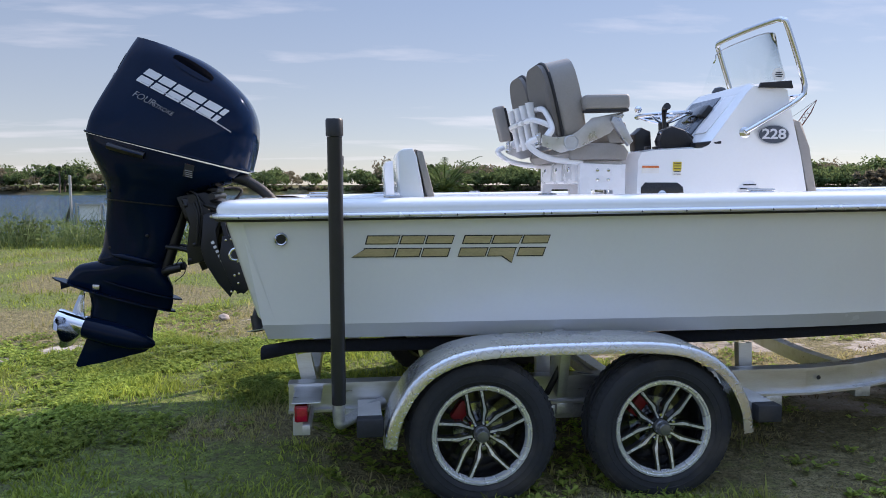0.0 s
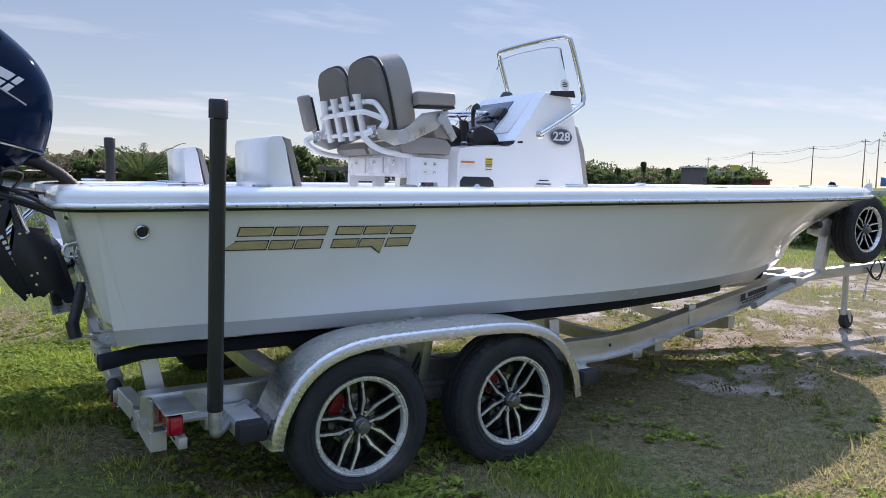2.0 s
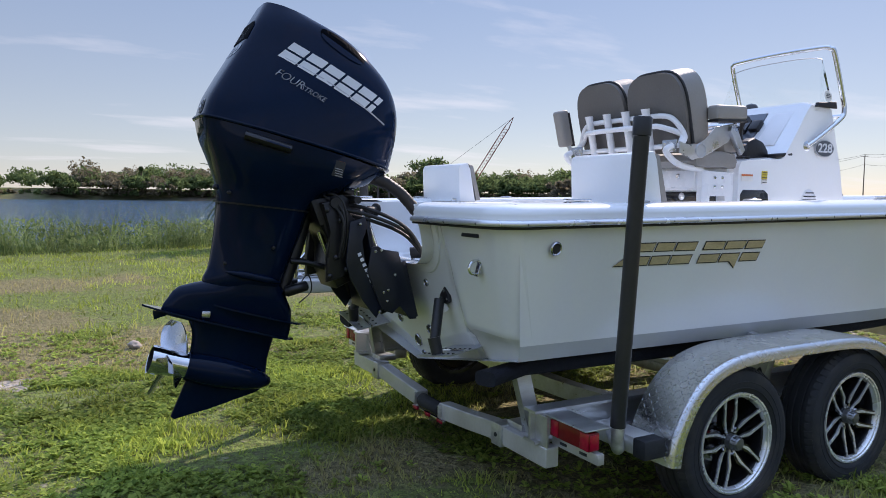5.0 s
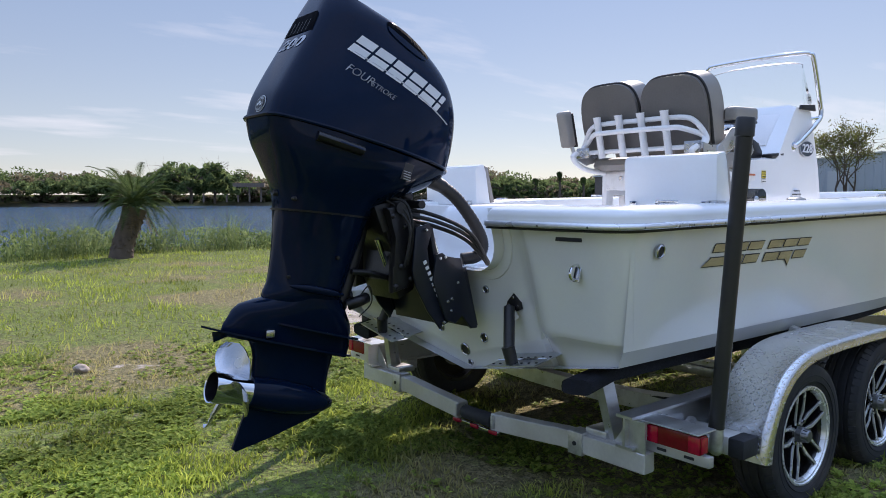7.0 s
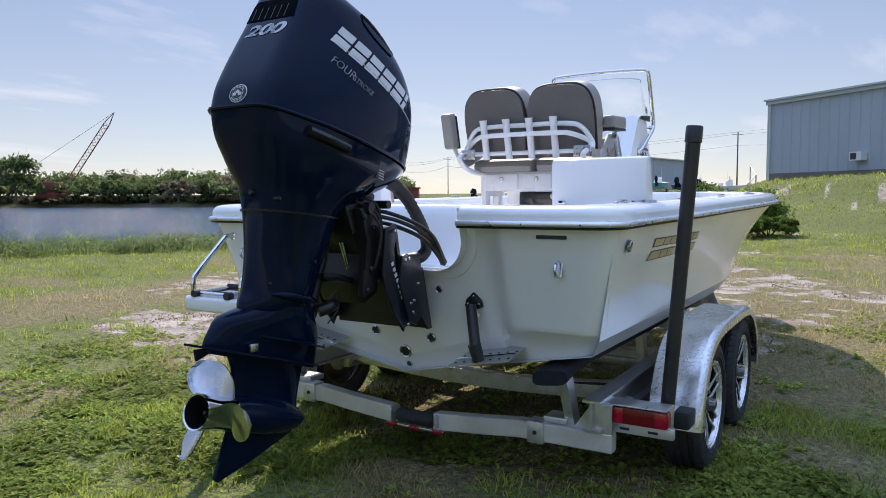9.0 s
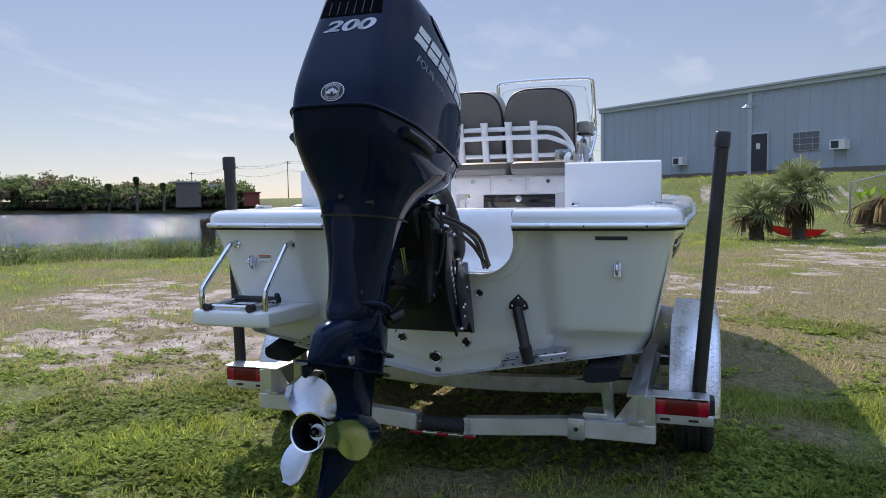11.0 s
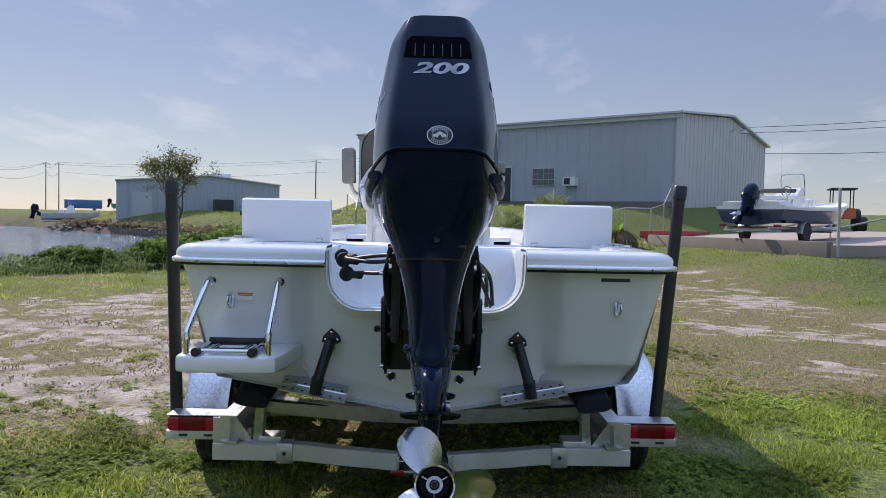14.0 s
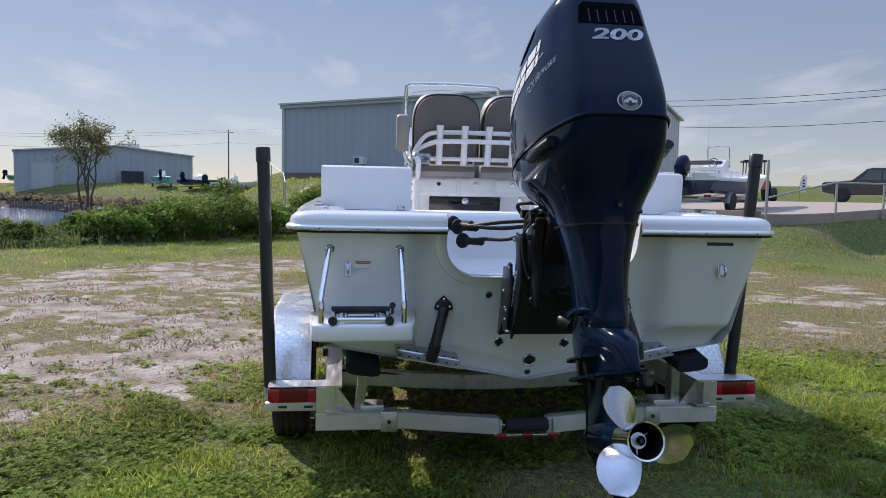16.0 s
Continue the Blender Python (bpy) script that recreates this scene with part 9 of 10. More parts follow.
A_, B_ = Vector((39.1, -14.35)), Vector((54.3, 5.5))
AB = (B_ - A_).normalized()
PERP = Vector((AB.y, -AB.x))
C_ = A_ + PERP * 20.6
D_ = B_ + PERP * 20.6
hall = thing("metal_warehouse", (47, -10, 2.7), "large pale blue ribbed metal warehouse with a low gable roof", "building")
EAVE, RIDGE, Z0 = 8.15, 9.20, 2.55
ribbed_wall("wall", A_, B_, Z0, EAVE, hall, M_SIDING, 0.75, "pale blue ribbed long wall", out=-PERP)
gab = lambda t: EAVE + (RIDGE - EAVE) * (1 - abs(2 * t - 1))
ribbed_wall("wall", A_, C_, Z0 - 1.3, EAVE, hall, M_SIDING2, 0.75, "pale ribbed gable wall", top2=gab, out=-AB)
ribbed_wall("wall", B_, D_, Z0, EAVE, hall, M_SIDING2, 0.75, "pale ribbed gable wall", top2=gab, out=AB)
ribbed_wall("wall", C_, D_, Z0 - 1.3, EAVE, hall, M_SIDING, 0.75, "pale blue ribbed back wall", out=PERP)


def pt3(along, deep, z):
    q = A_ + AB * along + PERP * deep
    return Vector((q.x, q.y, z))


LEN = (B_ - A_).length
for d0, d1, z0, z1 in ((-0.35, 10.3, EAVE - 0.0, RIDGE + 0.06), (20.95, 10.3, EAVE - 0.0, RIDGE + 0.06)):
    b = bmesh.new()
    q = [pt3(-0.3, d0, z0), pt3(LEN + 0.3, d0, z0), pt3(LEN + 0.3, d1, z1), pt3(-0.3, d1, z1)]
    lo, hi = [b.verts.new(p) for p in q], [b.verts.new(p + Vector((0, 0, 0.12))) for p in q]
    b.faces.new(lo)
    b.faces.new(hi[::-1])
    grid_faces(b, [lo, hi], True)
    wpart("roof", b, M_ROOF, hall, "low metal roof slope", smooth=False)


def wall_box(name, along, z, w, h, depth, material, parent, label="", deep=0.0):
    """A box on the long wall, standing out of it."""
    b = bmesh.new()
    c = pt3(along, deep - depth / 2, z)
    box(b, c, (w, depth, h), (0, 0, math.degrees(math.atan2(AB.y, AB.x))), 0.01)
    return wpart(name, b, material, parent, label, smooth=False)


wall_box("gutter", LEN / 2, EAVE - 0.12, LEN + 0.5, 0.26, 0.20, M_TRIM, hall, "grey eave gutter")
for a in (0.0, 12.45, LEN):
    wall_box("corner_trim", a, (Z0 + EAVE) / 2, 0.26, EAVE - Z0, 0.13, M_TRIM, hall, "grey trim strip")
wall_box("base_band", LEN / 2, Z0 + 0.25, LEN, 0.5, 0.09, M_CONC, hall, "concrete base band")
dr = wall_box("door", 11.8, Z0 + 1.62, 1.05, 2.25, 0.12, M_DARKDOOR, hall, "dark metal door")
wall_box("door_notice", 11.85, Z0 + 2.0, 0.28, 0.36, 0.135, M_PAPER, dr)
wall_box("door_frame", 11.8, Z0 + 1.67, 1.25, 2.40, 0.09, M_TRIM, hall)
wf = wall_box("window", 8.8, Z0 + 2.1, 1.66, 1.14, 0.10, M_TRIM, hall, "multi-paned window")
for i in range(4):
    for j in range(3):
        wall_box("pane", 8.195 + 0.403 * i, Z0 + 1.74 + 0.36 * j, 0.375, 0.33, 0.115, M_PANE, wf)
for a, z in ((6.75, Z0 + 1.75), (17.6, Z0 + 1.35)):
    ac = wall_box("air_conditioner", a, z, 0.85, 0.55, 0.55, M_PAINTW, hall, "white window air conditioner")
    wall_box("grille", a + 0.12, z, 0.42, 0.40, 0.565, M_DARKDOOR, ac)


def gooseneck(at, way):
    b = bmesh.new()
    at, way = Vector(at), Vector(way)
    tube(b, [at, at + way * 0.5 + Vector((0, 0, 0.25)), at + way * 1.0 + Vector((0, 0, 0.1))], 0.04, 8, 6)
    lathe(b, [(0.05, 0.15), (0.10, 0.05), (0.30, -0.10), (0.28, -0.12)], at + way * 1.0 + Vector((0, 0, 0.0)), (0, 0, 1), 18)
    wpart("gooseneck_lamp", b, M_TRIM, hall, "grey gooseneck lamp")


gooseneck(pt3(12.1, 0, EAVE - 1.2), Vector((-PERP.x, -PERP.y, 0)))
gooseneck(pt3(0, 10.3, RIDGE - 1.0), Vector((-AB.x, -AB.y, 0)))

shed = thing("metal_shed", (97, 31, 1.5), "pale blue metal shed with a low gable across the inlet", "building")
S0, S1 = Vector((91.8, 40.4)), Vector((99.4, 21.1))
sdv = (S1 - S0).normalized()
spv = Vector((-sdv.y, sdv.x))
if spv.x < 0:
    spv = -spv
sgab = lambda t: 6.0 + 1.0 * (1 - abs(2 * t - 1.1) / 1.1)
ribbed_wall("wall", S0, S1, 1.0, 6.0, shed, M_SIDING, 0.9, "pale blue ribbed end wall", top2=sgab, out=-spv)
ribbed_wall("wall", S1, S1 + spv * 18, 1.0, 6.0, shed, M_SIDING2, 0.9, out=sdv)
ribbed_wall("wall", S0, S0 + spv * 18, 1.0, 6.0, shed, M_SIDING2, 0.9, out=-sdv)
for t0, t1, za, zb in ((-0.01, 0.55, 5.98, 7.05), (1.01, 0.55, 6.10, 7.05)):
    b = bmesh.new()
    W_ = (S1 - S0).length
    q = [S0 + sdv * W_ * t0 - spv * 0.3, S0 + sdv * W_ * t0 + spv * 18, S0 + sdv * W_ * t1 + spv * 18, S0 + sdv * W_ * t1 - spv * 0.3]
    zs = (za, za, zb, zb)
    lo, hi = [b.verts.new((p.x, p.y, z)) for p, z in zip(q, zs)], [b.verts.new((p.x, p.y, z + 0.15)) for p, z in zip(q, zs)]
    b.faces.new(lo)
    b.faces.new(hi[::-1])
    grid_faces(b, [lo, hi], True)
    wpart("roof", b, M_ROOF, shed, "low metal roof slope", smooth=False)
b = bmesh.new()
q = S0 + sdv * 3.0 - spv * 0.1
box(b, (q.x, q.y, 2.9), (2.4, 0.2, 3.4), (0, 0, math.degrees(math.atan2(sdv.y, sdv.x))))
wpart("door", b, M_SIDING2, shed, "pale roller door", smooth=False)
b = bmesh.new()
q = S0 + sdv * 13.1 - spv * 1.2
box(b, (q.x, q.y, 2.6), (2.4, 2.4, 2.6), (0, 0, math.degrees(math.atan2(sdv.y, sdv.x))))
wpart("tank_box", b, M_DARKDOOR, shed, "dark cabinet by the wall", smooth=False)
b = bmesh.new()
q = S0 + sdv * 13.2 + spv * 4
box(b, (q.x, q.y, 7.3), (2.6, 2.6, 0.7), (0, 0, 20), 0.1)
wpart("roof_vent", b, M_PAINTW, shed, "white rooftop unit")

# ---- the raised yard: slab, kerb, fence ----
def slab_z(y):
    """The slab's top: level by the boat, then a ramp up to the road."""
    return 1.13 + 0.42 * float(step(-12.0, -21.0, np.array(y)))


SLAB_EDGE = [(-8.9, 26.2, 26.8), (-9.6, 23.5, 27.8), (-10.3, 20.6, 28.8), (-11.2, 16.75, 30.0), (-12.5, 17.15, 31.8), (-14.0, 17.6, 34.0), (-16.0, 18.15, 36.8), (-18.0, 18.7, 39.8), (-21.0, 19.0, 44.0), (-25.0, 19.2, 49.0), (-31.0, 19.2, 57.0), (-48.0, 19.2, 80.0), (-70.0, 19.2, 110.0)]
b = bmesh.new()
rows = [[b.verts.new((xl + (xr - xl) * k / 6, y, slab_z(y))) for k in range(7)] for y, xl, xr in SLAB_EDGE]
grid_faces(b, rows)
rim = [r[-1] for r in rows[::-1]] + rows[0][-2:0:-1] + [r[0] for r in rows]
skirt = [b.verts.new((v.co.x, v.co.y, -0.1)) for v in rim]
grid_faces(b, [rim, skirt])
tagged(part("pavement", b, M_SLAB, sharp=30), "pale concrete yard slab with a raised edge and a ramp", "pavement", kind="structure")
b = bmesh.new()
pa, pb = Vector((26.4, -8.7, 1.13)), Vector((37.5, -16.6, 1.13))
dv = (pb - pa)
box(b, (pa + pb) / 2 + Vector((0, 0, 0.10)), (dv.length, 0.25, 0.30), (0, 0, math.degrees(math.atan2(dv.y, dv.x))), 0.03)
tagged(part("kerb", b, M_CURB), "red painted concrete kerb along the slab", "kerb", kind="structure")
b = bmesh.new()
pa, pb = Vector((26.1, -8.93, 1.09)), Vector((16.75, -11.17, 1.09))
dv = (pb - pa)
box(b, (pa + pb) / 2 + Vector((0, 0, -0.22)), (dv.length, 0.22, 0.70), (0, 0, math.degrees(math.atan2(dv.y, dv.x))), 0.03)
tagged(part("kerb", b, M_CONC), "weathered concrete slab edge", "kerb", kind="structure")
b = bmesh.new()
zc_ = float(ground_z(24.9, -4.55))
ring = []
for k in range(17):
    u = -1 + k / 8
    w_ = 0.30 * max(0.03, 1 - abs(u) ** 2.6) ** 0.7
    ring.append([b.verts.new((24.9 - 0.1 * u + dx * w_, -4.55 - 0.95 * u, zc_ + 0.32 - 0.10 * u + 0.07 * u * u - dz * 0.30 * max(0.1, 1 - u ** 4))) for dx, dz in ((-1, 0.0), (-0.92, 0.45), (-0.45, 0.92), (0.0, 1.0), (0.45, 0.92), (0.92, 0.45), (1, 0.0))])
grid_faces(b, ring)
bmesh.ops.solidify(b, geom=list(b.faces), thickness=0.02)
tagged(part("red_canoe", b, M_CURB), "faded red canoe hull lying under the palms", "canoe")


def fence_run(pts, h, group, label, z=None, rails=(1.0,), mesh=True):
    """Steel posts with a top rail, and wire mesh where there is some."""
    t = thing("fence", (*pts[0], 0), label, "fence", group)
    tops = []
    for x, y in pts:
        zz = float(ground_z(np.array([x]), np.array([y]))[0]) if z is None else z
        b = bmesh.new()
        rod(b, (x, y, zz - 0.1), (x, y, zz + h), 0.035, 8)
        wpart("post", b, M_FENCE, t)
        tops.append(Vector((x, y, zz + h)))
    for k in rails:
        for p, q in zip(tops, tops[1:]):
            b = bmesh.new()
            off = Vector((0, 0, -h * (1 - k)))
            rod(b, p + off, q + off, 0.026, 8)
            wpart("rail", b, M_FENCE, t)
    if mesh:
        for p, q in zip(tops, tops[1:]):
            b = bmesh.new()
            n = max(4, int((q - p).length / 0.22))
            for k in range(n):
                for s in (0, 1):
                    u0, u1 = k / n, (k + 1) / n
                    if s:
                        u0, u1 = u1, u0
                    a = p.lerp(q, u0)
                    c = p.lerp(q, u1)
                    for r in range(5):
                        za, zb_ = -h * r / 5, -h * (r + 1) / 5
                        tube(b, [a + Vector((0, 0, za)), c + Vector((0, 0, zb_))], 0.0017, 3, caps=False)
            wpart("wire_mesh", b, M_WIRE, t, smooth=False)
    return t


fence_run([(25.3, -6.3), (26.5, -8.0), (29.0, -9.8), (33.5, -11.8), (37.6, -13.6)], 1.5, "chain-link fence on the bank", "chain-link fence climbing the bank", mesh=True)
fence_run([(36.0, 4.0), (42.5, 4.6), (49.5, 6.0)], 1.6, "wire fence by the warehouse", "wire fence below the warehouse", mesh=False)
fence_run([(17.55, -14.2), (18.15, -16.3), (18.6, -18.0), (18.75, -19.6), (18.85, -21.2), (18.95, -23.0), (19.0, -26.0), (19.0, -30)], 1.02, "pipe rail round the yard", "steel pipe railing along the slab", z=1.12, rails=(1.0,), mesh=False)
tp = thing("steel_post", (16.6, -11.3, 0.4), "tall bare steel post at the slab corner", "post")
b = bmesh.new()
rod(b, (16.6, -11.3, 0.3), (16.6, -11.3, 2.72), 0.042, 10)
wpart("shaft", b, M_FENCE, tp)
b = bmesh.new()
tube(b, [(16.6, -11.35, 1.62), (17.0, -12.6, 1.86), (17.55, -14.2, 2.14)], 0.026, 8, 4)
wpart("sloping_rail", b, M_FENCE, tp)

# ---- boats, vehicles and other things in the yard and beyond ----
def small_boat(at, yaw, length, hull_m, label, group="", motor_col=None, tower=True):
    """A small skiff on a trailer: hull, deck, console, windscreen, motor, frame and wheels. Bow towards +x before turning."""
    t = new("skiff")
    t.location = at
    t.rotation_euler = (0, 0, radians(yaw))
    tagged(t, label, "boat", group)
    L_ = length
    b = bmesh.new()
    rows = []
    for v, (zz, k, xs) in enumerate(((0.35, 0.0, 0.90), (0.55, 0.82, 0.95), (0.62, 0.86, 0.96), (0.95, 1.0, 1.0), (1.0, 1.0, 1.0))):
        row = []
        for i in range(21):
            s = i / 20
            w = L_ * 0.185 * k * (1 - max(0, (s - 0.45) / 0.55) ** 2.4) ** 0.7 if s < 1 else 0
            row.append((L_ * xs * s, w, zz + 0.22 * s ** 3 * (v / 4) + 0.25))
        rows.append(row)
    for sd in (-1, 1):
        grid_faces(b, [[b.verts.new((x, sd * y, z)) for x, y, z in r] for r in rows])
    ends = [b.verts.new((0, sd * r[0][1], r[0][2])) for r in rows for sd in (1,)] + [b.verts.new((0, -r[0][1], r[0][2])) for r in rows[::-1]]
    b.faces.new(ends)
    part("hull", b, hull_m, t, "")
    b = bmesh.new()
    top = rows[-1]
    b.faces.new([b.verts.new((x, y, z + 0.005)) for x, y, z in top] + [b.verts.new((x, -y, z + 0.005)) for x, y, z in top[-2::-1]])
    tube(b, [(x, y, z) for x, y, z in top], 0.04, 6)
    tube(b, [(x, -y, z) for x, y, z in top], 0.04, 6)
    part("deck", b, M_PAINTW, t, "white deck")
    b = bmesh.new()
    plate(b, [(L_ * 0.42, 1.2), (L_ * 0.42, 1.75), (L_ * 0.47, 2.0), (L_ * 0.54, 2.0), (L_ * 0.56, 1.2)], -0.35, 0.35, "xz", 0.03)
    part("console", b, M_PAINTW, t, "white console")
    b = bmesh.new()
    tube(b, [(L_ * 0.50, -0.33, 1.9), (L_ * 0.49, -0.33, 2.35), (L_ * 0.49, 0.33, 2.35), (L_ * 0.50, 0.33, 1.9)], 0.02, 6)
    part("screen_rail", b, M_STEEL, t)
    b = bmesh.new()
    box(b, (L_ * 0.33, 0, 1.55), (0.5, 0.9, 0.14), (0, 0, 0), 0.03)
    box(b, (L_ * 0.33, 0, 1.35), (0.4, 0.7, 0.3), (0, 0, 0), 0.02)
    part("seat", b, M_PAINTW, t, "white helm seat")
    b = bmesh.new()
    loft(b, refine([((-0.85, 1.62), (-0.20, 1.45), 0.18, 2.8), ((-0.80, 1.85), (-0.15, 1.75), 0.18, 2.8), ((-0.62, 2.1), (-0.25, 2.02), 0.12, 2.6)], 8), 20)
    loft(b, refine([((-0.80, 1.6), (-0.25, 1.45), 0.17, 2.6), ((-0.78, 1.2), (-0.45, 1.15), 0.08, 2.3), ((-0.95, 0.75), (-0.55, 0.7), 0.04, 2.2)], 8), 20)
    plate(b, [(-0.35, 1.5), (0.0, 1.3), (0.05, 0.9), (-0.3, 1.05)], -0.15, 0.15, "xz", 0.02)
    part("outboard", b, motor_col or M_BLACK, t, "outboard motor")
    b = bmesh.new()
    for sd in (-1, 1):
        tube(b, [(0.1, sd * 0.55, 0.48), (L_ * 0.7, sd * 0.5, 0.50), (L_ * 1.12, 0, 0.55)], 0.05, 6)
    part("trailer_frame", b, M_GALV, t, "galvanised trailer frame")
    for sd in (-1, 1):
        b = bmesh.new()
        lathe(b, [(0.10, -0.09), (0.27, -0.09), (0.29, -0.05), (0.29, 0.05), (0.27, 0.09), (0.10, 0.09)], (L_ * 0.36, sd * 1.0, 0.29), (0, 1, 0), 24)
        part("wheel", b, M_RUBBER, t, "black trailer tyre")
        b = bmesh.new()
        lathe(b, [(0.0, -0.05), (0.15, -0.06), (0.15, 0.06), (0.0, 0.05)], (L_ * 0.36, sd * 1.0, 0.29), (0, 1, 0), 20)
        part("rim", b, M_GALV, t)
    b = bmesh.new()
    rod(b, (L_ * 1.0, 0, 0.05), (L_ * 1.0, 0, 0.8), 0.035, 8)
    part("jack", b, M_GALV, t)
    if tower:
        b = bmesh.new()
        tube(b, [(L_ * 0.45, -0.3, 2.0), (L_ * 0.44, -0.3, 3.2)], [0.012, 0.004], 5)
        part("aerial", b, M_PAINTW, t)
    return t


def yard_skiff(at, yaw, L_):
    """The bay skiff in the yard: navy sides between a white bottom and a white gunwale, on its trailer with the motor tilted up."""
    t = new("bay_skiff")
    t.location = at
    t.rotation_euler = (0, 0, radians(yaw))
    tagged(t, "navy and white bay skiff on a galvanised trailer in the yard", "boat")
    rings = []
    for zz, k, xs in ((0.52, 0.02, 0.86), (0.62, 0.78, 0.93), (0.70, 0.84, 0.945), (0.72, 0.86, 0.95), (1.02, 0.96, 0.985), (1.05, 1.0, 0.99), (1.12, 1.02, 1.0), (1.17, 1.0, 1.0)):
        row = []
        for i in range(25):
            q = i / 24
            w = 1.16 * k * (1 - max(0.0, (q - 0.45) / 0.55) ** 2.6) ** 0.7 if q < 1 else 0.0
            row.append((L_ * xs * q, w, zz + 0.34 * q ** 3 * max(0.0, (zz - 0.45) / 0.7)))
        rings.append(row)
    for nm, rr, mt, lb in (("hull_bottom", rings[:4], M_NAVY, "navy hull bottom"), ("hull_side", rings[3:6], M_NAVY, "glossy navy topsides"), ("gunwale", rings[5:], M_PAINTW, "white gunwale")):
        b = bmesh.new()
        for sd in (-1, 1):
            grid_faces(b, [[b.verts.new((x, sd * y, z)) for x, y, z in r] for r in rr])
        b.faces.new([b.verts.new(r[0]) for r in rr] + [b.verts.new((r[0][0], -r[0][1], r[0][2])) for r in rr[::-1]])
        part(nm, b, mt, t, lb)
    b = bmesh.new()
    top = rings[-1]
    n = len(top)
    for sd in (-1, 1):
        grid_faces(b, [[b.verts.new((x, sd * y, z)) for x, y, z in top], [b.verts.new((x, sd * max(0.0, y - 0.20), z + 0.01)) for x, y, z in top], [b.verts.new((x, sd * max(0.0, y - 0.22), 0.85 if i < 15 else z - 0.06)) for i, (x, y, z) in enumerate(top)], [b.verts.new((x, 0, 0.85 if i < 15 else z - 0.06)) for i, (x, y, z) in enumerate(top)]])
    part("deck", b, M_LINER, t, "white deck and cockpit")
    for sd in (-1, 1):
        b = bmesh.new()
        plate(b, [(0.02, 1.16), (0.02, 1.30), (0.55, 1.34), (1.0, 1.24), (1.1, 1.16)], sd * 0.35, sd * 0.95, "xz", 0.02)
        part("aft_seat", b, M_PAINTW, t, "white aft quarter seat")
    b = bmesh.new()
    plate(b, [(L_ * 0.36, 0.85), (L_ * 0.36, 1.60), (L_ * 0.385, 1.68), (L_ * 0.41, 1.88), (L_ * 0.44, 1.88), (L_ * 0.465, 1.45), (L_ * 0.475, 0.85)], -0.38, 0.38, "xz", 0.03)
    con = part("console", b, M_PAINTW, t, "white console")
    b = bmesh.new()
    box(b, (L_ * 0.392, 0.0, 1.74), (0.02, 0.52, 0.22), (0, 28, 0), 0.02)
    part("dash", b, M_DARKDOOR, con, "dark dash")
    b = bmesh.new()
    tube(b, [(L_ * 0.395 - 0.16 + 0.05 * math.sin(a), 0.17 * math.cos(a), 1.76 + 0.16 * math.sin(a)) for a in [2 * math.pi * k / 24 for k in range(25)]], 0.014, 6, caps=False)
    part("steering_wheel", b, M_CAST, con, "black steering wheel")
    b = bmesh.new()
    plate(b, [(-0.34, 1.88), (-0.32, 2.22), (-0.25, 2.28), (0.25, 2.28), (0.32, 2.22), (0.34, 1.88)], L_ * 0.428, L_ * 0.428 + 0.012, "yz")
    ws = part("windshield", b, M_GLASS, con, "clear windshield")
    ws.visible_shadow = False
    b = bmesh.new()
    tube(b, [(L_ * 0.45, -0.40, 1.6), (L_ * 0.435, -0.40, 2.26), (L_ * 0.435, -0.30, 2.36), (L_ * 0.435, 0.30, 2.36), (L_ * 0.435, 0.40, 2.26), (L_ * 0.45, 0.40, 1.6)], 0.020, 8, 4)
    part("screen_rail", b, M_STEEL, con, "steel rail round the windshield")
    b = bmesh.new()
    box(b, (L_ * 0.26, 0, 1.50), (0.42, 0.95, 0.13), (0, 0, 0), 0.04)
    part("seat_cushion", b, M_PAINTW, t, "white helm seat cushion")
    b = bmesh.new()
    box(b, (L_ * 0.228, 0, 1.72), (0.10, 0.95, 0.16), (0, -8, 0), 0.04)
    part("seat_back", b, M_GREY, t, "dark seat backrest")
    for sd in (-1, 1):
        b = bmesh.new()
        tube(b, [(L_ * 0.222, sd * 0.46, 1.7), (L_ * 0.235, sd * 0.46, 1.45), (L_ * 0.25, sd * 0.46, 0.87)], 0.022, 8)
        tube(b, [(L_ * 0.29, sd * 0.46, 1.45), (L_ * 0.28, sd * 0.46, 0.87)], 0.022, 8)
        part("seat_frame", b, M_STEEL, t, "steel seat frame")
    for k in range(3):
        b = bmesh.new()
        box(b, (L_ * 0.26, 0, 0.95 + 0.18 * k), (0.34, 0.86, 0.15), (0, 0, 0), 0.015)
        part("tackle_drawer", b, M_PAINTW, t, "white tackle drawer")
    b = bmesh.new()
    box(b, (L_ * 0.56, 0, 1.30), (0.62, 0.75, 0.42), (0, 0, 0), 0.05)
    part("cooler_seat", b, M_PAINTW, t, "white cooler seat before the console")
    b = bmesh.new()
    tube(b, [(L_ * 0.41, 0.3, 1.88), (L_ * 0.40, 0.3, 3.35)], [0.014, 0.006], 6)
    part("aerial", b, M_PAINTW, t, "white whip aerial")
    # tilted outboard
    tilt = Matrix.Translation((-0.12, 0, 1.18)) @ pose(0, 0, 0, 0, 40, 0)
    b = bmesh.new()
    loft(b, refine([((-0.44, 0.12), (0.22, 0.10), 0.19, 3.0), ((-0.45, 0.34), (0.24, 0.34), 0.20, 3.0), ((-0.38, 0.60), (0.18, 0.58), 0.18, 3.0), ((-0.26, 0.74), (0.06, 0.72), 0.11, 2.6)], 12), 28)
    b.transform(tilt)
    mo = part("outboard", b, M_BLACK, t, "black outboard motor tilted up")
    b = bmesh.new()
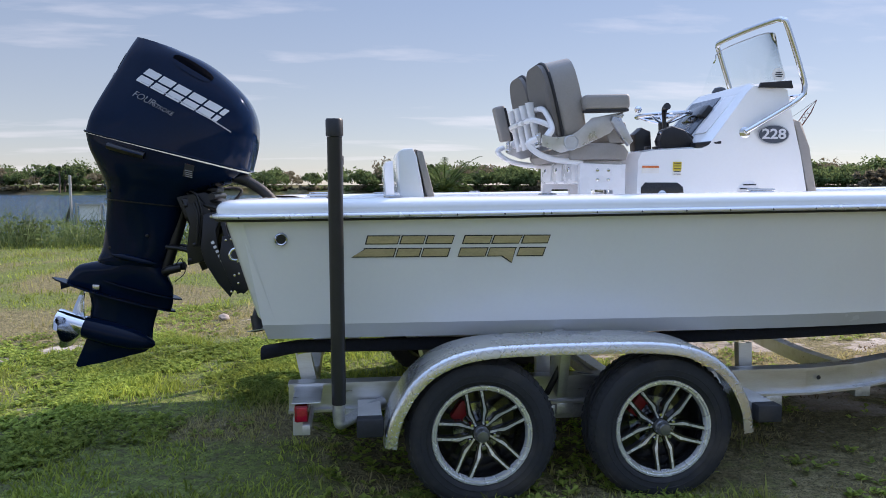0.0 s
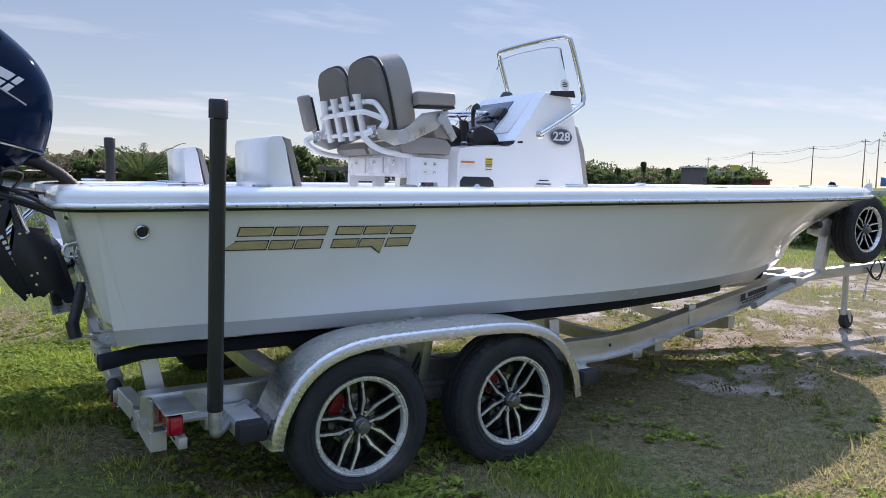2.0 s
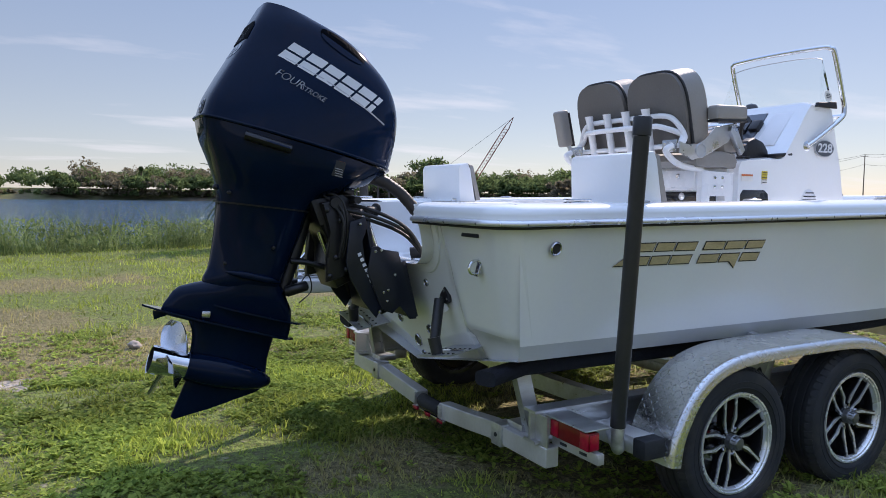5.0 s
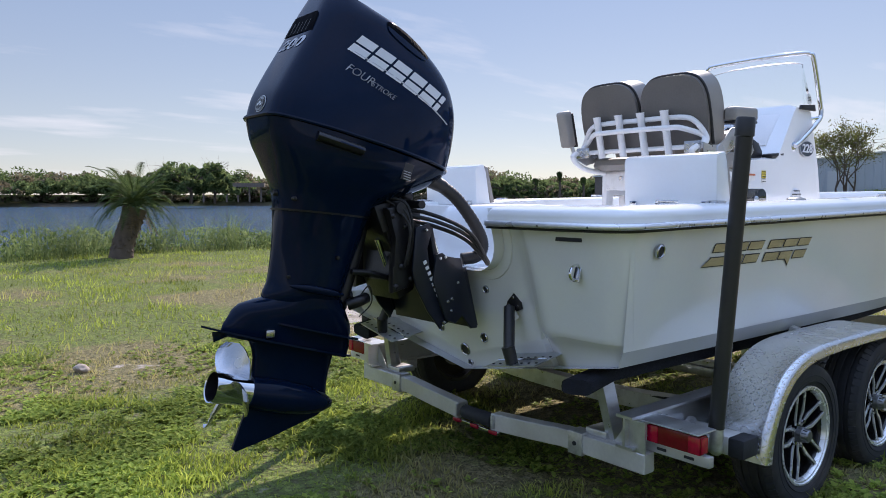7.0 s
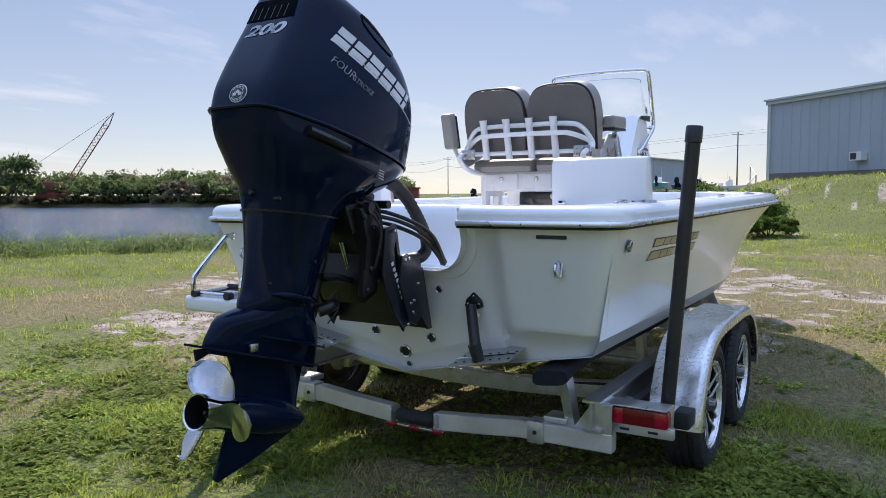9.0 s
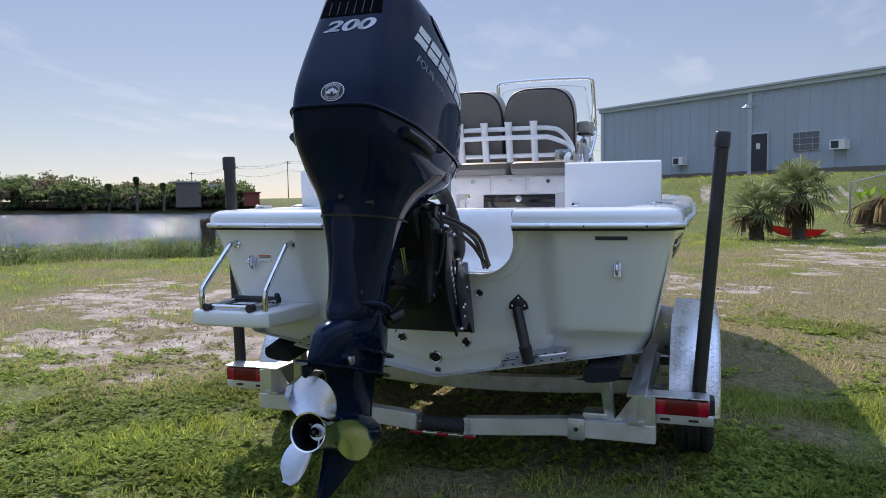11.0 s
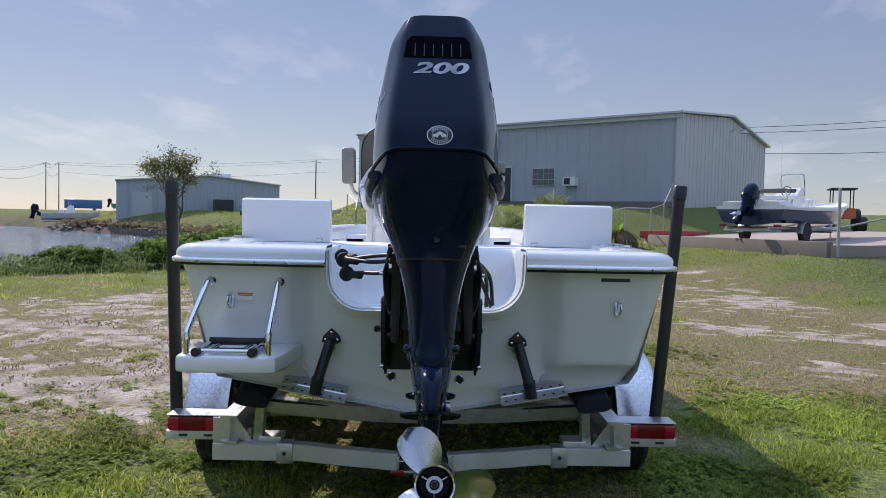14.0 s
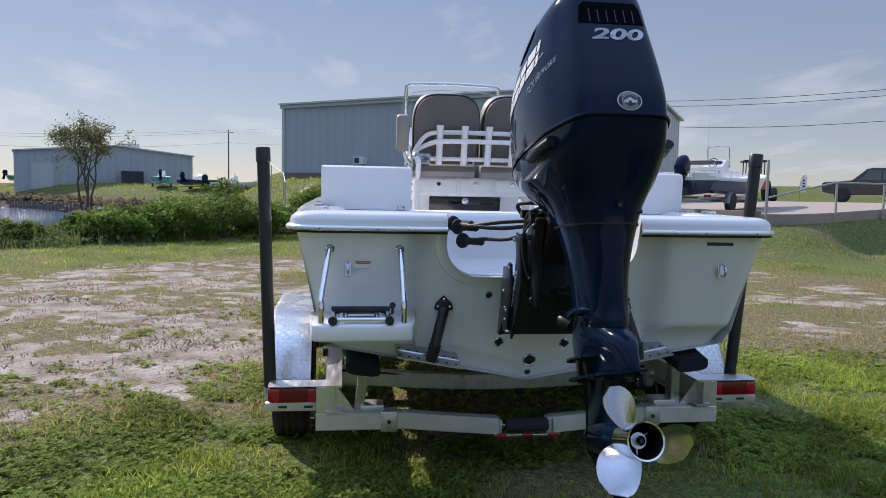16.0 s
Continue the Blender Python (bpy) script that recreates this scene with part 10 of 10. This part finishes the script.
    loft(b, refine([((-0.42, 0.12), (0.20, 0.10), 0.18, 2.8), ((-0.32, -0.15), (0.02, -0.15), 0.10, 2.4), ((-0.30, -0.45), (-0.02, -0.45), 0.07, 2.2), ((-0.42, -0.62), (-0.02, -0.62), 0.05, 2.2), ((-0.26, -0.80), (-0.02, -0.80), 0.04, 2.1), ((-0.30, -0.98), (-0.16, -0.98), 0.012, 2.0)], 18), 22)
    box(b, (0.10, 0, -0.10), (0.22, 0.26, 0.42), (0, -20, 0), 0.03)
    b.transform(tilt)
    part("leg", b, M_BLACKM, mo, "black leg and gearcase")
    b = bmesh.new()
    lathe(b, [(0.0, -0.16), (0.055, -0.15), (0.06, 0.0), (0.05, 0.05)], (-0.38, 0, -0.80), (1, 0, 0), 16)
    for k in range(3):
        a = 2.09 * k + 0.4
        u, w = Vector((0, math.cos(a), math.sin(a))), Vector((0, -math.sin(a), math.cos(a)))
        c = Vector((-0.44, 0, -0.80))
        b.faces.new([b.verts.new(c + u * r + w * q + Vector((q * 0.7, 0, 0))) for r, q in ((0.05, -0.04), (0.13, -0.08), (0.19, -0.03), (0.18, 0.05), (0.05, 0.05))])
    b.transform(tilt)
    part("propeller", b, M_STEEL, mo, "steel propeller")
    # trailer under it
    for sd in (-1, 1):
        b = bmesh.new()
        tube(b, [(-0.15, sd * 0.72, 0.44), (L_ * 0.62, sd * 0.70, 0.46), (L_ * 1.02, 0.0, 0.52)], 0.05, 8)
        part("trailer_rail", b, M_GALV, t, "galvanised trailer rail")
        b = bmesh.new()
        box(b, (0.0, sd * 0.92, 0.52), (0.05, 0.24, 0.09), (0, 0, 0), 0.01)
        part("tail_lamp", b, M_RED, t, "red tail lamp")
        b = bmesh.new()
        tube(b, [(L_ * 0.25 + 0.37 * math.cos(a), sd * 1.02, 0.29 + 0.37 * math.sin(a)) for a in [math.pi * k / 12 for k in range(13)]], 0.11, 8, flat=0.12)
        part("fender", b, M_GALV, t, "rounded grey fender")
        b = bmesh.new()
        lathe(b, [(0.18, -0.09), (0.28, -0.10), (0.30, -0.07), (0.30, 0.07), (0.28, 0.10), (0.18, 0.09)], (L_ * 0.25, sd * 1.02, 0.295), (0, 1, 0), 28)
        wh = part("wheel", b, M_RUBBER, t, "black trailer tyre")
        b = bmesh.new()
        lathe(b, [(0.0, 0.03), (0.04, 0.05), (0.05, 0.02), (0.185, 0.02), (0.19, 0.08), (0.20, 0.08), (0.20, -0.08)], (L_ * 0.25, sd * 1.02, 0.295), (0, sd, 0), 28, close=False)
        part("rim", b, M_RIMB, wh, "black rim")
        for k in range(7):
            a = 2 * math.pi * k / 7
            b = bmesh.new()
            rod(b, (L_ * 0.25 + 0.04 * math.cos(a), sd * 1.08, 0.295 + 0.04 * math.sin(a)), (L_ * 0.25 + 0.185 * math.cos(a), sd * 1.09, 0.295 + 0.185 * math.sin(a)), 0.013, 6)
            part("spoke", b, M_RIMM, wh, "bright spoke")
    b = bmesh.new()
    for x in (0.15, L_ * 0.25, L_ * 0.6):
        rod(b, (x, -0.95, 0.36), (x, 0.95, 0.36), 0.035, 8)
    part("cross_members", b, M_GALV, t, "galvanised cross tubes")
    b = bmesh.new()
    rod(b, (L_ * 0.93, 0.0, 0.10), (L_ * 0.93, 0.0, 0.95), 0.032, 8)
    jk = part("jack", b, M_GALV, t, "galvanised jack")
    b = bmesh.new()
    lathe(b, [(0.02, -0.03), (0.08, -0.03), (0.08, 0.03), (0.02, 0.03)], (L_ * 0.93, 0.0, 0.085), (0, 1, 0), 16)
    part("jack_wheel", b, M_RUBBER, jk, "black jack wheel")
    return t


yard_skiff((20.35, -10.45, 1.13), -50, 7.0)
def on_land(x, y):
    return (x, y, float(ground_z(x, y)) + 0.02)


small_boat(on_land(84.0, 21.6), 10, 6.0, M_TEAL, "teal skiff parked by the shed", "boats by the shed")
small_boat(on_land(82.5, 18.6), -25, 6.5, M_NAVY, "dark skiff parked by the shed", "boats by the shed")
small_boat(on_land(80.5, 15.6), -75, 5.5, M_PAINTW, "white skiff parked by the shed", "boats by the shed")
work_boat = small_boat(on_land(106.0, 57.5), -62, 5.0, M_PAINTW, "white work boat standing beyond the inlet", "boats across the inlet")
work_boat.scale = (1.6, 1.6, 1.6)
small_boat(on_land(112.0, 49.5), -80, 6.5, M_TEAL, "teal boat beyond the inlet", "boats across the inlet")
small_boat(on_land(114.0, 46.0), -70, 6.5, M_PAINTW, "white boat beyond the inlet", "boats across the inlet")
bus = thing("long_trailer", on_land(193.0, 92.0), "long blue and white box trailer beyond the inlet", "trailer")
zb_ = bus.location.z
b = bmesh.new()
box(b, (193.0, 92.0, zb_ + 1.9), (9.0, 2.4, 2.2), (0, 0, -65), 0.08)
wpart("body", b, M_BLUE, bus, "blue trailer body")
b = bmesh.new()
box(b, (193.0, 92.0, zb_ + 3.05), (9.1, 2.5, 0.22), (0, 0, -65), 0.05)
wpart("roof", b, M_PAINTW, bus, "white roof")
for k in (-2.5, 2.6):
    b = bmesh.new()
    lathe(b, [(0.1, -1.2), (0.42, -1.2), (0.42, 1.2), (0.1, 1.2)], (193.0 + 0.42 * k, 92.0 - 0.906 * k, zb_ + 0.42), (0.906, 0.42, 0), 20)
    wpart("axle_wheels", b, M_RUBBER, bus, "black tyres")
# wooden bulkhead at the inlet's edge
bulk = thing("timber_bulkhead", (74, 29, -0.6), "dark row of weathered timber piles at the water's edge", "bulkhead")
for k in range(22):
    q = k / 21
    x, y = 66.5 + 15.0 * q, 24.6 + 12.0 * q
    hh = 0.05 + 0.30 * ((k * 37) % 10) / 10
    b = bmesh.new()
    rod(b, (x, y, -1.6), (x, y, hh), 0.13, 8, 0.10)
    wpart("pile", b, M_POLE, bulk)
b = bmesh.new()
box(b, (74, 30.5, -0.35), (19.0, 0.10, 0.35), (0, 0, 38.6), 0.01)
wpart("waler", b, M_POLE, bulk, "horizontal timber")


def pickup(at, yaw):
    t = new("pickup_truck")
    t.location = at
    t.rotation_euler = (0, 0, radians(yaw))
    tagged(t, "charcoal double-cab pickup truck parked in the yard", "truck")
    b = bmesh.new()
    plate(b, [(0, 0.55), (0, 1.05), (0.15, 1.12), (1.45, 1.15), (2.05, 1.80), (2.35, 1.88), (3.55, 1.86), (3.95, 1.20), (5.6, 1.18), (5.7, 0.6), (5.0, 0.42), (0.6, 0.42)], -0.92, 0.92, "xz", 0.06)
    part("body", b, M_TRUCK, t, "charcoal painted body")
    for sd in (-1, 1):
        for x0, x1, x2, x3 in ((1.75, 2.2, 2.75, 2.75), (2.83, 2.83, 3.5, 3.72)):
            b = bmesh.new()
            plate(b, [(x0, 1.22), (x1, 1.75), (x2, 1.78), (x3, 1.22)], sd * 0.922, sd * 0.935, "xz")
            part("side_window", b, M_PANE, t, "dark side window")
        for x in (1.0, 4.65):
            b = bmesh.new()
            lathe(b, [(0.14, -0.12), (0.37, -0.12), (0.40, -0.08), (0.40, 0.08), (0.37, 0.12), (0.14, 0.12)], (x, sd * 0.84, 0.40), (0, 1, 0), 28)
            w = part("wheel", b, M_RUBBER, t, "black tyre")
            b = bmesh.new()
            lathe(b, [(0.0, -0.125), (0.21, -0.10), (0.24, -0.125), (0.24, 0.125), (0.0, 0.125)], (x, sd * 0.84, 0.40), (0, 1, 0), 20)
            part("rim", b, M_RIMB, w)
        b = bmesh.new()
        box(b, (0.03, sd * 0.72, 0.95), (0.10, 0.30, 0.18), (0, 0, 0), 0.02)
        part("headlight", b, M_PAINTW, t)
    b = bmesh.new()
    box(b, (-0.02, 0, 0.62), (0.16, 1.80, 0.22), (0, 0, 0), 0.04)
    part("bumper", b, M_STEEL, t)


pickup((34.3, -25.4, 1.55), -126)

tr = new("tractor")
tr.location = (36.6, -22.6, 1.55)
tr.rotation_euler = (0, 0, radians(160))
tagged(tr, "orange-red tractor with a roll bar canopy parked in the yard", "tractor")
b = bmesh.new()
plate(b, [(0.6, 0.65), (0.6, 1.15), (0.8, 1.25), (2.1, 1.20), (2.2, 0.65)], -0.35, 0.35, "xz", 0.05)
part("bonnet", b, M_TRACTOR, tr, "orange-red bonnet")
b = bmesh.new()
box(b, (0.1, 0, 0.95), (0.9, 0.9, 0.4), (0, 0, 0), 0.05)
part("seat_deck", b, M_TRACTOR, tr)
for x, r in ((0.0, 0.62), (1.8, 0.38)):
    for sd in (-1, 1):
        b = bmesh.new()
        lathe(b, [(r * 0.5, -0.16), (r * 0.92, -0.16), (r, -0.1), (r, 0.1), (r * 0.92, 0.16), (r * 0.5, 0.16)], (x, sd * 0.75, r), (0, 1, 0), 24)
        part("wheel", b, M_RUBBER, tr, "black lugged tyre")
        b = bmesh.new()
        lathe(b, [(0.0, -0.08), (r * 0.52, -0.1), (r * 0.52, 0.1), (0.0, 0.08)], (x, sd * 0.75, r), (0, 1, 0), 20)
        part("rim", b, M_TRACTOR, tr)
for x in (-0.35, 0.55):
    for sd in (-1, 1):
        b = bmesh.new()
        rod(b, (x, sd * 0.5, 1.0), (x, sd * 0.5, 2.25), 0.03, 8)
        part("canopy_post", b, M_WIRE, tr)
b = bmesh.new()
box(b, (0.1, 0, 2.29), (1.5, 1.3, 0.09), (0, 0, 0), 0.03)
part("canopy", b, M_WIRE, tr, "black canopy")

flag = thing("feather_flag", (46.9, -32.4, 1.55), "white feather flag on a thin pole", "flag")
b = bmesh.new()
tube(b, [(46.9, -32.4, 1.55), (46.9, -32.4, 2.90), (46.8, -32.55, 3.45), (46.7, -32.8, 3.55)], 0.012, 6, 5)
wpart("pole", b, M_WIRE, flag)
b = bmesh.new()
q = [(46.9, -32.42, 2.25), (46.82, -32.85, 2.35), (46.72, -32.85, 3.45), (46.82, -32.55, 3.45), (46.9, -32.42, 2.90)]
lo = [b.verts.new(p) for p in q]
hi = [b.verts.new((p[0] + 0.008, p[1], p[2])) for p in q]
b.faces.new(lo)
b.faces.new(hi[::-1])
grid_faces(b, [lo, hi], True)
cl = wpart("cloth", b, M_PAINTW, flag, "white cloth", smooth=False)
for k in range(4):
    b = bmesh.new()
    box(b, (46.80, -32.66, 2.5 + 0.22 * k), (0.02, 0.22, 0.10), (0, -4, 12))
    wpart("flag_bar", b, M_INK, cl, smooth=False)

# ---- utility poles and wires ----
POLES = [(205, 160, 12.0), (188, 131, 12.6), (194.7, 116.8, 13.9), (200.9, 106.0, 15.7), (202.4, 103.2, 15.8), (150, 24, 14.0), (84, -30, 13.4), (52, -62, 13.4), (10, -88, 13.2)]
tops = []
for k, (x, y, h) in enumerate(POLES):
    t = thing("utility_pole", (x, y, 0.5), "tall weathered wooden utility pole with a cross arm", "utility pole", "utility poles")
    b = bmesh.new()
    rod(b, (x, y, 0.2), (x, y, h), 0.17, 8, 0.11)
    wpart("shaft", b, M_POLE, t)
    b = bmesh.new()
    box(b, (x, y, h - 0.5), (0.12, 2.0, 0.14), (0, 0, 20))
    wpart("cross_arm", b, M_POLE, t, smooth=False)
    tops.append(Vector((x, y, h)))
for p, q in zip(tops, tops[1:]):
    w = thing("power_line", p, "thin dark sagging power lines", "power line", "power lines")
    for dy, dz, sag in ((0, 0.0, 0.8), (0.8, -0.5, 1.0), (0, -2.6, 1.3)):
        b = bmesh.new()
        tube(b, [p.lerp(q, t / 12) + Vector((0, dy, dz - sag * 4 * (t / 12) * (1 - t / 12))) for t in range(13)], 0.028, 4)
        wpart("wire", b, M_WIRE, w)

# ---- crawler crane on the far bank ----
crane = thing("crane", (98, 168, 0.6), "rust-red crawler crane with a lattice boom on the far bank", "crane")
b = bmesh.new()
box(b, (97, 167, 4.1), (5.0, 4.0, 2.6), (0, 0, 30), 0.2)
box(b, (97, 167, 2.2), (6.0, 4.4, 1.4), (0, 0, 30), 0.3)
wpart("cab", b, M_RUST, crane, "rust-red machinery house")
c0, c1 = Vector((99.5, 165.5, 4.0)), Vector((110, 161, 22.5))
dv = (c1 - c0).normalized()
e1, e2 = frame_at(dv)
b = bmesh.new()
for s1, s2 in ((-1, -1), (1, -1), (1, 1), (-1, 1)):
    tube(b, [c0, c0.lerp(c1, 0.12) + (e1 * s1 + e2 * s2) * 0.6, c0.lerp(c1, 0.85) + (e1 * s1 + e2 * s2) * 0.6, c1], 0.07, 4)
for k in range(16):
    u0, u1 = 0.12 + 0.73 * k / 16, 0.12 + 0.73 * (k + 1) / 16
    for (s1, s2), (t1, t2) in (((-1, -1), (1, -1)), ((1, -1), (1, 1)), ((1, 1), (-1, 1)), ((-1, 1), (-1, -1))):
        tube(b, [c0.lerp(c1, u0) + (e1 * s1 + e2 * s2) * 0.6, c0.lerp(c1, u1) + (e1 * t1 + e2 * t2) * 0.6], 0.05, 3)
wpart("boom", b, M_RUST, crane, "lattice boom")
b = bmesh.new()
tube(b, [(96, 168, 7.0), (94.5, 168.5, 9.5), c1], 0.04, 4)
wpart("stay", b, M_WIRE, crane)

# low buildings, a sign and a jetty across the water
for x, y, sx, sy, h, m_, lb in ((118, 93.5, 5.5, 4, 5.4, M_POLE, "brown flat-roofed building beyond the scrub"), (131, 96.5, 4.4, 4, 5.0, M_PAINTW, "small pale building beyond the inlet"), (128.5, 86.0, 4.0, 3, 3.3, M_RUST, "rusty block of stacked scrap beyond the inlet")):
    t = thing("far_building", (x, y, 0.5), lb, "building")
    b = bmesh.new()
    box(b, (x, y, h / 2 + 0.4), (sx, sy, h - 0.6), (0, 0, 30))
    wpart("wall", b, m_, t, smooth=False)
    b = bmesh.new()
    box(b, (x, y, h + 0.2), (sx + 0.6, sy + 0.6, 0.25), (0, 0, 30))
    wpart("roof", b, M_ROOF if m_ is not M_RUST else M_RUST, t, smooth=False)
    for k in range(3):
        b = bmesh.new()
        c = Vector((x, y, 0.4 + h * 0.55)) + Vector((math.cos(radians(30)), math.sin(radians(30)), 0)) * (k - 1) * sx * 0.28 + Vector((-math.sin(radians(30)), math.cos(radians(30)), 0)) * -(sy / 2 + 0.02)
        box(b, c, (0.7, 0.06, 0.7), (0, 0, 30))
        wpart("window", b, M_PANE, t, smooth=False)
sg = thing("sign_board", (119.6, 85.4, 0.5), "yellow sign board on posts beyond the inlet", "sign")
b = bmesh.new()
box(b, (119.6, 85.4, 5.6), (0.2, 1.6, 1.0), (0, 0, 35))
wpart("board", b, M_YELLOW, sg, smooth=False)
for d in (-0.6, 0.6):
    b = bmesh.new()
    rod(b, (119.6 - 0.57 * d, 85.4 + 0.82 * d, 0.5), (119.6 - 0.57 * d, 85.4 + 0.82 * d, 5.4), 0.08, 8)
    wpart("post", b, M_POLE, sg)
jt = thing("far_pier", (70, 176, 0.5), "grey timber pier deck on posts on the far bank", "pier")
b = bmesh.new()
box(b, (72, 174, 4.6), (16, 2.5, 0.9), (0, 0, -32))
wpart("deck", b, M_POLE, jt, smooth=False)
for k in range(6):
    u = -7 + 2.8 * k
    b = bmesh.new()
    rod(b, (72 + 0.848 * u, 174 - 0.53 * u, 0.3), (72 + 0.848 * u, 174 - 0.53 * u, 4.4), 0.25, 8)
    wpart("pile", b, M_POLE, jt)

# rocks along the inlet's far edge, and old piles in the water
for k in range(70):
    s = rng.rand()
    i = int(s * 5)
    f = s * 5 - i
    q0, q1 = SHORE[12 + i], SHORE[13 + i]
    x, y = q0[0] + (q1[0] - q0[0]) * f + rng.normal() * 0.7, q0[1] + (q1[1] - q0[1]) * f + rng.normal() * 0.7
    b = bmesh.new()
    bmesh.ops.create_icosphere(b, subdivisions=2, radius=1.0)
    sc = 0.18 + 0.32 * rng.rand()
    for v in b.verts:
        v.co *= sc * (0.75 + 0.5 * noise.noise(v.co * 1.7 + Vector((k * 3.1, 0, 0))))
        v.co.z *= 0.6
    o = part("rock", b, M_ROCK, None, sharp=25)
    o.location = (x, y, float(ground_z(np.array([x]), np.array([y]))[0]) + 0.05)
    tagged(o, "grey broken rock at the water's edge", "rock", "rocks at the water's edge")

# boat lift frame at the near bank
lift = thing("boat_lift", (-6.9, 16.8, -0.5), "grey steel lift frame with pale panels by the bank", "boat lift")
b = bmesh.new()
rod(b, (-7.05, 16.3, -0.7), (-7.05, 16.3, 1.78), 0.035, 10)
wpart("mast", b, M_FENCE, lift, "grey steel mast")
for k in range(3):
    u = -6.95 + 0.62 * k
    b = bmesh.new()
    box(b, (u, 16.4 + 0.12 * k, 0.45), (0.05, 0.05, 1.15), (0, 0, 11))
    wpart("upright", b, M_FENCE, lift, smooth=False)
for z in (0.12, 0.30, 0.50, 0.98):
    b = bmesh.new()
    box(b, (-6.2, 16.55, z), (1.6, 0.045, 0.045), (0, 0, 11))
    wpart("crossbar", b, M_FENCE, lift, smooth=False)
for k in range(2):
    for z in (0.23, 0.76):
        b = bmesh.new()
        box(b, (-6.64 + 0.62 * k, 16.50 + 0.12 * k, z), (0.52, 0.02, 0.40 if z > 0.5 else 0.20), (0, 0, 11))
        wpart("panel", b, M_PAINTW, lift, "pale green-white panel", smooth=False)
for k in range(4):
    b = bmesh.new()
    tube(b, [(-7.05, 16.3, 1.0), (-7.12 - 0.03 * k, 16.28, 0.5), (-7.08 + 0.02 * k, 16.25, 0.0)], 0.012, 6, 4)
    wpart("strap", b, M_WIRE, lift)

# a pale stone in the grass
b = bmesh.new()
bmesh.ops.create_icosphere(b, subdivisions=3, radius=0.07)
for v in b.verts:
    v.co *= 0.85 + 0.35 * noise.noise(v.co * 16)
    v.co.z *= 0.65
o = part("stone", b, M_SLAB)
o.location = (-0.87, 3.62, 0.03)
tagged(o, "pale rough stone lying in the grass", "stone")
